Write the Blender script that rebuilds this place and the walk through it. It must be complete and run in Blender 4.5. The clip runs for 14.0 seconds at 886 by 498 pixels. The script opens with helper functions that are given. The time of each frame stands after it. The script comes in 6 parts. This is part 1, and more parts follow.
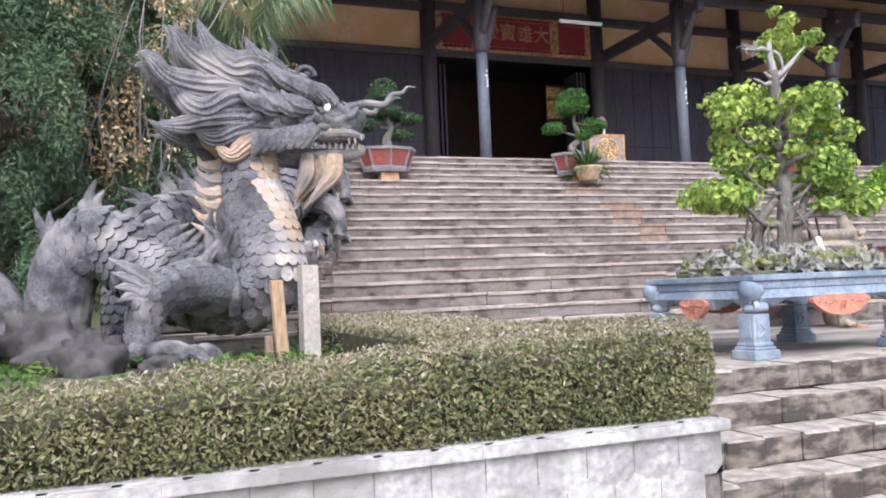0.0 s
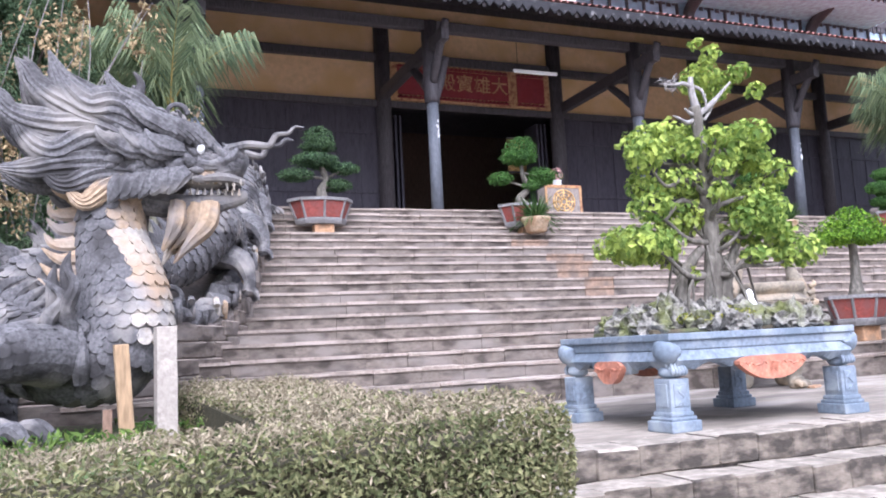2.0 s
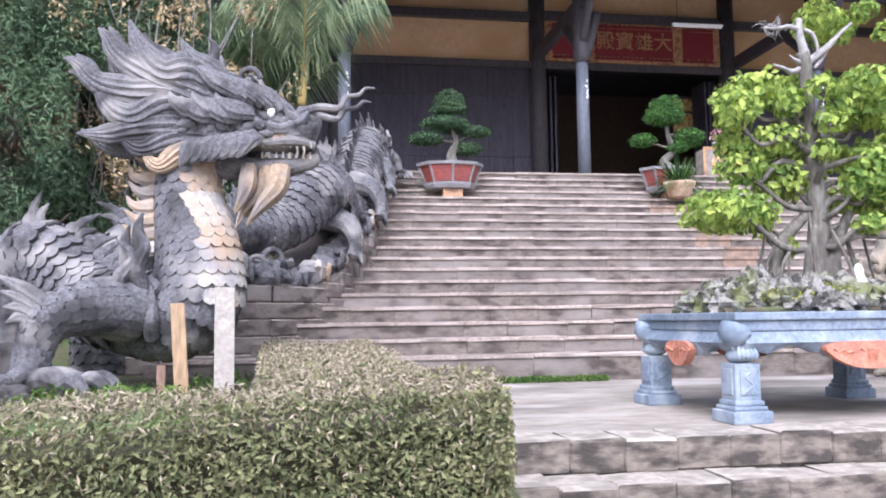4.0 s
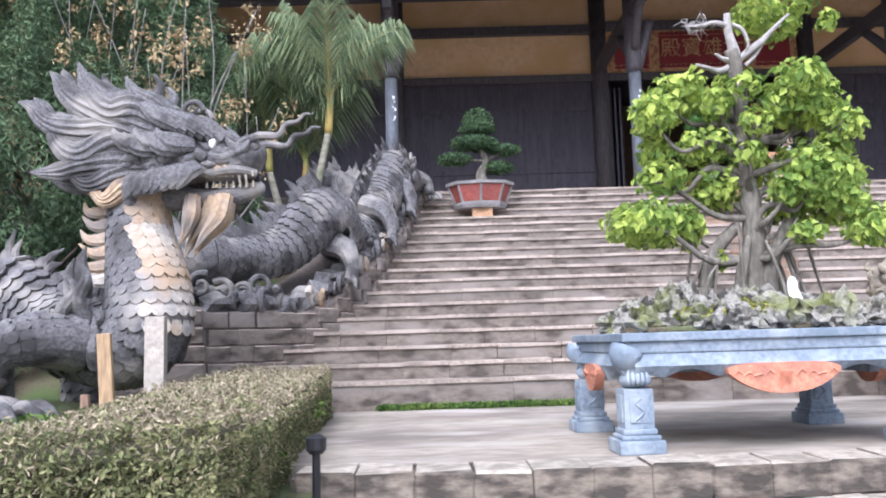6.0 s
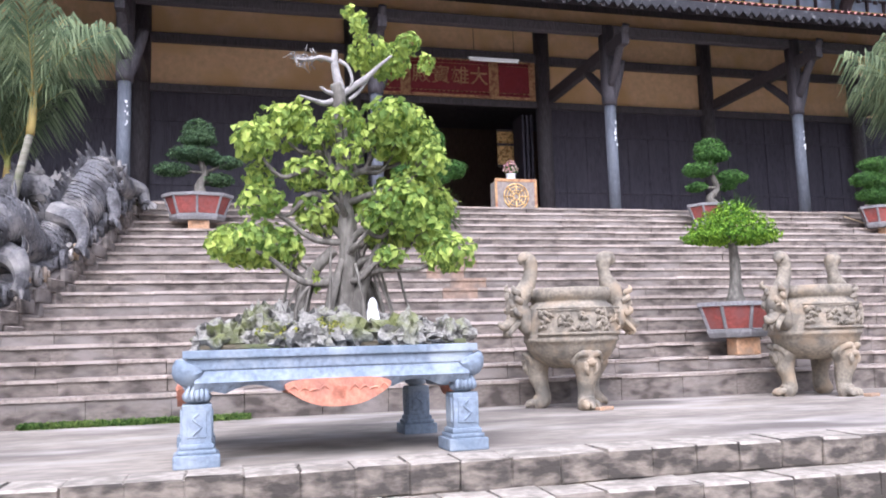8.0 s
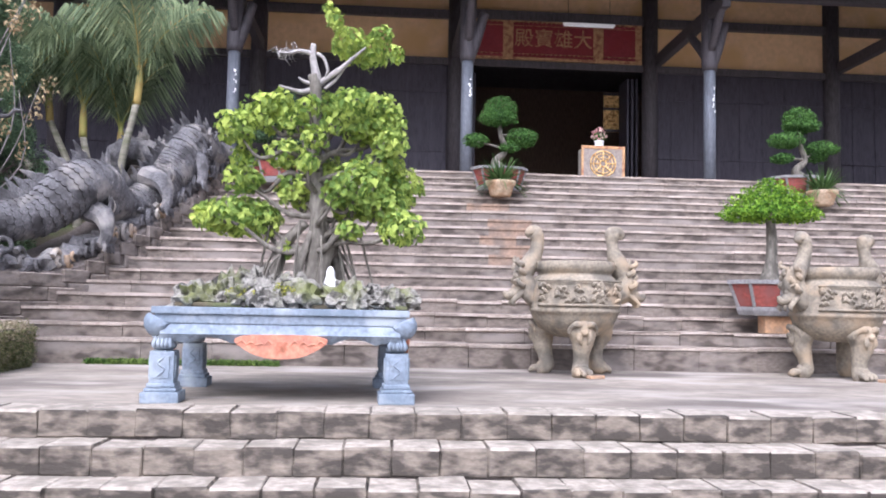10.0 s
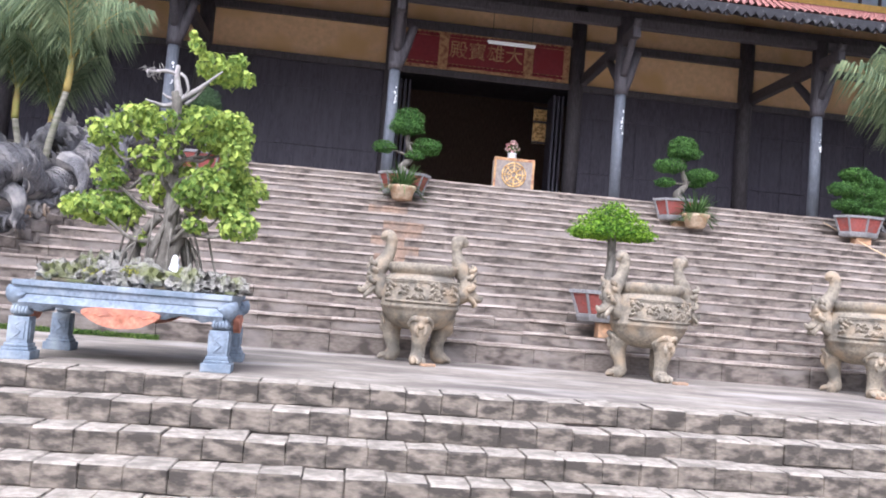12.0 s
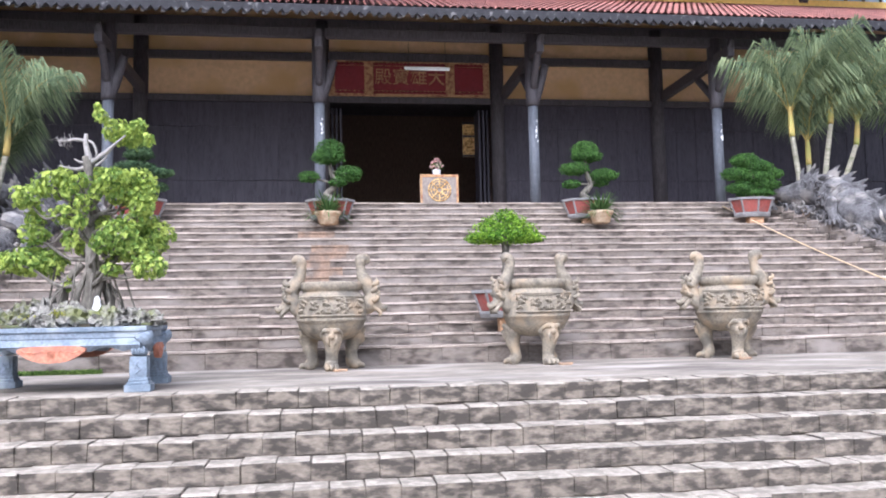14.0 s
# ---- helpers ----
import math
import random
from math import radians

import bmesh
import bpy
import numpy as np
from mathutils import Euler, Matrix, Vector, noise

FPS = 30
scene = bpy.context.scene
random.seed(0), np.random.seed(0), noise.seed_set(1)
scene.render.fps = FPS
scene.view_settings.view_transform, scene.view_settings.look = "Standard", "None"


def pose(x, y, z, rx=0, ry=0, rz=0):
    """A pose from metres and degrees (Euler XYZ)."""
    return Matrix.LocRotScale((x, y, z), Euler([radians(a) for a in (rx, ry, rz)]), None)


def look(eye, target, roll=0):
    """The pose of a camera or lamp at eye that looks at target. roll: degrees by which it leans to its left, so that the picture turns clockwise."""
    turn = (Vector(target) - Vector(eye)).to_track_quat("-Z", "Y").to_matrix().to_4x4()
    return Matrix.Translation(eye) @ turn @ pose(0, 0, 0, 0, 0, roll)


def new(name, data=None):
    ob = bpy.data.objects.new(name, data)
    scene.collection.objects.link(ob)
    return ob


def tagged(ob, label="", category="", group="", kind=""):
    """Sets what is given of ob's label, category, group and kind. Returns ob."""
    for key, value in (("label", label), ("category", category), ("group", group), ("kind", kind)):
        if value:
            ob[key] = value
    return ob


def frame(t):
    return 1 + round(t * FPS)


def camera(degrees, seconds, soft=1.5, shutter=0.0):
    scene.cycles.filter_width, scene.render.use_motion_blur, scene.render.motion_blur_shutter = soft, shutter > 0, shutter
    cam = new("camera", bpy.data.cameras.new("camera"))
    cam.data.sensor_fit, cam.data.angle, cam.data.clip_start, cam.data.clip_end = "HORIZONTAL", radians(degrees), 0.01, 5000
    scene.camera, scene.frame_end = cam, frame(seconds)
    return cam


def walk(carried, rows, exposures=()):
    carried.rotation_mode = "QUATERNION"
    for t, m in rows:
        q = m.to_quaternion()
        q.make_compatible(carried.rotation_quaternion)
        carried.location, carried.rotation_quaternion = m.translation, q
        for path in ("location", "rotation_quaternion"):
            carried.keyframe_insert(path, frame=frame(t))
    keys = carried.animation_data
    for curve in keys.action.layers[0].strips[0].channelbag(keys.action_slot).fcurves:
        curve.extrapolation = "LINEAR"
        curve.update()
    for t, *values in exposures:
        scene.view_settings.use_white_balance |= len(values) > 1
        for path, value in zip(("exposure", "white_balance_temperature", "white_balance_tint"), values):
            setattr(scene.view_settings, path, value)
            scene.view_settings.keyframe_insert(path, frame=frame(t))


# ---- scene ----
cam = camera(57.0, 14.0, soft=1.9)
PATH = [
    (0, (2.819, -0.064, 0.513), (3.524, 1.804, 0.622), -2.4),
    (0.5, (2.986, 0.09, 0.523), (3.635, 1.973, 0.7), -2.9),
    (1, (3.182, 0.205, 0.531), (3.747, 2.113, 0.728), -4.1),
    (1.5, (3.465, 0.293, 0.54), (4.067, 2.182, 0.81), -1.6),
    (2, (3.733, 0.367, 0.533), (4.476, 2.208, 0.775), -2.9),
    (2.5, (4.015, 0.401, 0.538), (4.814, 2.217, 0.788), -3.2),
    (3, (4.33, 0.356, 0.574), (5.087, 2.194, 0.79), -3.0),
    (3.5, (4.55, 0.327, 0.53), (5.169, 2.218, 0.736), -3.7),
    (3.7, (4.575, 0.361, 0.537), (5.006, 2.305, 0.722), -1.4),
    (5.8, (5.817, 0.459, 0.528), (5.88, 2.453, 0.673), -0.3),
    (6, (5.973, 0.417, 0.539), (5.987, 2.404, 0.765), -1.7),
    (6.5, (6.357, 0.211, 0.542), (6.542, 2.183, 0.822), -0.4),
    (7, (6.593, 0.134, 0.538), (7.088, 2.058, 0.765), -3.2),
    (7.5, (6.869, 0.084, 0.549), (7.213, 2.028, 0.867), -0.1),
    (8, (7.149, 0.073, 0.528), (7.647, 1.995, 0.77), -1.7),
    (8.2, (7.274, 0.058, 0.547), (7.748, 1.986, 0.789), -0.1),
    (10.3, (8.504, -0.849, 0.603), (8.633, 1.143, 0.737), 0.9),
    (10.5, (8.601, -0.959, 0.611), (8.794, 1.025, 0.778), 1.6),
    (11, (8.955, -1.349, 0.598), (9.155, 0.629, 0.813), 1.8),
    (11.5, (9.252, -1.707, 0.607), (9.552, 0.263, 0.779), 3.0),
    (12, (9.449, -1.926, 0.634), (9.66, 0.059, 0.766), 4.7),
    (12.5, (9.866, -2.357, 0.561), (10.006, -0.376, 0.796), 1.4),
    (13, (9.917, -2.627, 0.544), (10.108, -0.658, 0.837), 2.4),
    (13.5, (10.139, -2.979, 0.589), (10.324, -1.012, 0.896), -0.4),
    (14, (10.237, -3.246, 0.575), (10.504, -1.271, 0.742), -1.2),
]
walk(cam, [(t, look(eye, target, roll)) for t, eye, target, roll in PATH], exposures=((0, 0.93, 5650, 16), (2.0, 1.12, 5450, 20), (3.5, 1.14, 5450, 20), (6.0, 1.09, 5520, 16), (7.0, 1.10, 5480, 20), (11.0, 1.04, 5600, 19), (13.5, 1.10, 5500, 16), (14.0, 1.10, 5500, 16)))

# ---- world, sun ----
world = bpy.data.worlds.new("world")
scene.world = world
world.use_nodes = True
wn = world.node_tree.nodes
sky = wn.new("ShaderNodeTexSky")
sky.sky_type = "NISHITA"
sky.sun_disc = False
sky.sun_elevation, sky.sun_rotation = radians(49), radians(198)
sky.dust_density = 6.0
soft_sky = wn.new("ShaderNodeHueSaturation")
soft_sky.inputs["Saturation"].default_value = 0.4
world.node_tree.links.new(sky.outputs[0], soft_sky.inputs["Color"])
world.node_tree.links.new(soft_sky.outputs[0], wn["Background"].inputs[0])
wn["Background"].inputs[1].default_value = 0.15
sun_lamp = bpy.data.lights.new("sun", "SUN")
sun_lamp.energy, sun_lamp.angle, sun_lamp.color = 1.15, radians(50), (1.0, 0.96, 0.90)
sun = new("sun", sun_lamp)
sun.matrix_world = look((0, 0, 20), (3, 9, 9))


# ---- materials ----
def material(name, base, rough=0.8, metal=0.0, spots=None, spot_scale=3.0, spot_lo=0.45, spot_hi=0.65, grain=40.0, grain_amount=0.25,
             bump=0.3, per_piece=0.0, bump_scale=60.0, spec=0.3, per_island=0.0, stretch=(1, 1, 1), streak=None, streak_scale=2.0, bump_depth=0.01):
    """Base colour with fine grain, optional larger stains, and value spread piece by piece."""
    m = bpy.data.materials.new(name)
    m.use_nodes = True
    nt = m.node_tree
    n, link = nt.nodes, nt.links.new
    bsdf = n["Principled BSDF"]
    bsdf.inputs["Roughness"].default_value = rough
    bsdf.inputs["Metallic"].default_value = metal
    bsdf.inputs["Specular IOR Level"].default_value = spec
    geo = n.new("ShaderNodeNewGeometry")
    mp = n.new("ShaderNodeMapping")
    mp.inputs["Scale"].default_value = stretch
    link(geo.outputs["Position"], mp.inputs[0])
    def noise_of(scale, detail=4.0):
        t = n.new("ShaderNodeTexNoise")
        t.inputs["Scale"].default_value, t.inputs["Detail"].default_value = scale, detail
        link(mp.outputs[0], t.inputs["Vector"])
        return t.outputs["Fac"]
    def ramp(fac, lo, hi):
        r = n.new("ShaderNodeMapRange")
        r.inputs["From Min"].default_value, r.inputs["From Max"].default_value = lo, hi
        link(fac, r.inputs["Value"])
        return r.outputs["Result"]
    def mix(fac, a, b, kind="MIX"):
        x = n.new("ShaderNodeMix")
        x.data_type, x.blend_type = "RGBA", kind
        for sock, val in ((x.inputs["Factor"], fac), (x.inputs["A"], a), (x.inputs["B"], b)):
            if isinstance(val, (int, float)):
                sock.default_value = val
            elif isinstance(val, tuple):
                sock.default_value = (*val, 1)
            else:
                link(val, sock)
        return x.outputs["Result"]
    g = noise_of(grain)
    dark = tuple(c * (1 - grain_amount) for c in base)
    light = tuple(min(1, c * (1 + grain_amount)) for c in base)
    col = mix(ramp(g, 0.3, 0.7), dark, light)
    if spots:
        col = mix(ramp(noise_of(spot_scale, 6.0), spot_lo, spot_hi), col, spots)
    if streak:
        col = mix(ramp(noise_of(streak_scale, 5.0), 0.5, 0.68), col, streak)
    if per_piece or per_island:
        if per_piece:
            rnd = n.new("ShaderNodeObjectInfo").outputs["Random"]
        else:
            rnd = geo.outputs["Random Per Island"]
        amount = per_piece or per_island
        v = n.new("ShaderNodeMapRange")
        v.inputs["To Min"].default_value, v.inputs["To Max"].default_value = 1 - amount, 1 + amount
        link(rnd, v.inputs["Value"])
        h = n.new("ShaderNodeHueSaturation")
        link(v.outputs["Result"], h.inputs["Value"])
        link(col, h.inputs["Color"])
        col = h.outputs["Color"]
    link(col, bsdf.inputs["Base Color"])
    if bump:
        b = n.new("ShaderNodeBump")
        b.inputs["Strength"].default_value, b.inputs["Distance"].default_value = bump, bump_depth
        link(noise_of(bump_scale, 6.0), b.inputs["Height"])
        link(b.outputs[0], bsdf.inputs["Normal"])
    return m


def leaf_material(name, base, tip, rough=0.75, spread=0.35, through_light=0.25):
    m = bpy.data.materials.new(name)
    m.use_nodes = True
    nt = m.node_tree
    n, link = nt.nodes, nt.links.new
    bsdf = n["Principled BSDF"]
    bsdf.inputs["Roughness"].default_value = rough
    bsdf.inputs["Specular IOR Level"].default_value = 0.12
    geo = n.new("ShaderNodeNewGeometry")
    mixer = n.new("ShaderNodeMix")
    mixer.data_type = "RGBA"
    mixer.inputs["A"].default_value, mixer.inputs["B"].default_value = (*base, 1), (*tip, 1)
    patch = n.new("ShaderNodeTexNoise")
    patch.inputs["Scale"].default_value = 2.5
    link(geo.outputs["Position"], patch.inputs["Vector"])
    both = n.new("ShaderNodeMath")
    both.operation = "MULTIPLY_ADD"
    link(patch.outputs["Fac"], both.inputs[0])
    both.inputs[1].default_value = 1.6
    minus = n.new("ShaderNodeMath")
    minus.operation = "SUBTRACT"
    link(geo.outputs["Random Per Island"], minus.inputs[0])
    minus.inputs[1].default_value = 0.8
    link(minus.outputs[0], both.inputs[2])
    both.use_clamp = True
    link(both.outputs[0], mixer.inputs["Factor"])
    hsv = n.new("ShaderNodeHueSaturation")
    rng = n.new("ShaderNodeMapRange")
    rng.inputs["To Min"].default_value, rng.inputs["To Max"].default_value = 1 - spread, 1 + spread
    link(geo.outputs["Random Per Island"], rng.inputs["Value"])
    link(rng.outputs["Result"], hsv.inputs["Value"])
    link(mixer.outputs["Result"], hsv.inputs["Color"])
    link(hsv.outputs["Color"], bsdf.inputs["Base Color"])
    trans = n.new("ShaderNodeBsdfTranslucent")
    link(hsv.outputs["Color"], trans.inputs["Color"])
    add = n.new("ShaderNodeMixShader")
    add.inputs["Fac"].default_value = through_light
    link(bsdf.outputs[0], add.inputs[1])
    link(trans.outputs[0], add.inputs[2])
    link(add.outputs[0], n["Material Output"].inputs["Surface"])
    return m


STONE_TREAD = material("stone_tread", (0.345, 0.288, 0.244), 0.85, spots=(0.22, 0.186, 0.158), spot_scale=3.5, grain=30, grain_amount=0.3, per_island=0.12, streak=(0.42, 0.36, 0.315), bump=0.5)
# riser shade is put into the darker base; the spots are mould
STONE_RISER_SHADED = material("stone_riser_shaded", (0.178, 0.150, 0.127), 0.9, spots=(0.072, 0.060, 0.051), spot_scale=6.5, spot_lo=0.47, spot_hi=0.63, grain=26, per_island=0.13, bump=0.6, stretch=(0.8, 1, 1.7), streak=(0.235, 0.207, 0.185), streak_scale=1.7)
# block fronts: base darkened to stand for shade, with mould spots on top
STONE_LOW_SHADED = material("stone_low_front_shaded", (0.205, 0.174, 0.140), 0.9, spots=(0.065, 0.056, 0.047), spot_scale=9.0, spot_lo=0.40, spot_hi=0.58, grain=22, per_piece=0.05, bump=0.9, bump_scale=28, stretch=(0.7, 1, 1.5))
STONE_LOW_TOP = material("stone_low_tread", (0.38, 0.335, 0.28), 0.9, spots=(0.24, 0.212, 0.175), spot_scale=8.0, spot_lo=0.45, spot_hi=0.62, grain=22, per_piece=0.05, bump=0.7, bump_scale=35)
TERRACE = material("terrace_paving", (0.305, 0.266, 0.220), 0.85, spots=(0.155, 0.133, 0.115), spot_scale=1.1, spot_lo=0.42, spot_hi=0.65, grain=12, bump=0.4, streak=(0.43, 0.385, 0.34), streak_scale=1.4, stretch=(0.6, 1.2, 1))
GROUND = material("ground_paving", (0.38, 0.34, 0.30), 0.9, spots=(0.22, 0.2, 0.17), spot_scale=0.7, grain=20, bump=0.4)
SOIL = material("garden_soil", (0.12, 0.10, 0.065), 0.95, spots=(0.10, 0.14, 0.05), spot_scale=2.0, grain=30, bump=1.0)
BLOCK = material("concrete_block", (0.40, 0.385, 0.36), 0.9, spots=(0.25, 0.24, 0.215), spot_scale=3.0, grain=30, per_piece=0.10, bump=0.8, bump_scale=30)
MORTAR = material("mortar", (0.17, 0.145, 0.13), 0.95, grain=30, bump=0.5)
BLUE_STONE = material("blue_painted_stone", (0.205, 0.245, 0.295), 0.75, spots=(0.15, 0.19, 0.235), spot_scale=4.0, spot_lo=0.5, spot_hi=0.72, grain=35, bump=0.4, streak=(0.33, 0.37, 0.40), streak_scale=5.0)
ORANGE_STONE = material("orange_painted_stone", (0.52, 0.22, 0.14), 0.8, grain=30, bump=0.6, spots=(0.38, 0.17, 0.12), spot_scale=9)
URN_STONE = material("urn_stone", (0.275, 0.238, 0.182), 0.9, spots=(0.15, 0.135, 0.11), spot_scale=6.0, grain=35, bump=0.9, bump_scale=25, streak=(0.36, 0.28, 0.19), streak_scale=4)
DRAGON = material("dragon_plaster", (0.138, 0.134, 0.138), 0.9, spots=(0.060, 0.057, 0.058), spot_scale=4.2, spot_lo=0.47, spot_hi=0.62, grain=45, grain_amount=0.4, bump=0.6, bump_scale=30, bump_depth=0.01, streak=(0.29, 0.27, 0.25), streak_scale=3.1)
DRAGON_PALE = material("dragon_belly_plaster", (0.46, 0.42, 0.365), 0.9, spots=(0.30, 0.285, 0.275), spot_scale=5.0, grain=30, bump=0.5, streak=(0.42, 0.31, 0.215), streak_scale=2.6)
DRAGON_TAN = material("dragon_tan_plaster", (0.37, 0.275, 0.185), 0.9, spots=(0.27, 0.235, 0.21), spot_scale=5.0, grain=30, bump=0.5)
ROCK = material("dark_rock", (0.062, 0.056, 0.053), 0.9, spots=(0.115, 0.105, 0.098), spot_scale=4, grain=20, bump=1.0, bump_scale=15)
PALE_ROCK = material("pale_lichen_rock", (0.265, 0.252, 0.222), 0.9, spots=(0.060, 0.057, 0.050), spot_scale=14, spot_lo=0.50, spot_hi=0.60, grain=60, grain_amount=0.35, bump=1.0, bump_scale=34, bump_depth=0.02, streak=(0.17, 0.185, 0.07), streak_scale=5)
DARK_WOOD = material("dark_wood", (0.072, 0.064, 0.070), 0.6, grain=6, grain_amount=0.4, bump=0.2, stretch=(8, 8, 1), spec=0.4)
PANEL_WOOD = material("panel_wood", (0.043, 0.037, 0.051), 0.55, grain=5, grain_amount=0.5, bump=0.2, stretch=(9, 9, 1), spec=0.4, spots=(0.058, 0.051, 0.066), spot_scale=1.2)
HALL_WOOD = material("hall_wood", (0.16, 0.11, 0.085), 0.7, grain=5, grain_amount=0.3, bump=0.2, stretch=(6, 6, 1))
STONE_RUST = material("rust_stained_stone", (0.27, 0.190, 0.138), 0.9, spots=(0.16, 0.13, 0.11), spot_scale=3, grain=18, bump=0.5)
COLUMN_PAINT = material("column_grey_paint", (0.135, 0.147, 0.172), 0.6, grain=10, bump=0.2, spots=(0.11, 0.12, 0.135), spot_scale=3, stretch=(4, 4, 1))
YELLOW_WALL = material("ochre_plaster", (0.70, 0.475, 0.275), 0.9, grain=8, grain_amount=0.1, bump=0.1, spots=(0.62, 0.40, 0.19), spot_scale=1.0)
YELLOW_TRIM = material("yellow_trim", (0.80, 0.55, 0.16), 0.8, grain=10, grain_amount=0.1, bump=0.1)
RED_TILE = material("red_roof_tile", (0.34, 0.145, 0.12), 0.75, grain=12, spots=(0.25, 0.12, 0.105), spot_scale=1.5, per_island=0.15, bump=0.3)
EAVE_DARK = material("eave_trim", (0.034, 0.033, 0.037), 0.85, grain=12, bump=0.3, spots=(0.17, 0.165, 0.165), spot_scale=7, spot_lo=0.60, spot_hi=0.68)
SOFFIT = material("soffit_boards", (0.11, 0.10, 0.115), 0.7, grain=8, bump=0.2)
# haze and sky glare under the upper eave are put into this pale blue
HAZE_SOFFIT = material("haze_blue_soffit", (0.50, 0.72, 0.90), 0.8, grain=6, bump=0.2)
RED_SIGN = material("red_lacquer", (0.22, 0.034, 0.042), 0.5, grain=10, grain_amount=0.15, bump=0.1, spots=(0.22, 0.03, 0.035), spot_scale=3)
GOLD = material("worn_gold_paint", (0.45, 0.27, 0.13), 0.55, grain=30, bump=0.4, spots=(0.25, 0.10, 0.06), spot_scale=8)
BRIGHT_GOLD = material("gilded_panel", (0.85, 0.55, 0.22), 0.45, metal=0.1, grain=30, bump=0.6, spots=(0.30, 0.14, 0.04), spot_scale=12)
WHITE_PAINT = material("white_paint", (0.80, 0.80, 0.79), 0.6, grain=20, grain_amount=0.05, bump=0.05)
SIGN_DARK = material("sign_ground", (0.075, 0.075, 0.08), 0.6, grain=8, bump=0.1)
GLASS = material("window_pane", (0.42, 0.55, 0.70), 0.08, grain=4, grain_amount=0.15, bump=0.0, spec=0.8)
POT_RED = material("red_glazed_panel", (0.25, 0.065, 0.052), 0.6, grain=25, bump=0.3, spots=(0.22, 0.08, 0.07), spot_scale=8)
POT_GREY = material("grey_pot_concrete", (0.215, 0.207, 0.205), 0.85, grain=30, bump=0.4, spots=(0.17, 0.165, 0.16), spot_scale=6)
TERRACOTTA = material("terracotta", (0.55, 0.28, 0.14), 0.85, grain=25, bump=0.3, spots=(0.42, 0.24, 0.14), spot_scale=6)
BEIGE_POT = material("beige_pot", (0.55, 0.43, 0.30), 0.8, grain=25, bump=0.3, spots=(0.46, 0.30, 0.18), spot_scale=7)
BARK = material("grey_bark", (0.175, 0.16, 0.135), 0.9, grain=18, grain_amount=0.4, bump=1.0, bump_scale=25, stretch=(2, 2, 0.7), spots=(0.10, 0.09, 0.075), spot_scale=8)
BARK_DARK = material("dark_bark", (0.12, 0.095, 0.075), 0.9, grain=18, grain_amount=0.4, bump=1.0, bump_scale=25)
DEAD_WOOD = material("bleached_dead_wood", (0.31, 0.29, 0.275), 0.9, grain=25, bump=0.7, bump_scale=30)
PALM_TRUNK = material("palm_trunk", (0.30, 0.28, 0.22), 0.85, grain=5, bump=0.6, stretch=(1, 1, 5), spots=(0.20, 0.2, 0.13), spot_scale=3)
PALM_SHEATH = material("palm_crownshaft", (0.42, 0.31, 0.10), 0.6, grain=6, spots=(0.28, 0.30, 0.08), spot_scale=3, bump=0.2)
PLANK = material("weathered_plank", (0.26, 0.17, 0.12), 0.85, grain=8, grain_amount=0.35, bump=0.6, stretch=(6, 6, 1))
STAKE_WOOD = material("pale_stake_wood", (0.42, 0.29, 0.17), 0.85, grain=8, grain_amount=0.3, bump=0.6, stretch=(6, 6, 1))
CONCRETE = material("pale_concrete", (0.42, 0.375, 0.325), 0.9, grain=30, bump=0.5, spots=(0.40, 0.36, 0.31), spot_scale=5)
ROPE = material("straw_rope", (0.55, 0.42, 0.26), 0.9, grain=60, bump=0.4)
BRICK = material("orange_brick", (0.50, 0.30, 0.17), 0.9, grain=30, bump=0.6, spots=(0.36, 0.25, 0.17), spot_scale=6)
LAMP_BODY = material("lamp_housing", (0.7, 0.7, 0.68), 0.5, grain=10, grain_amount=0.05, bump=0)
GRILLE = material("grey_grille", (0.30, 0.27, 0.24), 0.7, grain=10, bump=0.2)
BOARD_GROUND = material("board_ground", (0.24, 0.205, 0.18), 0.6, grain=20, bump=0.2)
BLACK_METAL = material("black_metal", (0.02, 0.02, 0.022), 0.4, grain=10, bump=0)

LEAF_BONSAI = leaf_material("bonsai_leaf", (0.18, 0.29, 0.07), (0.46, 0.54, 0.13), spread=0.25, through_light=0.42)
LEAF_PINE = leaf_material("pine_pad_leaf", (0.045, 0.085, 0.045), (0.085, 0.135, 0.06), spread=0.4, through_light=0.1)
LEAF_FICUS = leaf_material("ficus_pad_leaf", (0.045, 0.105, 0.03), (0.085, 0.175, 0.04), spread=0.4, through_light=0.15)
LEAF_MUSHROOM = leaf_material("clipped_tree_leaf", (0.07, 0.17, 0.02), (0.20, 0.33, 0.03), spread=0.4, through_light=0.2)
LEAF_HEDGE = leaf_material("hedge_leaf", (0.125, 0.145, 0.065), (0.23, 0.225, 0.11), spread=0.28, through_light=0.15)
LEAF_HEDGE_DRY = leaf_material("hedge_dry_twig", (0.25, 0.21, 0.14), (0.39, 0.335, 0.235), spread=0.25, through_light=0.1)
LEAF_CYPRESS = leaf_material("cypress_leaf", (0.075, 0.125, 0.070), (0.13, 0.185, 0.095), spread=0.3, through_light=0.1)
LEAF_DRY = leaf_material("dry_leaf", (0.30, 0.22, 0.12), (0.48, 0.38, 0.22), spread=0.4)
LEAF_PALM = leaf_material("palm_leaf", (0.15, 0.21, 0.12), (0.28, 0.33, 0.18), spread=0.3, through_light=0.42)
LEAF_GRASS = leaf_material("grass_blade", (0.06, 0.13, 0.03), (0.14, 0.2, 0.05), spread=0.4)
LEAF_SPIDER = leaf_material("strap_leaf", (0.05, 0.11, 0.035), (0.11, 0.18, 0.06), spread=0.35)
MOSS = leaf_material("moss_leaf", (0.14, 0.19, 0.03), (0.28, 0.27, 0.05), spread=0.35)
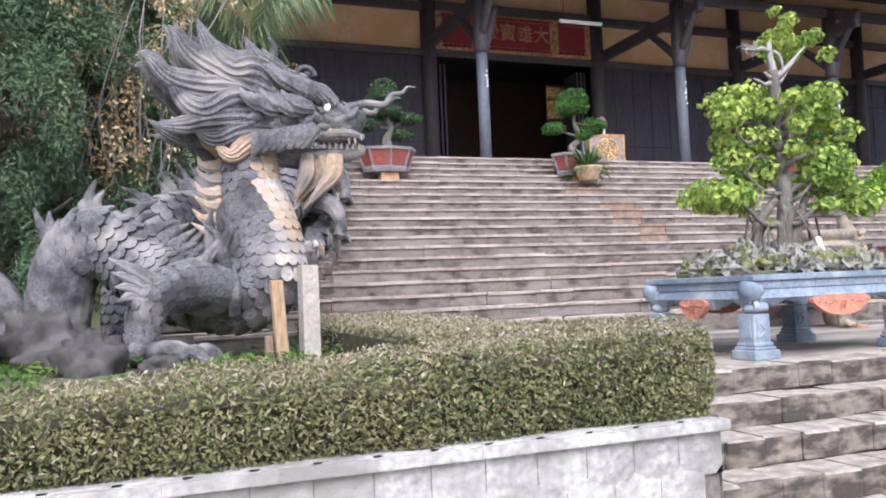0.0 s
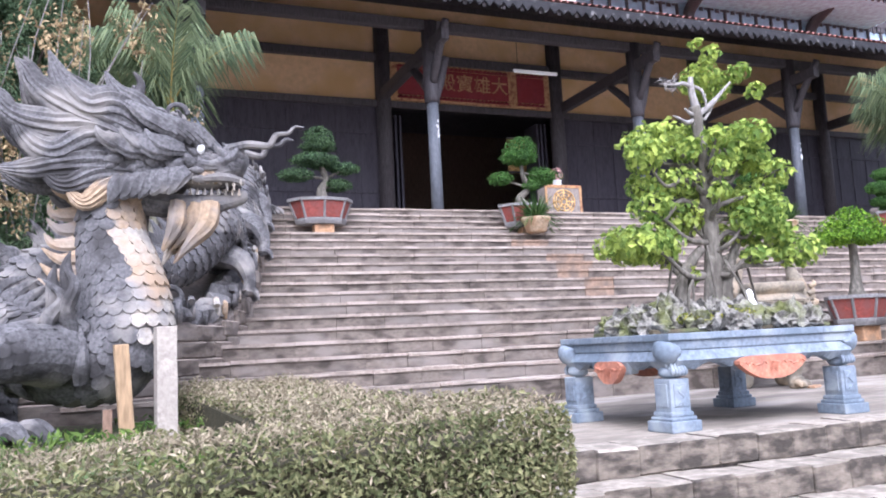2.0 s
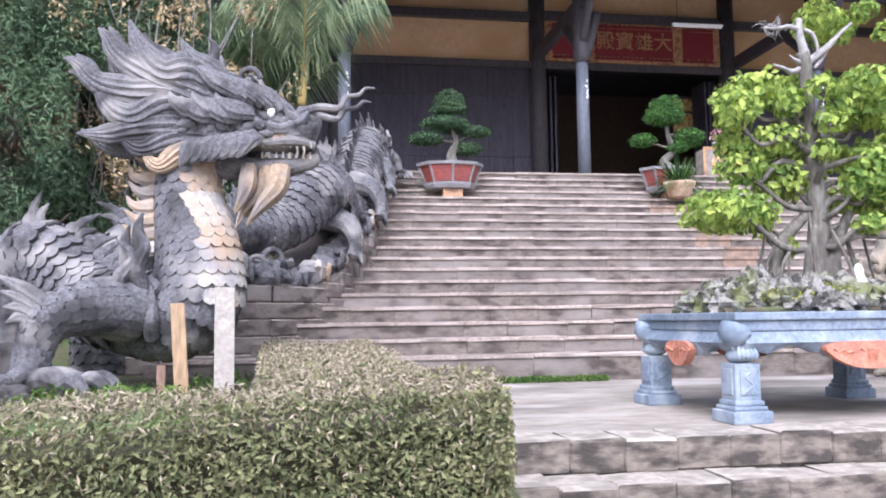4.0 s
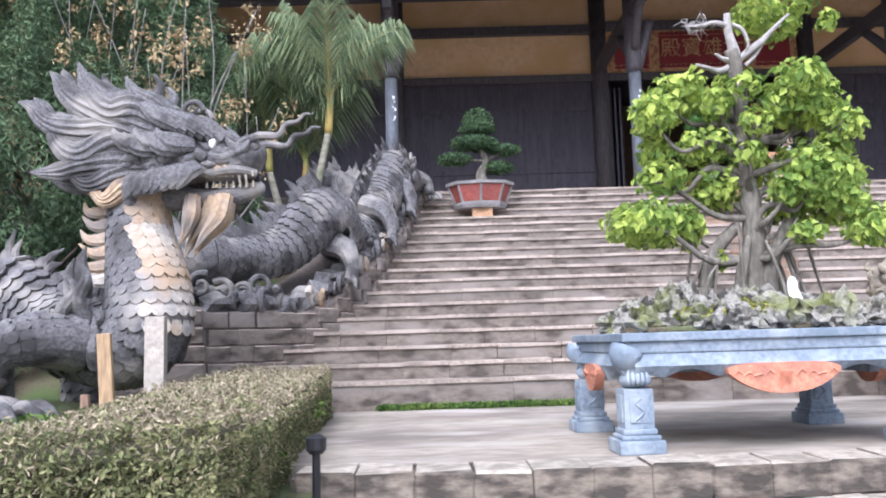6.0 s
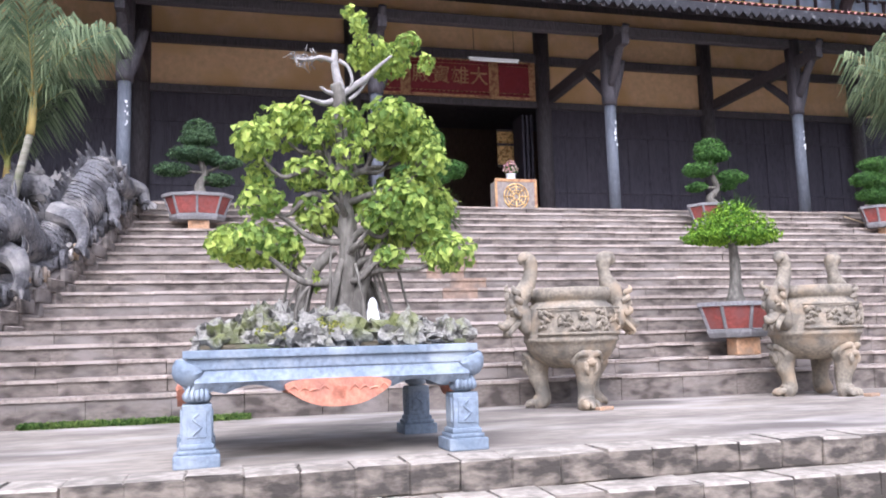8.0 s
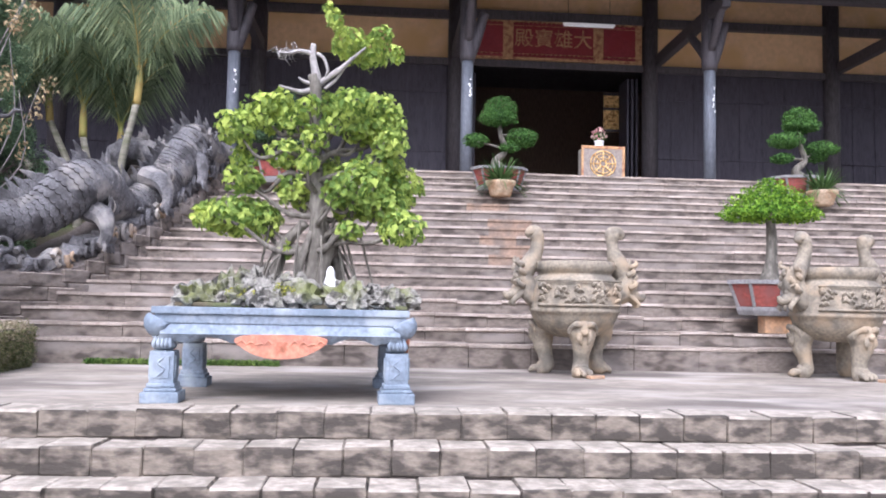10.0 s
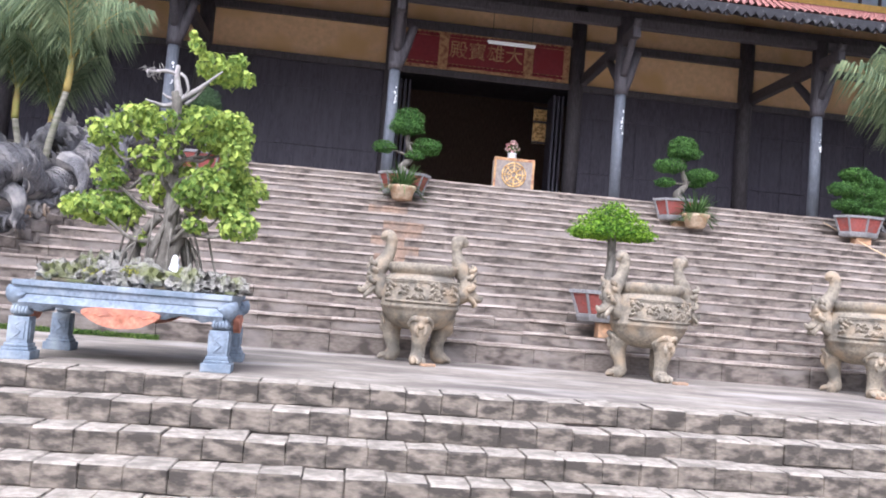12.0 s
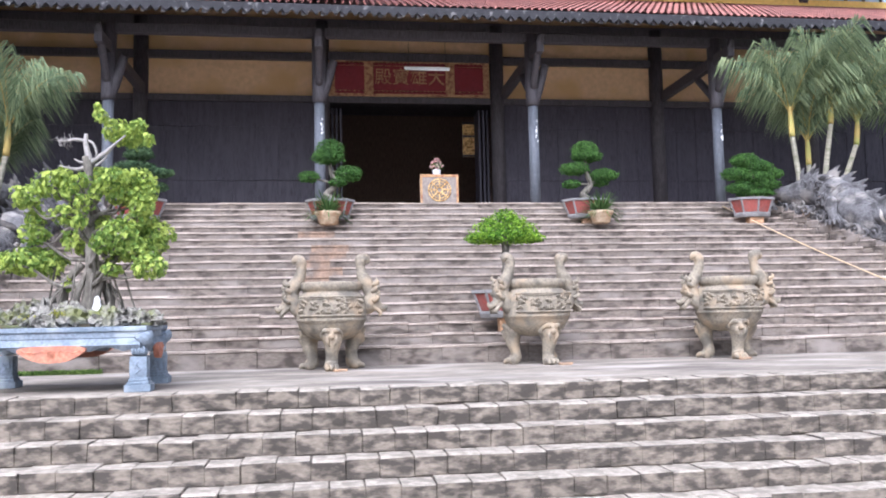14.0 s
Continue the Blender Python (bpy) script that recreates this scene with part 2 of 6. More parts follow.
FLOWER = leaf_material("flower_petal", (0.65, 0.60, 0.50), (0.60, 0.25, 0.28), spread=0.3)


# ---- mesh helpers ----
def mesh_of(name, bm, mat, smooth=False):
    me = bpy.data.meshes.new(name)
    bm.to_mesh(me)
    bm.free()
    for m in (mat if isinstance(mat, (list, tuple)) else [mat]):
        me.materials.append(m)
    if smooth:
        me.polygons.foreach_set("use_smooth", [True] * len(me.polygons))
    return me


def part(name, bm, mat, parent=None, label="", smooth=False):
    ob = new(name, mesh_of(name, bm, mat, smooth))
    if parent:
        ob.parent = parent
    return tagged(ob, label)


def shared(name, me, parent, x=0, y=0, z=0, rz=0.0):
    ob = new(name, me)
    ob.parent = parent
    ob.location, ob.rotation_euler = (x, y, z), (0, 0, rz)
    return ob


def thing(name, label, category, x=0, y=0, z=0, rz=0, group="", kind=""):
    ob = new(name)
    ob.matrix_world = pose(x, y, z, 0, 0, rz)
    return tagged(ob, label, category, group, kind)


def setting(name, bm, mat, label, category, smooth=False):
    return tagged(part(name, bm, mat, None, "", smooth), label, category, kind="structure")


def box(bm, x0, x1, y0, y1, z0, z1, bevel=0.0):
    vs = [bm.verts.new(p) for p in ((x0, y0, z0), (x1, y0, z0), (x1, y1, z0), (x0, y1, z0), (x0, y0, z1), (x1, y0, z1), (x1, y1, z1), (x0, y1, z1))]
    fs = [bm.faces.new([vs[i] for i in f]) for f in ((3, 2, 1, 0), (4, 5, 6, 7), (0, 1, 5, 4), (1, 2, 6, 5), (2, 3, 7, 6), (3, 0, 4, 7))]
    if bevel:
        bmesh.ops.bevel(bm, geom=list({e for f in fs for e in f.edges}), offset=bevel, segments=2, affect="EDGES", profile=0.6)
    return fs


def boxes(*dims, bevel=0.0):
    bm = bmesh.new()
    for d in dims:
        box(bm, *d, bevel=bevel)
    return bm


def lathe(profile, sides=24, bm=None, cx=0, cy=0, squash=1.0, wobble=0.0, cap=True):
    """Turn (radius, z) pairs about the z axis."""
    bm = bm or bmesh.new()
    rings = []
    for r, z in profile:
        ring = []
        for k in range(sides):
            a = 2 * math.pi * k / sides
            rr = r * (1 + wobble * noise.noise((math.cos(a) * 2, math.sin(a) * 2, z * 5)))
            ring.append(bm.verts.new((cx + rr * math.cos(a), cy + rr * math.sin(a) * squash, z)))
        rings.append(ring)
    for a, b in zip(rings, rings[1:]):
        for k in range(sides):
            bm.faces.new((a[k], a[(k + 1) % sides], b[(k + 1) % sides], b[k]))
    if cap:
        bm.faces.new(rings[0][::-1])
        bm.faces.new(rings[-1])
    return bm


def smooth_line(points, n):
    """Catmull-Rom through the points; each point any number of values."""
    p = [np.array(q, float) for q in points]
    p = [2 * p[0] - p[1]] + p + [2 * p[-1] - p[-2]]
    out = []
    for i in range(1, len(p) - 2):
        for k in range(n):
            t = k / n
            a, b, c, d = p[i - 1], p[i], p[i + 1], p[i + 2]
            out.append(0.5 * (2 * b + (c - a) * t + (2 * a - 5 * b + 4 * c - d) * t * t + (3 * b - a - 3 * c + d) * t ** 3))
    out.append(p[-2])
    return out


def tube(points, sides=10, n=6, bm=None, rough=0.0, squash=1.0, cap=True):
    """Sweep a round section along (x, y, z, radius) points."""
    bm = bm or bmesh.new()
    line = smooth_line(points, n) if n > 1 else [np.array(q, float) for q in points]
    rings = []
    up = Vector((0, 0, 1))
    side = None
    for i, q in enumerate(line):
        a, b = line[max(0, i - 1)], line[min(len(line) - 1, i + 1)]
        d = Vector(b[:3] - a[:3])
        d = d.normalized() if d.length > 1e-6 else Vector((0, 0, 1))
        if side is None:
            side = d.cross(up if abs(d.z) < 0.9 else Vector((1, 0, 0))).normalized()
        else:
            side = (side - d * side.dot(d)).normalized()
        other = d.cross(side)
        ring = []
        for k in range(sides):
            ang = 2 * math.pi * k / sides
            r = max(0.001, q[3])
            off = side * math.cos(ang) * r + other * math.sin(ang) * r * squash
            p = Vector(q[:3]) + off
            if rough:
                p += off * rough * noise.noise(p * 6.0)
            ring.append(bm.verts.new(p))
        rings.append(ring)
    for a, b in zip(rings, rings[1:]):
        for k in range(sides):
            bm.faces.new((a[k], a[(k + 1) % sides], b[(k + 1) % sides], b[k]))
    if cap:
        bm.faces.new(rings[0][::-1])
        bm.faces.new(rings[-1])
    return bm


def blob(bm, cx, cy, cz, rx, ry, rz, sub=2, rough=0.25, freq=3.0, seed=0.0):
    """A lumpy stone-like body."""
    made = bmesh.ops.create_icosphere(bm, subdivisions=sub, radius=1.0)["verts"]
    for v in made:
        d = v.co.copy()
        k = 1 + rough * noise.noise(d * freq * 0.6 + Vector((seed, seed * 1.7, 0))) + rough * 0.5 * noise.noise(d * freq * 1.7 + Vector((0, seed, seed)))
        v.co = Vector((cx + d.x * rx * k, cy + d.y * ry * k, cz + d.z * rz * k))
    return made


def leaves_mesh(name, centres, sizes, mat, rng, normals=None, lift=0.6, aspect=0.6, droop=0.0, fold=0.25):
    """Many small folded leaves, two faces each, in one mesh."""
    n = len(centres)
    c = np.asarray(centres, float)
    s = np.asarray(sizes, float).reshape(-1, 1)
    nor = rng.normal(size=(n, 3))
    nor[:, 2] = np.abs(nor[:, 2]) * lift + 0.15
    if normals is not None:
        nor = nor * 0.55 + np.asarray(normals)
    nor /= np.linalg.norm(nor, axis=1, keepdims=True)
    d = rng.normal(size=(n, 3))
    d[:, 2] -= droop
    d -= nor * (d * nor).sum(1, keepdims=True)
    d /= np.linalg.norm(d, axis=1, keepdims=True) + 1e-9
    w = np.cross(nor, d)
    a = c - d * s * 0.5
    b = c + d * s * 0.5
    up = nor * s * fold * aspect
    m1 = c - d * s * 0.1 + w * s * aspect * 0.5 + up
    m2 = c - d * s * 0.1 - w * s * aspect * 0.5 + up
    verts = np.stack([a, m1, b, m2], 1).reshape(-1, 3)
    base = np.arange(n) * 4
    faces = np.concatenate([np.stack([base, base + 1, base + 2], 1), np.stack([base, base + 2, base + 3], 1)])
    me = bpy.data.meshes.new(name)
    me.from_pydata(verts.tolist(), [], faces.tolist())
    me.materials.append(mat)
    return me


def shell_points(rng, n, centre, radii, inner=0.75, flat_bottom=False):
    d = rng.normal(size=(n, 3))
    d /= np.linalg.norm(d, axis=1, keepdims=True)
    if flat_bottom:
        d[:, 2] = np.where(d[:, 2] < -0.25, -0.25 * rng.random(n), d[:, 2])
    r = inner + (1 - inner) * rng.random((n, 1)) ** 0.5
    lump = np.array([1 + 0.18 * noise.noise(Vector(v) * 2.4 + Vector(centre)) for v in d]).reshape(-1, 1)
    return np.asarray(centre) + d * r * lump * np.asarray(radii), d


def leafy(name, parent, mat, clumps, per, size, seed, aspect=0.6, lift=0.6, droop=0.0, inner=0.7, label="", flat_bottom=False, outward=True):
    rng = np.random.default_rng(seed)
    pts, nors, sizes = [], [], []
    for (x, y, z, rx, ry, rz) in clumps:
        n = max(8, int(per * (rx * ry + ry * rz + rx * rz) / 3 * 4 * math.pi))
        p, d = shell_points(rng, n, (x, y, z), (rx, ry, rz), inner, flat_bottom)
        pts.append(p)
        nors.append(d)
        sizes.append(size * (0.7 + 0.6 * rng.random(n)))
    me = leaves_mesh(name, np.concatenate(pts), np.concatenate(sizes), mat, rng, np.concatenate(nors) * 0.7 if outward else None, lift, aspect, droop)
    ob = new(name, me)
    ob.parent = parent
    return tagged(ob, label)


def text_part(name, words, size, mat, parent, x, y, z, label="", depth=0.012, squeeze=1.0, bold=0.0):
    cu = bpy.data.curves.new(name, "FONT")
    cu.body, cu.size, cu.align_x, cu.align_y, cu.extrude = words, size, "CENTER", "CENTER", depth
    cu.offset = bold
    tmp = bpy.data.objects.new(name, cu)
    me = bpy.data.meshes.new_from_object(tmp)
    bpy.data.objects.remove(tmp)
    me.materials.clear()
    me.materials.append(mat)
    ob = new(name, me)
    ob.parent = parent
    ob.matrix_basis = pose(x, y, z, 90, 0, 0) @ Matrix.Diagonal((squeeze, 1, 1, 1))
    return tagged(ob, label)


# ---- large structure ----
T = -0.05                      # terrace level
RISE, RUN, FOOT, SILL = 0.1539, 0.3217, 7.463, 0.052
TOP = SILL + 19 * RISE
LOW_RISE, LOW_RUN, LOW_EDGE = 0.16, 0.28, 4.22
FLOOR = T - 6 * LOW_RISE


def left_edge(y):
    return float(np.interp(y, (7.7, 8.0, 8.3, 8.8, 9.15, 9.6, 10.2, 10.6, 11.35, 12.8, 13.6), (3.3, 3.85, 4.3, 4.72, 4.92, 5.08, 5.29, 5.37, 5.54, 5.74, 5.82)))


def right_edge(y):
    return float(np.interp(y, (7.64, 8.92, 10.57, 11.4, 12.95, 13.7), (22.85, 21.75, 20.46, 20.0, 19.45, 19.27)))


def flight(y):
    """Height of the line through the nosings."""
    return SILL + RISE * (y - FOOT) / RUN


bm = bmesh.new()
bmesh.ops.create_grid(bm, x_segments=4, y_segments=4, size=400)
bmesh.ops.translate(bm, verts=bm.verts, vec=(0, 0, FLOOR))
setting("ground", bm, GROUND, "grey worn paved ground in front of the steps", "ground")
setting("terrace", boxes((5.42, 32, LOW_EDGE + 0.30, 8.2, FLOOR - 0.1, T), (3.2, 5.42, 7.5, 8.2, FLOOR - 0.14, T - 0.006), (5.0, 5.42, 4.6, 7.5, FLOOR - 0.12, T - 0.004)), TERRACE, "stained pale stone terrace between two flights of steps", "terrace")
setting("platform", boxes((-14, 40, 13.86, 34, FLOOR, TOP - 0.004)), TERRACE, "stone platform floor under the temple veranda", "floor")
setting("flank_left", boxes((-14, 5.8, 13.5, 13.84, FLOOR, TOP - 0.03)), STONE_RISER_SHADED, "stone retaining wall beside the stair head", "wall")
setting("flank_right", boxes((19.28, 40, 13.5, 13.84, FLOOR, TOP - 0.03)), STONE_RISER_SHADED, "stone retaining wall beside the stair head", "wall")

# garden mound behind the block wall
bm = bmesh.new()
bmesh.ops.create_grid(bm, x_segments=60, y_segments=50, size=1.0)
for v in bm.verts:
    x, y = -9 + (v.co.x + 1) * 7.2, 3.02 + (v.co.y + 1) * 6.1
    z = -0.14 + 0.22 * min(1, max(0, (y - 3.6) / 1.6)) * min(1, max(0, (4.6 - x) / 0.8)) + 0.05 * noise.noise((x, y, 0))
    if y > 7.7:
        z += (y - 7.7) * 0.34 * min(1, max(0, (left_edge(max(y, 8.0)) - 0.8 - x) / 1.0))
    v.co = (x, y, z)
setting("garden_ground", bm, SOIL, "dark garden soil with sparse weeds under the dragon", "ground", smooth=True)

# the temple's veranda and wall
BAYS = (-4.7, 0.35, 5.10, 9.98, 14.95, 19.75, 24.6, 29.4)
WALL_Y = 19.4
wall_dims = []
for a, b in zip(BAYS, BAYS[1:]):
    if a != 9.98:
        wall_dims.append((a, b, WALL_Y, WALL_Y + 0.2, TOP, 6.80))
setting("wall_front", boxes(*wall_dims), PANEL_WOOD, "very dark stained timber panel wall of the temple", "wall")
upper = boxes((BAYS[0], BAYS[-1], WALL_Y + 0.02, WALL_Y + 0.2, 6.80, 9.4))
setting("wall_ochre", upper, YELLOW_WALL, "ochre plaster wall band above the timber panels", "wall")
setting("wall_back", boxes((BAYS[0], BAYS[-1], 27, 27.2, TOP, 9.4)), HALL_WOOD, "dark inner wall of the temple hall", "wall")
setting("wall_side_west", boxes((BAYS[0] - 0.2, BAYS[0], WALL_Y, 27, TOP, 9.4)), YELLOW_WALL, "ochre plaster side wall of the temple", "wall")
setting("wall_side_east", boxes((BAYS[-1], BAYS[-1] + 0.2, WALL_Y, 27, TOP, 9.4)), YELLOW_WALL, "ochre plaster side wall of the temple", "wall")
setting("ceiling", boxes((BAYS[0], BAYS[-1], WALL_Y + 0.2, 27, 8.2, 8.3)), SOFFIT, "dark timber ceiling of the temple hall", "ceiling")


def batten_wall():
    """Vertical battens and rails that frame the timber panels."""
    root = thing("timber_panelling", "dark timber door panels with vertical battens along the veranda", "panelling", kind="structure")
    batten = mesh_of("batten", boxes((-0.035, 0.035, -0.018, 0, 0, 3.70), bevel=0.006), PANEL_WOOD)
    rail_z = (TOP + 0.35, TOP + 1.45, TOP + 2.95)
    for a, b in zip(BAYS, BAYS[1:]):
        if a == 9.98:
            continue
        for k in range(1, 8):
            shared("batten", batten, root, a + (b - a) * k / 8, WALL_Y, TOP)
        for z in rail_z:
            part("rail", boxes((a + 0.2, b - 0.2, WALL_Y - 0.03, WALL_Y, z, z + 0.1)), PANEL_WOOD, root)


batten_wall()


def wall_timbers():
    root = thing("timber_frame", "dark timber posts and tie beams of the temple front", "timber frame", kind="structure")
    post = mesh_of("wall_post", lathe([(0.2, TOP), (0.2, 8.9)], 16), DARK_WOOD, True)
    for x in BAYS:
        shared("wall_post", post, root, x, WALL_Y - 0.05)
    part("head_beam", boxes((BAYS[0], BAYS[-1], WALL_Y - 0.12, WALL_Y + 0.01, 6.62, 6.80), bevel=0.02), DARK_WOOD, root)
    part("middle_beam", boxes((BAYS[0], BAYS[-1], WALL_Y - 0.14, WALL_Y + 0.01, 7.80, 8.02), bevel=0.02), DARK_WOOD, root)
    part("top_beam", boxes((BAYS[0], BAYS[-1], WALL_Y - 0.14, WALL_Y + 0.01, 8.75, 9.0), bevel=0.02), DARK_WOOD, root)


wall_timbers()
COLUMNS = (0.35, 5.16, 9.95, 15.13, 19.90, 24.7)
COL_Y = 15.95


def veranda_column(x):
    root = thing("veranda_column", "round veranda column, grey-painted shaft under dark timber", "column", x, COL_Y, TOP, group="veranda columns")
    part("base", lathe([(0.2, 0), (0.2, 0.06), (0.165, 0.09), (0.165, 0.12)], 20), POT_GREY, root, "stone column base", True)
    part("shaft", lathe([(0.128, 0.11), (0.122, 2.74)], 20), COLUMN_PAINT, root, "grey-painted shaft", True)
    part("upper_shaft", lathe([(0.16, 2.72), (0.165, 2.85), (0.175, 4.50)], 16), DARK_WOOD, root, "dark timber upper shaft", True)
    part("tie_beam", boxes((-0.09, 0.09, -0.9, WALL_Y - COL_Y, 3.80, 4.07), bevel=0.02), DARK_WOOD, root)
    bm = bmesh.new()
    tube([(0, 0.1, 3.00, 0.10), (0, 0.55, 3.40, 0.10), (0, 1.1, 3.85, 0.09)], 8, 5, bm)
    part("brace", bm, DARK_WOOD, root, "", True)
    bm = bmesh.new()
    tube([(0, -0.1, 3.15, 0.09), (0, -0.45, 3.60, 0.09), (0, -0.95, 4.20, 0.08)], 8, 5, bm)
    part("brace", bm, DARK_WOOD, root, "", True)
    bm = bmesh.new()
    tube([(0.05, 0.0, 2.75, 0.09), (0.16, 0.0, 3.15, 0.12), (0.34, 0.0, 3.75, 0.10)], 8, 5, bm)
    part("brace", bm, DARK_WOOD, root, "", True)
    bm = bmesh.new()
    rng = np.random.default_rng(int(x * 10))
    for k in range(9):
        z = 1.80 + 0.5 * rng.random()
        a = -1.4 + 0.5 * rng.random()
        box(bm, 0.127 * math.cos(a) - 0.012, 0.127 * math.cos(a) + 0.014, 0.127 * math.sin(a) - 0.004, 0.127 * math.sin(a) + 0.004, z, z + 0.02 + 0.05 * rng.random())
    part("paper_scrap", bm, WHITE_PAINT, root, "torn white paper scraps")
    return root


for x in COLUMNS:
    veranda_column(x)
setting("veranda_beam", boxes((BAYS[0], BAYS[-1], COL_Y - 0.1, COL_Y + 0.1, 7.28, 7.5), bevel=0.02), DARK_WOOD, "dark timber beam along the veranda columns", "beam")

# lower roof: sloping slab, tile courses, scalloped eave
EAVE_Y, EAVE_Z, ROOF_Y, ROOF_Z = 14.25, 7.42, 19.4, 9.80
SLOPE = (ROOF_Z - EAVE_Z) / (ROOF_Y - EAVE_Y)
RX0, RX1 = -3.2, 28.3
bm = bmesh.new()
vs = [bm.verts.new(p) for p in ((RX0, EAVE_Y, EAVE_Z - 0.12), (RX1, EAVE_Y, EAVE_Z - 0.12), (RX1, ROOF_Y, ROOF_Z - 0.12), (RX0, ROOF_Y, ROOF_Z - 0.12), (RX0, EAVE_Y, EAVE_Z - 0.02), (RX1, EAVE_Y, EAVE_Z - 0.02), (RX1, ROOF_Y, ROOF_Z - 0.02), (RX0, ROOF_Y, ROOF_Z - 0.02))]
for f in ((3, 2, 1, 0), (4, 5, 6, 7), (0, 1, 5, 4), (1, 2, 6, 5), (2, 3, 7, 6), (3, 0, 4, 7)):
    bm.faces.new([vs[i] for i in f])
lower_roof = setting("roof_lower", bm, SOFFIT, "lower temple roof of red clay tiles over dark boards", "roof")


def roof_tiles(parent):
    """Half-round cover tiles in courses, one joined mesh."""
    verts, faces = [], []
    courses, width = 14, 0.17
    prof = [(-0.5, 0.0), (-0.3, 0.045), (0, 0.065), (0.3, 0.045), (0.5, 0.0)]
    for c in range(courses):
        s0, s1 = c / courses, (c + 1.08) / courses
        y0, y1 = EAVE_Y - 0.06 + (ROOF_Y - EAVE_Y) * s0, EAVE_Y - 0.06 + (ROOF_Y - EAVE_Y) * s1
        z0, z1 = EAVE_Z + (ROOF_Z - EAVE_Z) * s0 + 0.012, EAVE_Z + (ROOF_Z - EAVE_Z) * s1 - 0.006
        x = RX0
        while x < RX1:
            b = len(verts)
            for px, pz in prof:
                verts.append((x + px * width, y0, z0 + pz))
            for px, pz in prof:
                verts.append((x + px * width, y1, z1 + pz * 0.85))
            for k in range(4):
                faces.append((b + k, b + k + 1, b + 6 + k, b + 5 + k))
            x += width
    me = bpy.data.meshes.new("roof_tile")
    me.from_pydata(verts, [], faces)
    me.materials.append(RED_TILE)
    ob = new("roof_tile", me)
    ob.parent = parent
    tagged(ob, "red half-round clay tiles", kind="stuff")


roof_tiles(lower_roof)


def eave_drops(parent, y, z, x0, x1, step, size):
    """Scalloped drops hanging from an eave board."""
    me = mesh_of("eave_drop", (lambda b: (box(b, -step * 0.46, step * 0.46, -0.02, 0.02, -size * 0.4, 0), box(b, -step * 0.27, step * 0.27, -0.028, 0.012, -size * 0.75, -size * 0.4), box(b, -step * 0.12, step * 0.12, -0.02, 0.02, -size, -size * 0.75), b)[-1])(bmesh.new()), EAVE_DARK)
    n = int((x1 - x0) / step)
    for k in range(n):
        shared("eave_drop", me, parent, x0 + (k + 0.5) * step, y, z)


part("eave_board", boxes((RX0, RX1, EAVE_Y - 0.07, EAVE_Y - 0.02, EAVE_Z - 0.12, EAVE_Z + 0.0)), EAVE_DARK, lower_roof, "dark weathered eave board")
eave_drops(lower_roof, EAVE_Y - 0.05, EAVE_Z - 0.11, RX0, RX1, 0.21, 0.12)
bm = bmesh.new()
for k in range(75):
    x = RX0 + 0.2 + k * 0.42
    a = len(bm.verts)
    vs = [bm.verts.new(p) for p in ((x, EAVE_Y, EAVE_Z - 0.24), (x + 0.08, EAVE_Y, EAVE_Z - 0.24), (x + 0.08, ROOF_Y, ROOF_Z - 0.24), (x, ROOF_Y, ROOF_Z - 0.24), (x, EAVE_Y, EAVE_Z - 0.122), (x + 0.08, EAVE_Y, EAVE_Z - 0.122), (x + 0.08, ROOF_Y, ROOF_Z - 0.122), (x, ROOF_Y, ROOF_Z - 0.122))]
    for f in ((3, 2, 1, 0), (0, 1, 5, 4), (1, 2, 6, 5), (3, 0, 4, 7)):
        bm.faces.new([vs[i] for i in f])
tagged(part("rafter_rows", bm, DARK_WOOD, lower_roof, "dark exposed rafters"), kind="stuff")

# upper storey
UP_Y = 19.45
setting("wall_upper", boxes((BAYS[0], BAYS[-1], UP_Y, UP_Y + 0.2, 9.4, 10.02), (BAYS[0], BAYS[-1], UP_Y, UP_Y + 0.2, 10.62, 11.2)), DARK_WOOD, "dark timber upper storey wall", "wall")
setting("trim_sill", boxes((BAYS[0], BAYS[-1], UP_Y - 0.1, UP_Y, 9.80, 10.06), bevel=0.01), YELLOW_TRIM, "bright yellow sill band under the upper windows", "trim")


def upper_window(x0, x1, idx):
    root = thing("window_%d" % idx, "row of blue-grey window panes in dark timber frames", "window", (x0 + x1) / 2, UP_Y, 10.02, kind="structure")
    w = (x1 - x0) / 2
    n = 7
    for k in range(n):
        a, b = -w + 2 * w * k / n, -w + 2 * w * (k + 1) / n
        part("pane", boxes((a + 0.03, b - 0.03, 0.08, 0.09, 0.02, 0.58)), GLASS, root)
        part("mullion", boxes((b - 0.03, b + 0.03, 0.0, 0.12, 0, 0.6)), DARK_WOOD, root)
        bm = bmesh.new()
        for j in range(3):
            xx = a + (b - a) * (j + 0.5) / 3
            box(bm, xx - 0.07, xx + 0.07, 0.02, 0.05, 0.42 - 0.05 * (j % 2), 0.6)
        part("valance", bm, DARK_WOOD, root)
    return root


for i, (a, b) in enumerate(zip(BAYS, BAYS[1:])):
    upper_window(a + 0.3, b - 0.3, i + 1)
for x in BAYS:
    part_root = thing("upper_bracket", "dark carved timber eave bracket of the upper storey", "bracket", x, UP_Y, 9.98, group="upper brackets", kind="structure")
    bm = bmesh.new()
    tube([(0, -0.05, 0.0, 0.16), (0, -0.25, 0.35, 0.18), (0, -1.2, 0.72, 0.14)], 8, 5, bm)
    part("arm", bm, DARK_WOOD, part_root, "", True)
UE_Y, UE_Z = 17.5, 10.5
bm = boxes((RX0 + 1, RX1 - 1, UE_Y, 23, UE_Z, UE_Z + 0.08))
roof_upper = setting("roof_upper", bm, HAZE_SOFFIT, "upper temple roof, dark soffit coloured pale blue for haze", "roof")
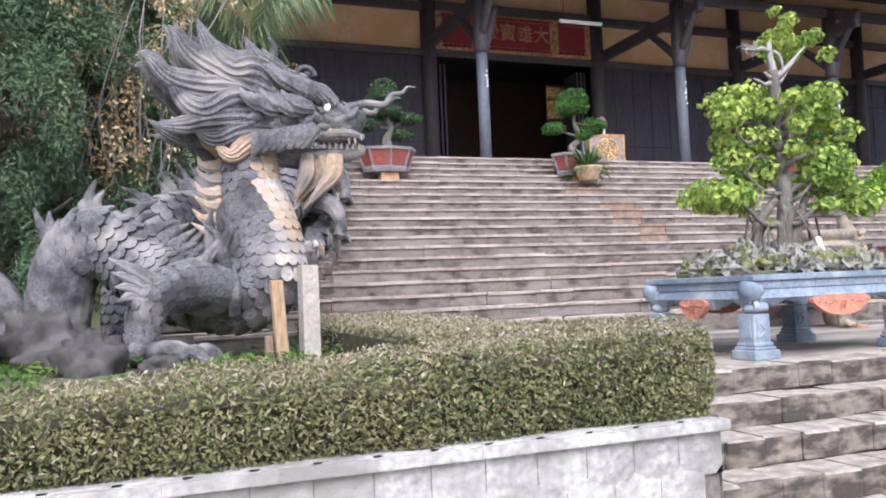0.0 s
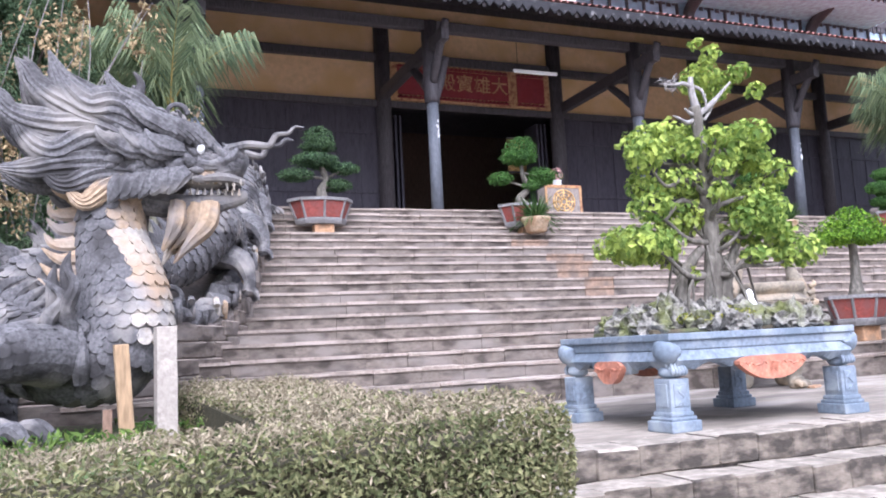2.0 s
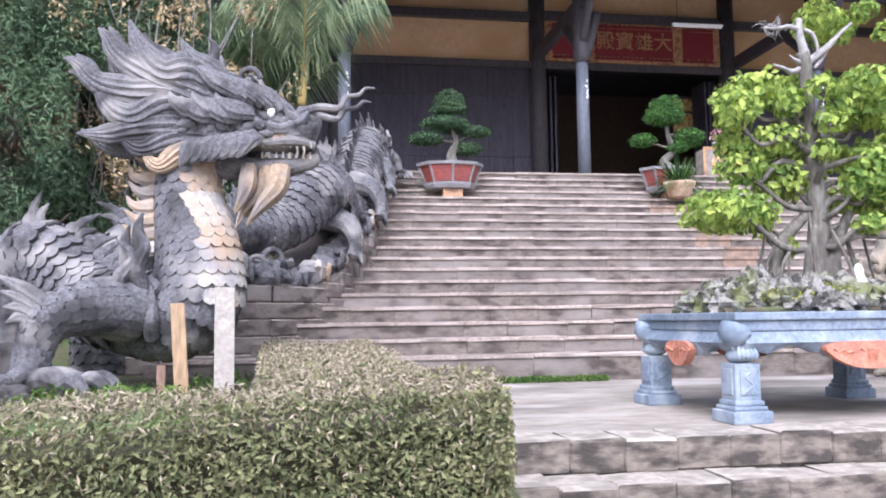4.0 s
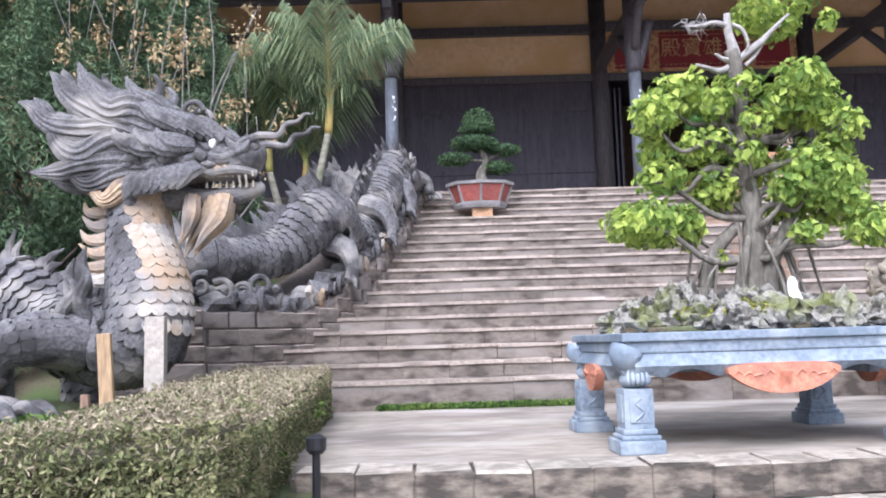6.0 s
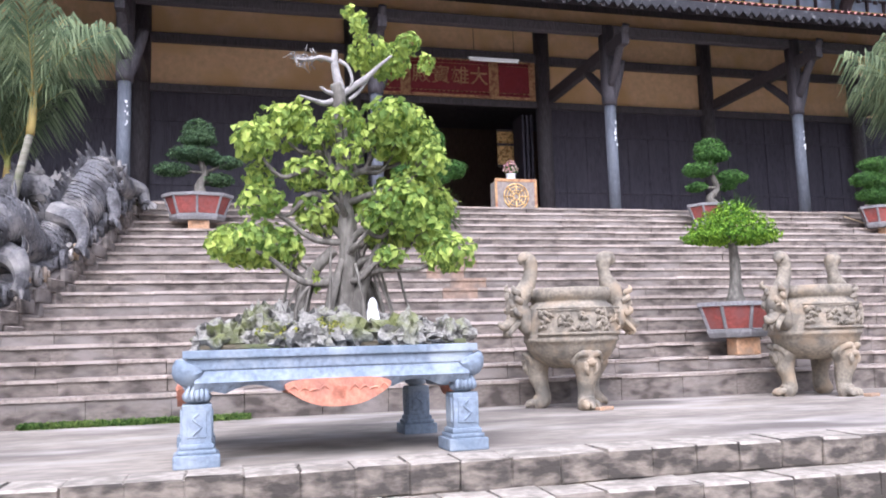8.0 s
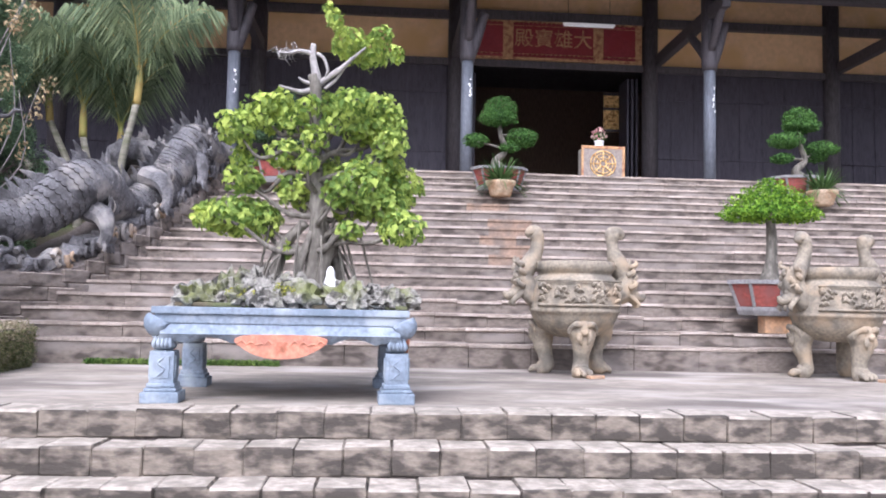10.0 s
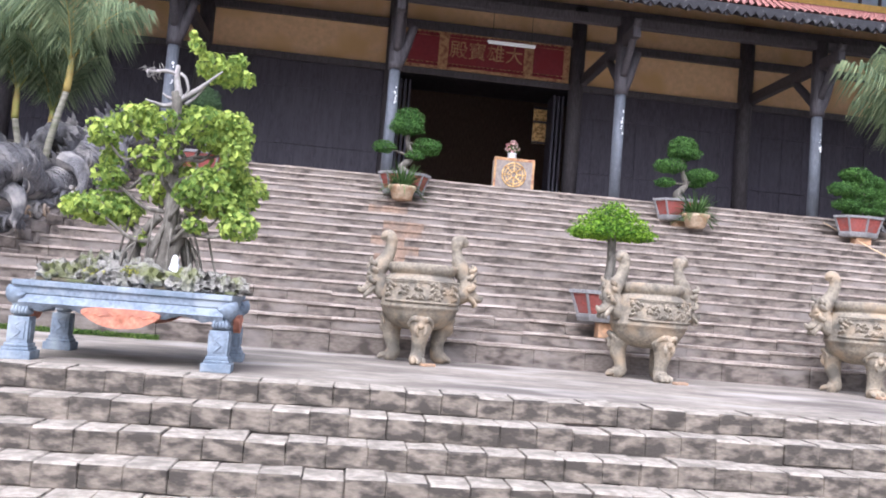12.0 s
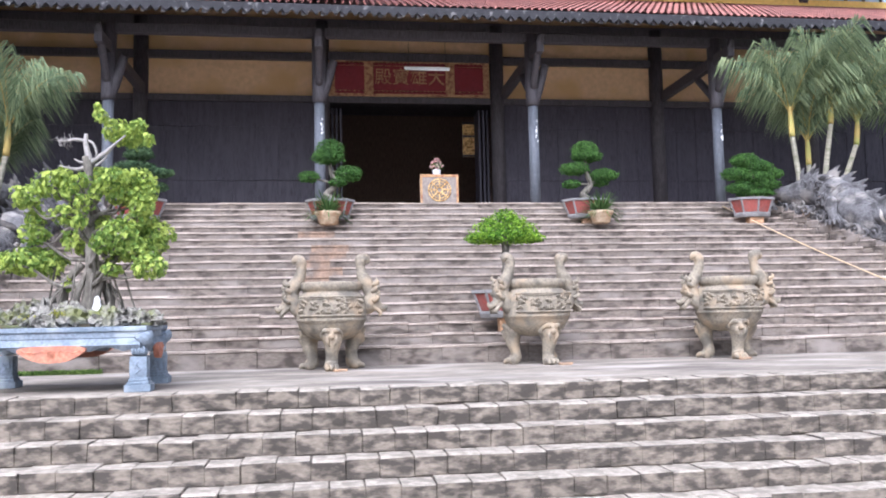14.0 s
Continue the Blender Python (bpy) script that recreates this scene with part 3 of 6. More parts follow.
bm = bmesh.new()
vs = [bm.verts.new(p) for p in ((RX0 + 1, UE_Y - 0.05, UE_Z + 0.1), (RX1 - 1, UE_Y - 0.05, UE_Z + 0.1), (RX1 - 4, 23, 13.4), (RX0 + 4, 23, 13.4), (RX0 + 1, UE_Y - 0.05, UE_Z), (RX1 - 1, UE_Y - 0.05, UE_Z))]
bm.faces.new((vs[0], vs[1], vs[2], vs[3]))
bm.faces.new((vs[4], vs[5], vs[1], vs[0]))
bmesh.ops.solidify(bm, geom=bm.faces[:], thickness=0.05)
part("tile_slope", bm, RED_TILE, roof_upper, "red tiled slope")
eave_drops(roof_upper, UE_Y - 0.03, UE_Z + 0.02, RX0 + 1, RX1 - 1, 0.25, 0.12)

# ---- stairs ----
# side faces get the shade-darkened stone, top faces the paler one
def shade_sides(bm):
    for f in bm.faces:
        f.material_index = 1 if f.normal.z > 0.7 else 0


def block_mesh(name, w, d, h, mats, rng, bevel=0.012):
    bm = boxes((-w / 2, w / 2, 0, d, -h, 0))
    bmesh.ops.bevel(bm, geom=bm.edges[:], offset=bevel, segments=1, affect="EDGES")
    for v in bm.verts:
        v.co += Vector((0, rng.normal() * 0.004, rng.normal() * 0.003))
    bm.normal_update()
    shade_sides(bm)
    return mesh_of(name, bm, mats)


def main_stairs():
    rng = np.random.default_rng(3)
    core = bmesh.new()
    for i in range(1, 20):
        y = FOOT + RUN * i
        box(core, left_edge(y) - 0.3, right_edge(y) + 0.3, y + 0.05, 13.9 if i == 19 else y + RUN + 0.3, FLOOR, SILL + RISE * i - 0.03)
    stairs = setting("staircase", core, MORTAR, "broad flight of nineteen weathered pinkish stone steps", "stairs")
    joined = bmesh.new()
    for i in range(1, 20):
        y, z = FOOT + RUN * i, SILL + RISE * i
        h = RISE if i > 1 else RISE + SILL - T + 0.01
        x, end = left_edge(y) - 0.15, right_edge(y) + 0.1
        while x < end:
            w = 0.42 + 0.3 * rng.random()
            near = i <= 4 and 6.0 < x < 18
            dy, dz = rng.normal() * 0.006, rng.normal() * 0.004
            if near:
                me = block_mesh("step_stone", w - 0.003, 0.3, h - 0.034, (STONE_RISER_SHADED, STONE_TREAD), rng, 0.005)
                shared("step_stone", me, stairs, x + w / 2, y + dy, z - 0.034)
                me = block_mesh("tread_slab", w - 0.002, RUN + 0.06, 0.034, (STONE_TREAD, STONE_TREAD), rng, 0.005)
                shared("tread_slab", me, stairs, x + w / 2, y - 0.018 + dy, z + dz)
            else:
                rust = 9.92 < x + w / 2 < 10.36 and 8 <= i <= 14
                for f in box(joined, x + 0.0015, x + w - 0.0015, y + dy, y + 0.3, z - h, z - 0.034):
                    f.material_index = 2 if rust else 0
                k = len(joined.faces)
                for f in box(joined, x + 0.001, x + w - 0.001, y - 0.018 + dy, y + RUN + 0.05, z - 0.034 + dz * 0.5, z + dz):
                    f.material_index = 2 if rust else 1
            x += w
    ob = part("step_stones", joined, (STONE_RISER_SHADED, STONE_TREAD, STONE_RUST), stairs, "weathered pinkish step stones with dark mould and shade-darkened risers")
    tagged(ob, kind="stuff")


def low_stairs():
    rng = np.random.default_rng(5)
    core = bmesh.new()
    for k in range(0, 6):
        y = LOW_EDGE - LOW_RUN * k
        box(core, 5.27, 32, y + 0.04, LOW_EDGE + 0.34, FLOOR - 0.1 - k * 0.01, T - LOW_RISE * k - 0.02)
    stairs = setting("lower_steps", core, MORTAR, "six low steps of worn mould-stained stone blocks, fronts shade-darkened", "stairs")
    kinds = [block_mesh("kerb_block", 0.271, 0.31, LOW_RISE, (STONE_LOW_SHADED, STONE_LOW_TOP), rng, 0.009) for _ in range(8)]
    joined = bmesh.new()
    for k in range(0, 6):
        y, z = LOW_EDGE - LOW_RUN * k, T - LOW_RISE * k + (0.004 if k == 0 else 0)
        x, n = 5.29 + 0.13 * (k % 2) + 0.14, 0
        while x < 31:
            if n < 50:
                ob = shared("kerb_block", kinds[int(rng.integers(8))], stairs, x, y + rng.normal() * 0.006, z + rng.normal() * 0.004)
                ob.rotation_euler = (rng.normal() * 0.006, rng.normal() * 0.008, rng.normal() * 0.012)
            else:
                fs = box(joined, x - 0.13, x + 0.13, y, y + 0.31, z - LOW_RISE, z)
                # only the top face is pale; the fronts carry the painted shade
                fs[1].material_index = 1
            x += 0.272
            n += 1
    ob = part("kerb_blocks", joined, (STONE_LOW_SHADED, STONE_LOW_TOP), stairs, "worn mould-stained stone blocks with shade-darkened fronts")
    tagged(ob, kind="stuff")


def garden_wall():
    rng = np.random.default_rng(6)
    core = boxes((-14, 5.26, 3.0, 3.3, FLOOR - 0.1, -0.15))
    wall = setting("wall_garden", core, MORTAR, "low garden wall of pale rock-faced concrete blocks", "wall")
    kinds = []
    for _ in range(6):
        bm = bmesh.new()
        bmesh.ops.create_grid(bm, x_segments=6, y_segments=5, size=0.5)
        for v in bm.verts:
            u, w = v.co.x, v.co.y
            edge = max(abs(u), abs(w))
            v.co = Vector((u * 0.228, -(0.006 * max(0, 0.40 - edge) / 0.4 + 0.0035 * (edge < 0.45) * (1 + noise.noise((u * 5 + len(kinds) * 3, w * 5, 0)))), w * 0.186))
        bmesh.ops.solidify(bm, geom=bm.faces[:], thickness=-0.06)
        bmesh.ops.recalc_face_normals(bm, faces=bm.faces[:])
        kinds.append(mesh_of("wall_block", bm, BLOCK))
    cap = mesh_of("cap_stone", boxes((-0.2, 0.2, 0, 0.34, -0.045, 0)), BLOCK)
    for r in range(5):
        for k in range(29):
            shared("wall_block", kinds[int(rng.integers(6))], wall, 5.15 - k * 0.231 - (0.1 if r % 2 else 0), 2.98, -0.245 - r * 0.192)
    for r in range(5):
        for k in range(2):
            shared("wall_block", kinds[int(rng.integers(6))], wall, 5.28, 3.12 + 0.23 * k, -0.245 - r * 0.192, math.pi / 2)
    for k in range(18):
        shared("cap_stone", cap, wall, 5.09 - k * 0.4008, 2.94, -0.10)


main_stairs()
low_stairs()
garden_wall()


def wing_wall(edge, name, side):
    """Flank wall of rough stone that climbs beside the flight and carries the dragon."""
    line = [(y, edge(y)) for y in np.linspace(7.95, 13.5, 26)]
    bm = bmesh.new()
    rings = []
    for y, x in line:
        z = flight(y)
        top = max(0.92, z + 0.22 + 0.07 * noise.noise((x * 2, y * 2, 0)))
        inner = x + side * 0.02 * noise.noise((y * 3, 0, 1))
        rings.append([bm.verts.new(p) for p in ((inner, y, FLOOR), (inner, y, top - 0.06), (inner - side * 0.08, y, top), (inner - side * 0.75, y, top + 0.05), (inner - side * 0.85, y, FLOOR))])
    for a, b in zip(rings, rings[1:]):
        for k in range(4):
            bm.faces.new((a[k], a[k + 1], b[k + 1], b[k]))
    bm.faces.new(rings[0])
    bm.faces.new(rings[-1])
    bmesh.ops.recalc_face_normals(bm, faces=bm.faces[:])
    wall = setting(name, bm, MORTAR, "rough stone flank wall climbing beside the steps", "wall")
    rng = np.random.default_rng(8)
    kinds = [block_mesh("flank_stone", 0.255 + 0.03 * k, 0.05, 0.150, (STONE_RISER_SHADED, STONE_TREAD), rng, 0.010) for k in range(4)]
    y = 8.0
    while y < 13.3:
        tx, ty = edge(y + 0.1) - edge(y - 0.1), 0.2
        length = math.hypot(tx, ty)
        turn = math.atan2(side * ty, side * tx)
        top = max(0.92, flight(y) + 0.22)
        for r in range(6):
            z = top - 0.05 - 0.158 * r
            if z < flight(y) - 0.2:
                break
            slip = 0.06 * (r % 2)
            ob = shared("flank_stone", kinds[int(rng.integers(4))], wall, edge(y + slip) + side * 0.035 + 0.006 * rng.normal(), y + slip, z)
            ob.rotation_euler = (0, 0, turn)
        y += 0.285 * ty / length
    # front face of the pier
    for r in range(6):
        for k in range(3):
            shared("flank_stone", kinds[int(rng.integers(4))], wall, edge(7.95) - side * (0.1 + 0.28 * k), 7.91, 0.90 - 0.165 * r)


wing_wall(left_edge, "wall_flank_west", 1)
wing_wall(right_edge, "wall_flank_east", -1)


# ---- bonsai table ----
def stone_table():
    root = thing("stone_table", "long blue-painted stone bonsai table with orange carved cartouches", "table", 7.68, 5.215, T, 2.5)
    W, D, H = 0.815, 0.62, 0.605
    part("tabletop", boxes((-W, W, -D, D, H - 0.045, H), (-W + 0.02, W - 0.02, -D + 0.02, D - 0.02, H - 0.105, H - 0.045), bevel=0.008), BLUE_STONE, root)

    def apron(length):
        """Carved apron with a wavy lower edge and a drop in its middle."""
        bm = bmesh.new()
        n = 48
        fr, bk = [], []
        for k in range(n + 1):
            u = -1 + 2 * k / n
            z = H - 0.235 + 0.045 * abs(math.sin(u * math.pi * 2.5)) * (abs(u) > 0.3) - 0.02 * (abs(u) < 0.3)
            if abs(u) > 0.86:
                z -= 0.06 * (abs(u) - 0.86) / 0.14
            x = u * length
            bulge = 0.02 * math.sin(u * 18) * 0.3
            fr.append([bm.verts.new((x, -0.0 + bulge, z)), bm.verts.new((x, -0.045 + bulge, H - 0.17)), bm.verts.new((x, -0.01, H - 0.106))])
            bk.append([bm.verts.new((x, 0.06, z)), bm.verts.new((x, 0.06, H - 0.106))])
        for k in range(n):
            for j in range(2):
                bm.faces.new((fr[k][j], fr[k + 1][j], fr[k + 1][j + 1], fr[k][j + 1]))
            bm.faces.new((bk[k][0], bk[k][1], bk[k + 1][1], bk[k + 1][0]))
            bm.faces.new((fr[k][0], bk[k][0], bk[k + 1][0], fr[k + 1][0]))
        for e in (0, n):
            bm.faces.new((fr[e][0], fr[e][1], fr[e][2], bk[e][1], bk[e][0]))
        bmesh.ops.recalc_face_normals(bm, faces=bm.faces[:])
        return bm

    for rz, length, off in ((0, W - 0.06, D - 0.04), (180, W - 0.06, D - 0.04), (90, D - 0.06, W - 0.04), (-90, D - 0.06, W - 0.04)):
        ob = part("apron", apron(length), BLUE_STONE, root)
        turn = Matrix.Rotation(radians(rz), 4, "Z")
        ob.matrix_basis = turn @ Matrix.Translation((0, -off, 0))
        bm = bmesh.new()
        cw = 0.29 if length > 0.7 else 0.15
        sheets = []
        for yy in (-0.072, -0.02):
            low, high = [], []
            for k in range(33):
                u = -1 + 2 * k / 32
                low.append(bm.verts.new((u * cw, yy, H - 0.215 - 0.105 * max(0.0, 1 - abs(u) ** 2.4))))
                high.append(bm.verts.new((u * cw, yy, H - 0.195 + 0.028 * (1 - abs(u) ** 6))))
            sheets.append((low, high))
        (fl, fh), (gl, gh) = sheets
        for k in range(32):
            bm.faces.new((fl[k], fl[k + 1], fh[k + 1], fh[k]))
            bm.faces.new((gh[k], gh[k + 1], gl[k + 1], gl[k]))
            bm.faces.new((fh[k], fh[k + 1], gh[k + 1], gh[k]))
            bm.faces.new((gl[k], gl[k + 1], fl[k + 1], fl[k]))
        bm.faces.new((fl[0], fh[0], gh[0], gl[0]))
        bm.faces.new((gl[32], gh[32], fh[32], fl[32]))
        for k in range(5):
            box(bm, -0.035, 0.035, -0.078, -0.07, H - 0.215 - k * 0.014, H - 0.209 - k * 0.014)
        for k in range(10):
            x = -cw * 0.85 + cw * 1.7 * k / 9
            if abs(x) > 0.05:
                tube([(x - 0.025, -0.072, H - 0.235, 0.005), (x, -0.074, H - 0.205 - 0.01 * (k % 3), 0.007), (x + 0.025, -0.072, H - 0.225, 0.005)], 5, 3, bm)
        ob = part("cartouche", bm, ORANGE_STONE, root, "orange-painted carved cartouche")
        ob.matrix_basis = turn @ Matrix.Translation((0, -off, 0))
    for sx in (-1, 1):
        for sy in (-1, 1):
            leg = new("leg")
            leg.parent = root
            leg.location = (sx * (W - 0.075), sy * (D - 0.10), 0)
            part("foot", boxes((-0.118, 0.118, -0.118, 0.118, 0, 0.07), (-0.10, 0.10, -0.10, 0.10, 0.07, 0.095), (-0.088, 0.088, -0.088, 0.088, 0.095, 0.125), bevel=0.01), BLUE_STONE, leg)
            bm = boxes((-0.076, 0.076, -0.076, 0.076, 0.12, 0.325), bevel=0.008)
            for s in (-1, 1):
                box(bm, -0.05, 0.05, s * 0.08 - 0.004, s * 0.08 + 0.004, 0.155, 0.295, bevel=0.003)
                box(bm, s * 0.08 - 0.004, s * 0.08 + 0.004, -0.05, 0.05, 0.155, 0.295, bevel=0.003)
                tube([(-0.02, s * 0.085, 0.17, 0.008), (0.02, s * 0.085, 0.21, 0.008), (-0.02, s * 0.085, 0.25, 0.008), (0.01, s * 0.085, 0.28, 0.006)], 5, 3, bm)
            part("block", bm, BLUE_STONE, leg)
            bm = bmesh.new()
            tube([(0, 0, 0.33, 0.05), (0, 0, 0.345, 0.07), (0.0, 0.0, 0.37, 0.075), (0, 0, 0.41, 0.055), (sx * 0.02, sy * 0.01, 0.46, 0.075), (sx * 0.04, sy * 0.03, 0.50, 0.09), (sx * 0.03, sy * 0.03, 0.53, 0.08)], 12, 4, bm)
            for a in range(-2, 3):
                tube([(a * 0.022, -0.07 * (1 if sy < 0 else -1), 0.345, 0.010), (a * 0.026, -0.085 * (1 if sy < 0 else -1), 0.37, 0.014), (a * 0.02, -0.06 * (1 if sy < 0 else -1), 0.42, 0.008)], 6, 3, bm)
            part("scroll", bm, BLUE_STONE, leg, "", True)
    return root


stone_table()


def bonsai_tree():
    root = thing("bonsai_tree", "old bonsai fig with bright green leaf pads and bleached dead top", "bonsai tree", 7.82, 5.22, T + 0.605)
    rng = np.random.default_rng(11)
    bm = bmesh.new()
    tube([(0.0, 0, -0.0, 0.105), (0.01, 0.0, 0.12, 0.08), (0.03, 0.02, 0.35, 0.066), (0.04, 0.0, 0.65, 0.06), (0.02, 0.02, 1.0, 0.045), (0.01, 0.0, 1.3, 0.04), (0.0, 0.0, 1.58, 0.042), (-0.02, 0.0, 1.7, 0.04)], 12, 6, bm, 0.35)
    part("trunk", bm, BARK, root, "gnarled grey trunk", True)
    for pts in ([(-0.27, 0.06, 0.0, 0.06), (-0.25, 0.05, 0.22, 0.055), (-0.20, 0.04, 0.45, 0.045), (-0.05, 0.02, 0.62, 0.035)],
                [(0.10, -0.05, 0.0, 0.06), (0.09, -0.04, 0.25, 0.045), (0.17, -0.02, 0.5, 0.04), (0.3, 0.0, 0.72, 0.02)],
                [(0.16, 0.12, 0.0, 0.05), (0.2, 0.1, 0.22, 0.045), (0.12, 0.06, 0.5, 0.035), (0.05, 0.02, 0.75, 0.03)],
                [(-0.12, -0.04, 0.0, 0.035), (-0.08, -0.05, 0.3, 0.03), (0.0, -0.02, 0.55, 0.025)]):
        b = bmesh.new()
        tube(pts, 9, 6, b, 0.35)
        part("side_trunk", b, BARK, root, "", True)
    for k in range(13):
        a = rng.random() * 6.28
        r0 = 0.22 + 0.25 * rng.random()
        b = bmesh.new()
        tube([(r0 * math.cos(a) * 1.3, r0 * math.sin(a) * 0.7, -0.02, 0.016), (r0 * math.cos(a) * 1.1 + 0.03 * rng.normal(), r0 * math.sin(a) * 0.6, 0.14 + 0.14 * rng.random(), 0.011), (r0 * 0.8 * math.cos(a), 0.08 * math.sin(a), 0.38 + 0.25 * rng.random(), 0.009)], 6, 4, b, 0.3)
        part("aerial_root", b, BARK, root, "", True)
    pads = [(-0.54, 0.66, 0.27, 0.13), (-0.70, 0.64, 0.12, 0.09), (-0.36, 0.62, 0.12, 0.12), (-0.50, 0.92, 0.13, 0.09), (-0.51, 1.09, 0.09, 0.09), (-0.55, 1.28, 0.13, 0.11), (-0.38, 1.44, 0.16, 0.13), (-0.26, 1.50, 0.09, 0.09),
            (-0.15, 1.35, 0.10, 0.08), (-0.20, 1.12, 0.16, 0.10), (-0.12, 0.87, 0.16, 0.12), (0.04, 1.51, 0.14, 0.11), (0.28, 1.44, 0.14, 0.11), (0.44, 1.47, 0.17, 0.12), (0.52, 1.35, 0.13, 0.12), (0.36, 1.29, 0.16, 0.08), (0.55, 1.18, 0.11, 0.10),
            (0.11, 0.99, 0.11, 0.13), (0.34, 0.87, 0.17, 0.16), (0.46, 1.03, 0.19, 0.11), (0.62, 0.90, 0.17, 0.15), (0.64, 0.57, 0.15, 0.11), (0.50, 0.74, 0.17, 0.12), (0.28, 0.55, 0.09, 0.05), (-0.18, 0.42, 0.04, 0.06),
            (0.22, 2.00, 0.12, 0.12), (0.38, 1.96, 0.13, 0.11), (0.13, 2.10, 0.06, 0.06), (0.58, 1.87, 0.05, 0.06), (0.07, 2.21, 0.035, 0.03), (0.47, 2.02, 0.07, 0.07), (0.24, 0.72, 0.1, 0.08)]
    fronts = [(0.02, 1.20, 0.10, 0.09), (-0.03, 1.02, 0.09, 0.07), (0.13, 1.33, 0.12, 0.09), (0.17, 0.80, 0.11, 0.09), (-0.02, 1.42, 0.10, 0.08)]
    full = []
    for x, z, rx, rz in pads:
        y = rng.normal() * 0.13 if rx > 0.08 else rng.normal() * 0.03
        full.append((x, y, z, rx * 1.12, rx * 1.25 + 0.03, rz * 1.12))
    full += [(x, -0.2, z, rx, 0.08, rz) for x, z, rx, rz in fronts]
    leafy("crown", root, LEAF_BONSAI, full, 720, 0.060, 12, aspect=0.70, lift=0.5, droop=1.3, inner=0.35, label="bright yellow-green heart-shaped leaves")
    for x, y, z, rx, ry, rz in full:
        if z > 1.7 or rx < 0.05:
            continue
        zb = min(1.5, max(0.42, z - 0.20 - 0.12 * abs(x)))
        b = bmesh.new()
        bend = 0.06 * rng.normal()
        tube([(0.03, 0, zb, 0.026), (x * 0.35, y * 0.5, zb + 0.03 + bend, 0.02), (x * 0.7, y * 0.8, (z + zb) / 2 - bend, 0.014), (x, y, z - 0.02, 0.008)], 6, 4, b, 0.3)
        for j in range(3):
            a = rng.random() * 6.28
            tube([(x * 0.85, y * 0.85, z - 0.05, 0.007), (x + rx * 0.7 * math.cos(a), y + ry * 0.7 * math.sin(a), z, 0.003)], 5, 2, b)
        part("limb", b, BARK, root, "", True)
    dead = bmesh.new()
    tube([(-0.01, 0, 1.55, 0.034), (0.0, 0, 1.68, 0.034), (-0.03, 0.0, 1.82, 0.026), (-0.03, 0, 1.93, 0.02)], 9, 5, dead, 0.4)
    tube([(0.0, 0, 1.62, 0.024), (0.10, 0, 1.70, 0.023), (0.18, 0, 1.76, 0.02), (0.26, 0, 1.84, 0.012), (0.35, 0, 1.92, 0.008)], 7, 4, dead, 0.3)
    tube([(0.06, 0, 1.6, 0.014), (0.14, 0.02, 1.68, 0.012), (0.22, 0.02, 1.80, 0.007)], 6, 4, dead, 0.3)
    tube([(-0.02, 0, 1.85, 0.02), (-0.12, -0.02, 1.87, 0.016), (-0.2, -0.02, 1.85, 0.011), (-0.30, 0, 1.86, 0.005)], 7, 4, dead, 0.3)
    tube([(-0.02, 0, 1.60, 0.02), (-0.10, 0, 1.57, 0.017), (-0.2, -0.05, 1.58, 0.012), (-0.26, -0.05, 1.6, 0.006)], 6, 4, dead, 0.3)
    tube([(0.0, 0, 1.63, 0.018), (-0.08, -0.02, 1.64, 0.014), (-0.13, -0.03, 1.67, 0.007)], 6, 4, dead)
    tube([(-0.0, 0, 1.86, 0.015), (0.05, -0.02, 1.82, 0.013), (0.08, -0.02, 1.73, 0.010), (0.06, -0.02, 1.68, 0.006)], 6, 4, dead)
    for k in range(40):
        x0 = -0.14 - 0.16 * rng.random()
        a = rng.random() * 6.28
        q = 0.03 + 0.07 * rng.random()
        tube([(x0, -0.01, 1.86, 0.004), (x0 + q * math.cos(a) * 0.5, 0.02 * rng.normal(), 1.86 + q * math.sin(a) * 0.6, 0.003), (x0 + q * math.cos(a + 0.5), 0.03 * rng.normal(), 1.86 + q * math.sin(a + 0.5), 0.002)], 4, 1, dead)
    part("dead_wood", dead, DEAD_WOOD, root, "bleached dead wood top", True)


bonsai_tree()


def rock_garden():
    root = thing("miniature_rocks", "pale lichen-covered rockery with moss heaped on the table", "rockery", 7.75, 5.2, T + 0.605)
    rng = np.random.default_rng(21)
    for k in range(95):
        x = -0.72 + 1.44 * rng.random()
        y = -0.45 + 0.85 * rng.random()
        h = 0.06 + 0.16 * rng.random() * (1.0 - 0.6 * abs(x)) + 0.10 * rng.random() * (0.15 < -x < 0.62)
        r = 0.05 + 0.075 * rng.random()
        bm = bmesh.new()
        blob(bm, 0, 0, h * 0.4, r * 1.15, r * 1.05, h * 0.70, 3, 0.7, 5.5, k * 1.3)
        for v in bm.verts:
            v.co.z = max(0.0, v.co.z)
        ob = part("rock", bm, PALE_ROCK, root)
        ob.location = (x, y, 0.0)
    cl = [(-0.1 + 0.75 * (rng.random() - 0.5), -0.25 + 0.3 * (rng.random() - 0.5), 0.08 + 0.06 * rng.random(), 0.10, 0.08, 0.04) for _ in range(16)]
    leafy("moss", root, MOSS, cl, 1800, 0.022, 22, label="yellow-green moss and small weeds")
    bm = boxes((-0.78, 0.76, -0.38, 0.34, 0, 0.03), bevel=0.01)
    part("soil", bm, SOIL, root)


rock_garden()
bm = lathe([(0.045, 0), (0.055, 0.02), (0.05, 0.05), (0.036, 0.09), (0.028, 0.11), (0.03, 0.135), (0.018, 0.165), (0.004, 0.175)], 14, wobble=0.15)
figurine = part("figurine", bm, WHITE_PAINT, None, "", True)
figurine.matrix_world = pose(7.975, 5.02, T + 0.605 + 0.12)
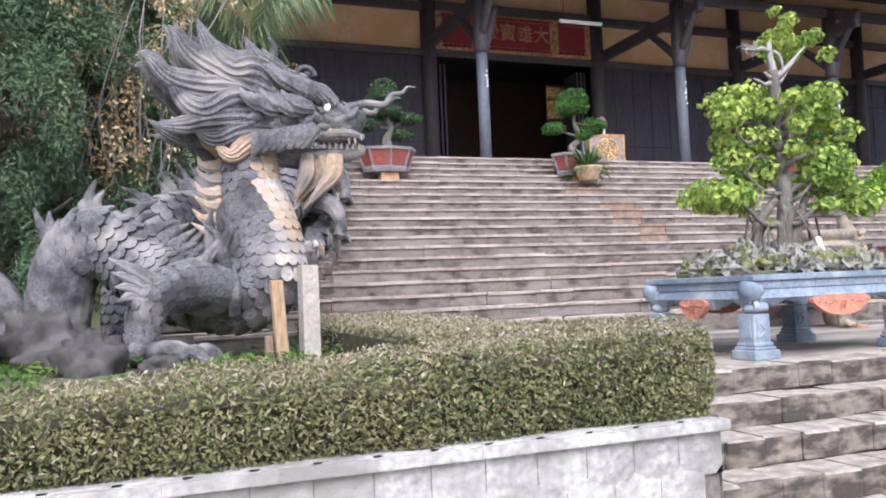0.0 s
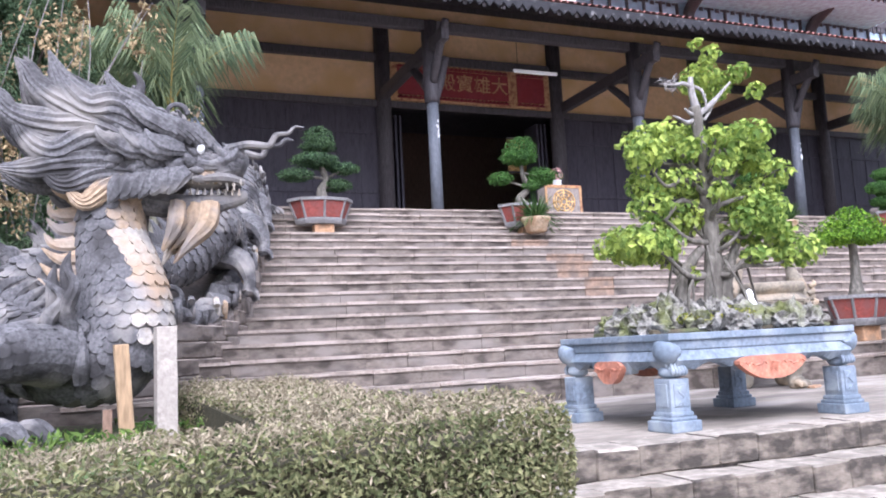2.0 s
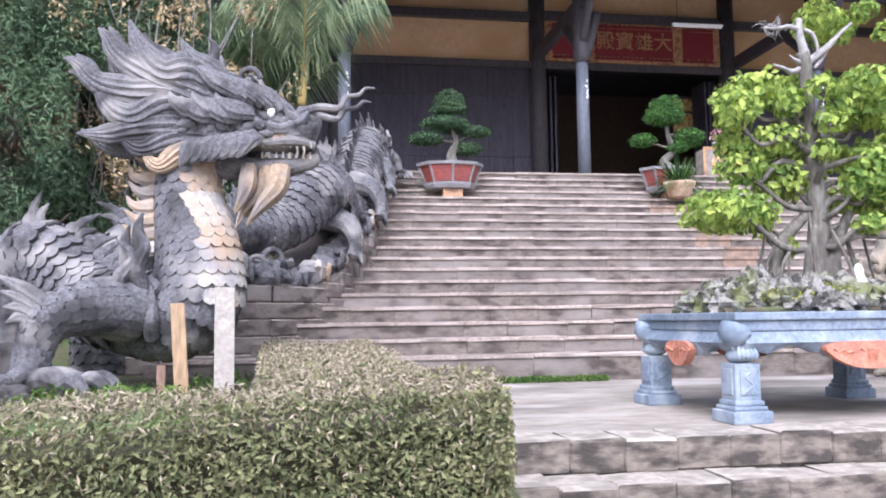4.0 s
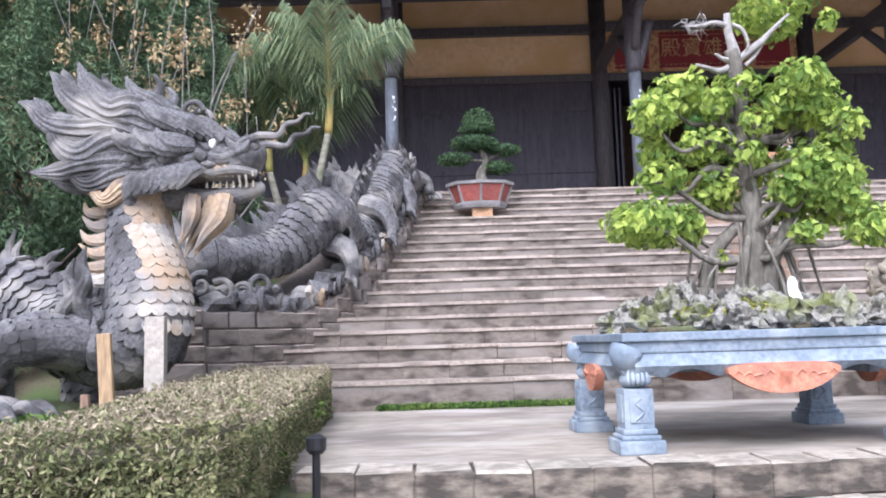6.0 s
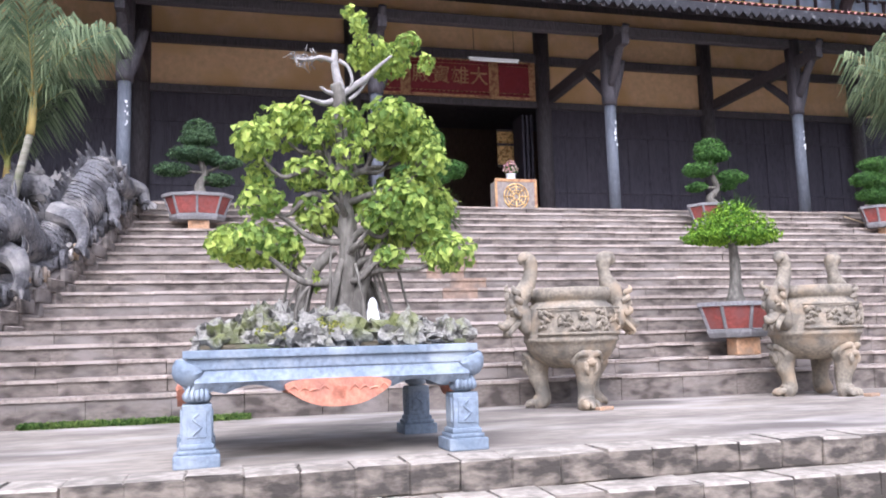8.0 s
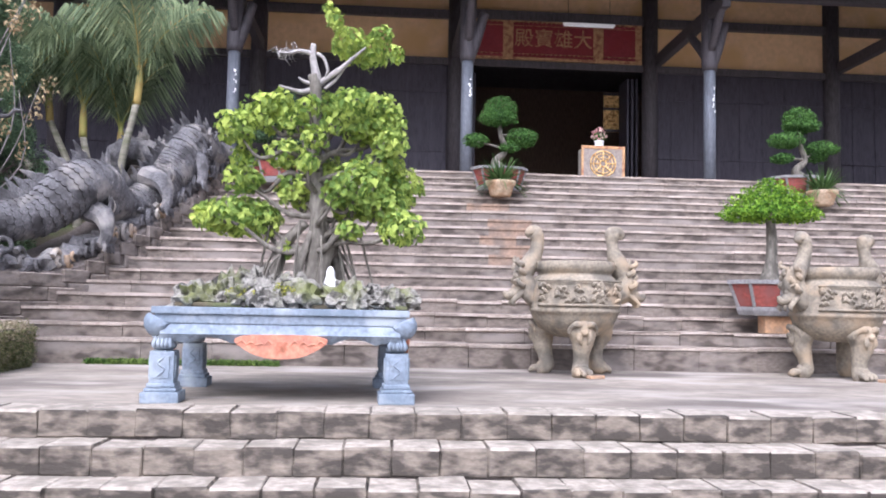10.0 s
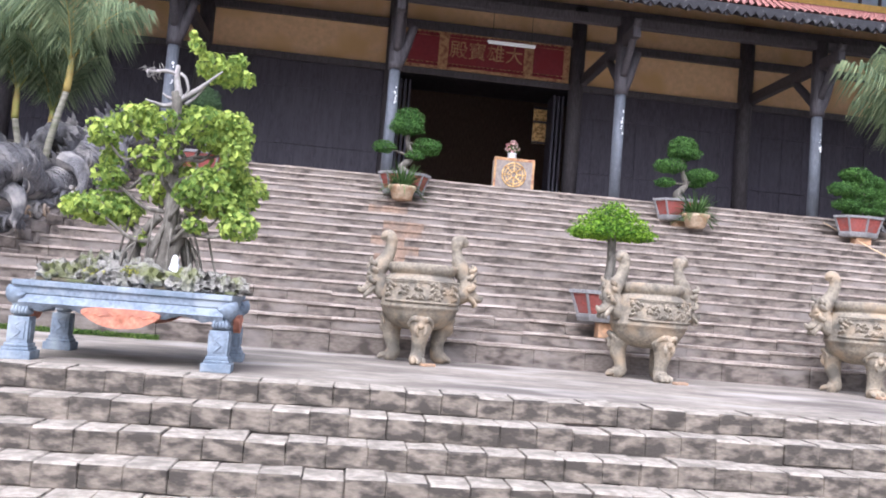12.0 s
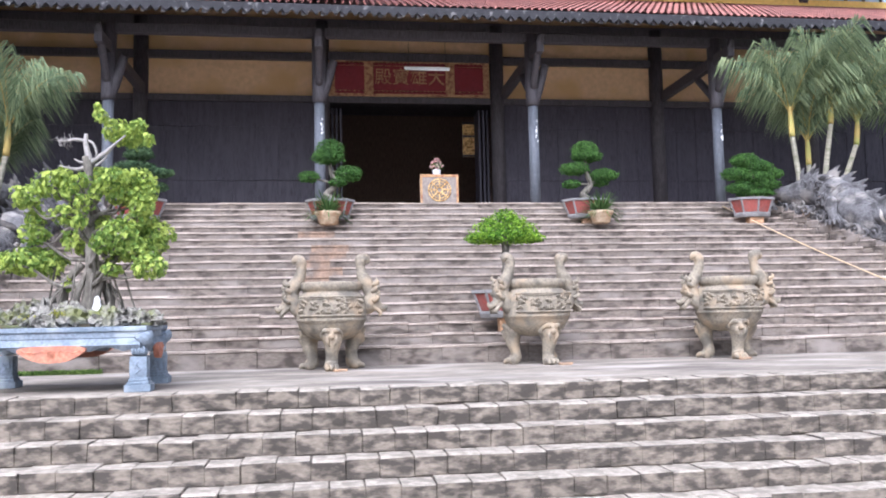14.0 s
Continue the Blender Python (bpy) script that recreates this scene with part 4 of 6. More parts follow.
tagged(figurine, "small white porcelain seated figurine among the rocks", "figurine")


# ---- stone urns ----
def stone_urn(x, y, rz):
    root = thing("stone_urn", "weathered tan stone incense urn on three legs with scrolled handles", "urn", x, y, T, rz, "stone incense urns")
    part("bowl", lathe([(0.05, 0.36), (0.16, 0.365), (0.27, 0.40), (0.35, 0.46), (0.405, 0.54), (0.425, 0.60), (0.443, 0.61), (0.443, 0.635), (0.435, 0.645), (0.448, 0.72), (0.44, 0.82), (0.415, 0.90), (0.385, 0.945), (0.355, 0.965), (0.355, 0.985), (0.375, 0.995), (0.38, 1.015), (0.39, 1.03), (0.39, 1.085), (0.38, 1.095), (0.335, 1.095), (0.315, 1.08), (0.30, 0.98), (0.26, 0.85), (0.05, 0.8)], 40, wobble=0.02), URN_STONE, root, "", True)
    bm = bmesh.new()
    rng = np.random.default_rng(31)
    for k in range(60):
        a = -math.pi / 2 + 1.05 * (2 * rng.random() - 1)
        z = 0.70 + 0.17 * rng.random()
        q = 0.448
        tube([(q * math.cos(a - 0.05), q * math.sin(a - 0.05), z - 0.015, 0.01), (1.02 * q * math.cos(a), 1.02 * q * math.sin(a), z + 0.02, 0.016), (q * math.cos(a + 0.06), q * math.sin(a + 0.06), z - 0.01, 0.01)], 6, 2, bm, 0.3)
    for z in (0.675, 0.905):
        tube([(0.45 * math.cos(a), 0.45 * math.sin(a), z, 0.013) for a in np.linspace(-math.pi / 2 - 1.1, -math.pi / 2 + 1.1, 18)], 6, 1, bm)
    part("relief_band", bm, URN_STONE, root, "carved relief band", True)
    for s in (-1, 1):
        bm = bmesh.new()
        tube([(s * 0.38, 0, 0.74, 0.09), (s * 0.49, 0, 0.84, 0.105), (s * 0.52, 0, 0.96, 0.10), (s * 0.46, 0, 1.07, 0.09), (s * 0.39, 0, 1.17, 0.068), (s * 0.365, 0, 1.28, 0.062), (s * 0.375, 0, 1.36, 0.070), (s * 0.41, 0, 1.40, 0.066), (s * 0.455, 0, 1.37, 0.045), (s * 0.45, 0, 1.33, 0.02)], 12, 6, bm, 0.45)
        handle = part("handle", bm, URN_STONE, root, "scrolled handle", True)
        for k in range(12):
            a = k * 2.4
            z = 0.80 + 0.025 * k
            x = s * (0.52 + 0.03 * math.cos(a))
            bm = bmesh.new()
            tube([(x, 0.09 * math.sin(a), z, 0.035), (x + s * 0.05, 0.12 * math.sin(a), z + 0.03, 0.03), (x + s * 0.045, 0.10 * math.sin(a), z + 0.075, 0.012)], 6, 3, bm, 0.4)
            part("curl", bm, URN_STONE, handle, "", True)
        bm = bmesh.new()
        tube([(s * 0.44, 0, 0.86, 0.09), (s * 0.55, 0, 0.80, 0.075), (s * 0.66, 0, 0.76, 0.045), (s * 0.70, 0, 0.80, 0.015)], 8, 4, bm, 0.4)
        part("beast_head", bm, URN_STONE, handle, "carved beast head", True)
        for q in (-0.05, 0, 0.05):
            bm = bmesh.new()
            tube([(s * 0.5, q, 0.82, 0.035), (s * 0.62, q * 1.5, 0.70, 0.025), (s * 0.60, q * 1.5, 0.66, 0.01)], 6, 3, bm, 0.3)
            part("curl", bm, URN_STONE, handle, "", True)
            bm = bmesh.new()
            tube([(s * 0.46, q, 0.95, 0.03), (s * 0.56, q * 1.4, 0.92, 0.022), (s * 0.62, q * 1.6, 0.90, 0.008)], 6, 3, bm, 0.3)
            part("curl", bm, URN_STONE, handle, "", True)
    for k in range(3):
        a = radians(-90 + 120 * k)
        c, sn = math.cos(a), math.sin(a)
        bm = bmesh.new()
        tube([(0.26 * c, 0.26 * sn, 0.54, 0.10), (0.315 * c, 0.315 * sn, 0.44, 0.125), (0.32 * c, 0.32 * sn, 0.34, 0.105), (0.29 * c, 0.29 * sn, 0.20, 0.078), (0.29 * c, 0.29 * sn, 0.10, 0.080), (0.33 * c, 0.33 * sn, 0.05, 0.085), (0.37 * c, 0.37 * sn, 0.03, 0.06)], 12, 5, bm, 0.3)
        leg = part("leg", bm, URN_STONE, root, "", True)
        # beast mask on the knee and clawed foot
        bm = bmesh.new()
        for s in (-1, 1):
            px, py = -sn * s, c * s
            tube([(0.40 * c + 0.03 * px, 0.40 * sn + 0.03 * py, 0.47, 0.03), (0.43 * c + 0.07 * px, 0.43 * sn + 0.07 * py, 0.50, 0.03), (0.38 * c + 0.12 * px, 0.38 * sn + 0.12 * py, 0.46, 0.02), (0.36 * c + 0.13 * px, 0.36 * sn + 0.13 * py, 0.40, 0.01)], 7, 4, bm, 0.3)
            tube([(0.41 * c + 0.04 * px, 0.41 * sn + 0.04 * py, 0.42, 0.028), (0.43 * c + 0.05 * px, 0.43 * sn + 0.05 * py, 0.36, 0.025), (0.40 * c + 0.02 * px, 0.40 * sn + 0.02 * py, 0.30, 0.010)], 7, 3, bm, 0.3)
        blob(bm, 0.43 * c, 0.43 * sn, 0.42, 0.04, 0.04, 0.035, 2, 0.3)
        part("beast_mask", bm, URN_STONE, leg, "carved beast mask", True)
        bm = bmesh.new()
        for s in (-1, 0, 1):
            px, py = -sn * s, c * s
            tube([(0.34 * c + 0.045 * px, 0.34 * sn + 0.045 * py, 0.06, 0.035), (0.40 * c + 0.055 * px, 0.40 * sn + 0.055 * py, 0.05, 0.034), (0.44 * c + 0.06 * px, 0.44 * sn + 0.06 * py, 0.018, 0.016)], 7, 3, bm, 0.2)
        part("claw", bm, URN_STONE, leg, "", True)
    return root


URNS = ((10.21, 7.22, 0), (12.87, 7.22, 14), (15.55, 7.25, -8))
for x, y, rz in URNS:
    stone_urn(x, y, rz)
for (x, y, rz), dx in zip(URNS, (0.1, 0.25, -0.02)):
    chip = part("brick_chip", boxes((-0.08, 0.08, -0.04, 0.04, 0, 0.03), bevel=0.008), BRICK)
    chip.matrix_world = pose(x + dx, y - 0.43, T, 0, 0, 20)
    tagged(chip, "broken orange brick piece lying by the urn foot", "brick")


# ---- pots on the stairs ----
def pot_mesh(parent, w, h, sides=8, squash=0.62):
    """Octagonal pot: red panels between grey ribs, grey rim and foot."""
    prof = [(w * 0.40, 0.0), (w * 0.40, 0.03), (w * 0.44, 0.05), (w * 0.55, h - 0.05)]
    part("body", lathe(prof, sides, squash=squash), POT_RED, parent, "dull red panels")
    part("rim", lathe([(w * 0.54, h - 0.05), (w * 0.60, h - 0.045), (w * 0.60, h), (w * 0.53, h), (w * 0.50, h - 0.03)], sides, squash=squash), POT_GREY, parent, "grey rim")
    part("foot", lathe([(w * 0.36, -0.06), (w * 0.44, -0.05), (w * 0.47, 0.0), (w * 0.47, 0.035), (w * 0.42, 0.045)], sides, squash=squash), POT_GREY, parent, "grey foot")
    for k in range(sides):
        bm = bmesh.new()
        a = 2 * math.pi * k / sides
        c, s = math.cos(a), math.sin(a) * squash
        tube([(w * 0.445 * c, w * 0.445 * s, 0.04, 0.02), (w * 0.555 * c, w * 0.555 * s, h - 0.045, 0.02)], 6, 1, bm)
        part("rib", bm, POT_GREY, parent, "grey rib")
    part("soil", lathe([(w * 0.52, h - 0.028), (w * 0.1, h - 0.01)], sides, squash=squash), SOIL, parent)


def pad_tree(x, y, z, label, leafmat, pads, trunk, seed, lift_brick=0.13, w=0.85, leaf=0.036, per=2900, h=0.34, group="potted pad trees"):
    pads = [(a * 1.0, b * 1.0, c * 1.12, d * 1.16, e * 1.16, f * 1.5) for a, b, c, d, e, f in pads]
    trunk = [(a, b, c * 1.12, r) for a, b, c, r in trunk]
    pot = thing("potted_tree", label, "potted tree", x, y, z + lift_brick + 0.06, group=group)
    pot_mesh(pot, w, h)
    bm = bmesh.new()
    tube([(px, py, pz + h - 0.02, r) for px, py, pz, r in trunk], 9, 5, bm, 0.25)
    for px, py, pz, rx, ry, rz in pads:
        near = min(trunk, key=lambda q: abs(q[2] - (pz - 0.08)))
        tube([(near[0], near[1], near[2] + h, 0.025), ((near[0] + px) / 2, py / 2, (near[2] + pz) / 2 + h, 0.02), (px, py, pz + h - 0.02, 0.012)], 6, 3, bm, 0.2)
    part("trunk", bm, BARK, pot, "twisted grey trunk", True)
    leafy("foliage", pot, leafmat, [(px, py, pz + h, rx, ry, rz) for px, py, pz, rx, ry, rz in pads], per, leaf, seed, inner=0.35, lift=0.9, label="clipped dense green foliage pads")
    brick = part("pot_brick", boxes((-0.15, 0.15, -0.1, 0.1, 0, lift_brick), bevel=0.01), BRICK)
    brick.matrix_world = pose(x + 0.02, y - 0.05, z)
    tagged(brick, "orange block propping up the pot on the step", "brick", "pot bricks")
    return pot


def step_top(y):
    return SILL + RISE * int((y - FOOT + 0.02) / RUN)


pads_pine = [(0.0, 0, 0.86, 0.21, 0.20, 0.13), (0.0, 0, 0.75, 0.25, 0.23, 0.07), (-0.06, 0, 0.55, 0.34, 0.28, 0.07), (0.10, 0.05, 0.51, 0.22, 0.2, 0.06), (-0.36, -0.02, 0.33, 0.25, 0.22, 0.065), (0.40, 0.02, 0.45, 0.22, 0.21, 0.06), (0.28, 0.08, 0.22, 0.22, 0.2, 0.07)]
trunk_pine = [(0.05, 0, 0, 0.09), (0.02, 0, 0.15, 0.07), (0.1, 0, 0.3, 0.05), (0.03, 0, 0.5, 0.04), (0, 0, 0.75, 0.03)]
pad_tree(6.64, 12.50, step_top(12.45), "dark pine bonsai in layered pads in a red and grey pot", LEAF_PINE, pads_pine, trunk_pine, 41, w=0.86)
pads_s = [(0.0, 0, 0.86, 0.25, 0.24, 0.16), (-0.03, 0, 0.74, 0.29, 0.26, 0.09), (-0.40, 0, 0.40, 0.19, 0.2, 0.075), (0.36, 0, 0.47, 0.24, 0.22, 0.10), (0.44, 0.02, 0.40, 0.14, 0.14, 0.06), (0.16, -0.05, 0.30, 0.16, 0.16, 0.06)]
trunk_s = [(0.02, 0, 0, 0.10), (-0.06, 0, 0.12, 0.07), (0.10, 0, 0.28, 0.05), (0.02, 0, 0.5, 0.04), (0, 0, 0.75, 0.03)]
pad_tree(10.19, 12.60, step_top(12.45), "green fig bonsai with round clipped pads in a red pot", LEAF_FICUS, pads_s, trunk_s, 42, w=0.80)
pads_t = [(0.0, 0, 0.90, 0.24, 0.23, 0.13), (0.04, 0, 0.79, 0.29, 0.26, 0.08), (-0.22, 0, 0.56, 0.27, 0.25, 0.09), (0.36, 0, 0.44, 0.27, 0.24, 0.09), (-0.30, 0, 0.28, 0.17, 0.18, 0.06), (0.30, 0.05, 0.32, 0.17, 0.18, 0.06)]
pad_tree(15.33, 12.60, step_top(12.45), "green fig bonsai with clipped cloud pads in a red pot", LEAF_FICUS, pads_t, trunk_s, 43, w=0.86)
pads_u = [(-0.12, 0, 0.72, 0.25, 0.23, 0.09), (0.12, 0, 0.60, 0.30, 0.27, 0.09), (-0.34, 0, 0.46, 0.25, 0.24, 0.09), (0.40, 0, 0.46, 0.26, 0.24, 0.09), (0.02, 0, 0.40, 0.30, 0.28, 0.10), (0.30, 0.02, 0.26, 0.30, 0.25, 0.09), (-0.20, 0.0, 0.20, 0.28, 0.25, 0.08), (0.1, 0, 0.10, 0.36, 0.25, 0.06)]
pad_tree(18.83, 12.50, step_top(12.45), "bushy green potted fig beside the stone dragon", LEAF_FICUS, pads_u, trunk_s, 44, w=0.86)
pads_m = [(0, 0, 0.68, 0.50, 0.46, 0.07), (-0.30, 0, 0.66, 0.25, 0.26, 0.055), (0.30, 0, 0.66, 0.25, 0.26, 0.055), (0.0, 0, 0.78, 0.43, 0.40, 0.09), (0.0, 0, 0.88, 0.30, 0.28, 0.08), (0.02, 0, 0.97, 0.15, 0.15, 0.06)]
trunk_m = [(0.0, 0, 0, 0.13), (0, 0, 0.12, 0.08), (0.02, 0, 0.35, 0.06), (0, 0, 0.7, 0.05)]
pad_tree(12.69, 8.24, step_top(8.24), "mushroom-shaped clipped tree in a long red and grey pot", LEAF_MUSHROOM, pads_m, trunk_m, 45, w=0.84, leaf=0.04, per=1000, lift_brick=0.19, group="mushroom tree")


def spider_pot(x, y, z):
    root = thing("flower_pot", "beige clay flower pot with dark strap-leaved plant on a brick", "flower pot", x, y, z + 0.14, group="beige flower pots")
    part("pot", lathe([(0.13, 0), (0.17, 0.02), (0.21, 0.17), (0.245, 0.20), (0.245, 0.245), (0.2, 0.245), (0.19, 0.2)], 20), BEIGE_POT, root, "", True)
    part("soil", lathe([(0.2, 0.2), (0.02, 0.22)], 16), SOIL, root)
    rng = np.random.default_rng(51)
    verts, faces = [], []
    for k in range(230):
        a, length, tilt = rng.random() * 6.28, 0.32 + 0.22 * rng.random(), 0.45 + 0.95 * rng.random()
        wv = Vector((-math.sin(a), math.cos(a), 0)) * 0.018
        b = len(verts)
        for j in range(5):
            u = j / 4
            r = length * math.sin(tilt) * u
            z = 0.21 + length * (u * math.cos(tilt) * 1.3 - 0.5 * u * u * tilt)
            p = Vector((0.06 * math.cos(a) + r * math.cos(a), 0.06 * math.sin(a) + r * math.sin(a), z))
            w = wv * (1 - u * 0.85)
            verts += [tuple(p - w), tuple(p + w)]
        for j in range(4):
            faces.append((b + 2 * j, b + 2 * j + 1, b + 2 * j + 3, b + 2 * j + 2))
    me = bpy.data.meshes.new("strap_leaves")
    me.from_pydata(verts, [], faces)
    me.materials.append(LEAF_SPIDER)
    ob = new("strap_leaves", me)
    ob.parent = root
    brick = part("pot_brick", boxes((-0.12, 0.12, -0.09, 0.09, 0, 0.14), bevel=0.01), BRICK)
    brick.matrix_world = pose(x, y, z)
    tagged(brick, "orange brick under the flower pot", "brick", "pot bricks")


spider_pot(10.15, 12.12, step_top(12.12))
spider_pot(15.46, 12.12, step_top(12.12))


# ---- dragons ----
def scale_rows(bm, line, size, lift=0.017, pick=None, gap=0.62):
    """Overlapping rounded plates laid along a swept body; pick chooses the paint plate by plate."""
    line = smooth_line(line, 10)
    step, row = 0.0, 0
    for i in range(1, len(line) - 1):
        step += float(np.linalg.norm(line[i][:3] - line[i - 1][:3]))
        if step < size * gap:
            continue
        step = 0.0
        row += 1
        q = line[i]
        d = Vector(line[i + 1][:3] - line[i - 1][:3]).normalized()
        ref = Vector((0, 0, 1)) if abs(d.z) < 0.8 else Vector((0, 1, 0))
        side = d.cross(ref).normalized()
        other = d.cross(side)
        n = max(6, int(2 * math.pi * q[3] / (size * 0.80)))
        for k in range(n):
            a = 2 * math.pi * (k + 0.5 * (row % 2)) / n
            nor = side * math.cos(a) + other * math.sin(a)
            w = d.cross(nor)
            c = Vector(q[:3]) + nor * q[3] * 0.99
            s = size * 0.55 * (1 + 0.12 * noise.noise(c * 9))
            ps = [c + d * s * 0.8 - w * s * 0.5, c + d * s * 0.8 + w * s * 0.5]
            for j in range(7):
                b = math.pi * j / 6
                ps.append(c - d * s * (0.1 + 0.95 * math.sin(b)) + w * s * 0.9 * math.cos(b) + nor * lift * (0.7 + 0.6 * math.sin(b)))
            hub = bm.verts.new(c - d * s * 0.25 + nor * lift * 0.95)
            top = [bm.verts.new(p) for p in ps]
            low = [bm.verts.new(p - nor * 0.022) for p in ps[2:]]
            made = [bm.faces.new((hub, top[j], top[(j + 1) % 9])) for j in range(9)]
            made += [bm.faces.new((top[2 + j], low[j], low[j + 1], top[3 + j])) for j in range(6)]
            if pick:
                idx = pick(c, nor)
                for f in made:
                    f.material_index = idx


def spines(bm, line, every, height, tilt=0.3, seed=0):
    """Flame-shaped fins along the back."""
    line = smooth_line(line, 10)
    step, k = 0.0, 0
    for i in range(1, len(line) - 1):
        step += float(np.linalg.norm(line[i][:3] - line[i - 1][:3]))
        if step < every:
            continue
        step = 0.0
        k += 1
        q = line[i]
        d = Vector(line[i + 1][:3] - line[i - 1][:3]).normalized()
        up = (Vector((0, 0, 1)) - d * d.z)
        up = up.normalized() if up.length > 0.15 else Vector((-1, 0, 0))
        h = height * (0.8 + 0.5 * abs(noise.noise((k * 1.7, seed, 0))))
        c = Vector(q[:3]) + up * q[3] * 0.88
        for j, hh in ((-1, 0.62), (0, 1.0), (1, 0.55)):
            b = c + d * j * every * 0.32
            tip = b + up * h * hh - d * h * tilt
            mid = (b + tip) / 2 + d * h * 0.14
            plume(bm, [(*b, every * 0.52), (*mid, every * 0.44), (*tip, 0.012)], d.cross(up), 0.5, grooves=3, sides=14)


def plume(bm, pts, face, depth=0.5, idx=0, grooves=7, sides=36, n=6):
    """A grooved flame or lock: (x, y, z, width) along its middle; face is the way that its broad side looks."""
    line = smooth_line(pts, n)
    face = Vector(face).normalized()
    rings = []
    for i, q in enumerate(line):
        a, b = line[max(0, i - 1)], line[min(len(line) - 1, i + 1)]
        d = Vector(b[:3] - a[:3]).normalized()
        w = d.cross(face).normalized()
        f = w.cross(d)
        ring = []
        for k in range(sides):
            t = 2 * math.pi * k / sides
            r = q[3] * 0.5 * (1 + 0.13 * math.cos(grooves * 2 * t + 0.5 * math.sin(i * 0.6)))
            ring.append(bm.verts.new(Vector(q[:3]) + w * r * math.cos(t) + f * r * depth * math.sin(t)))
        rings.append(ring)
    for a, b in zip(rings, rings[1:]):
        for k in range(sides):
            bm.faces.new((a[k], a[(k + 1) % sides], b[(k + 1) % sides], b[k])).material_index = idx
    bm.faces.new(rings[0][::-1]).material_index = idx
    bm.faces.new(rings[-1]).material_index = idx


def curl(bm, x, y, z, size, axis="x", turn=1, idx=0, start=0.0):
    """A scrolled cloud curl of rounded section."""
    pts = []
    for k in range(13):
        u = k / 12
        a = start + turn * u * 8.2
        r = size * (1 - 0.85 * u)
        p, q = r * math.cos(a), r * math.sin(a)
        pts.append((x + 0.03 * u, y + p, z + q, size * (0.26 - 0.12 * u)) if axis == "x" else (x + p, y - 0.03 * u, z + q, size * (0.26 - 0.12 * u)))
    first = len(bm.faces)
    tube(pts, 7, 2, bm, 0.2)
    if idx:
        bm.faces.ensure_lookup_table()
        for f in bm.faces[first:]:
            f.material_index = idx


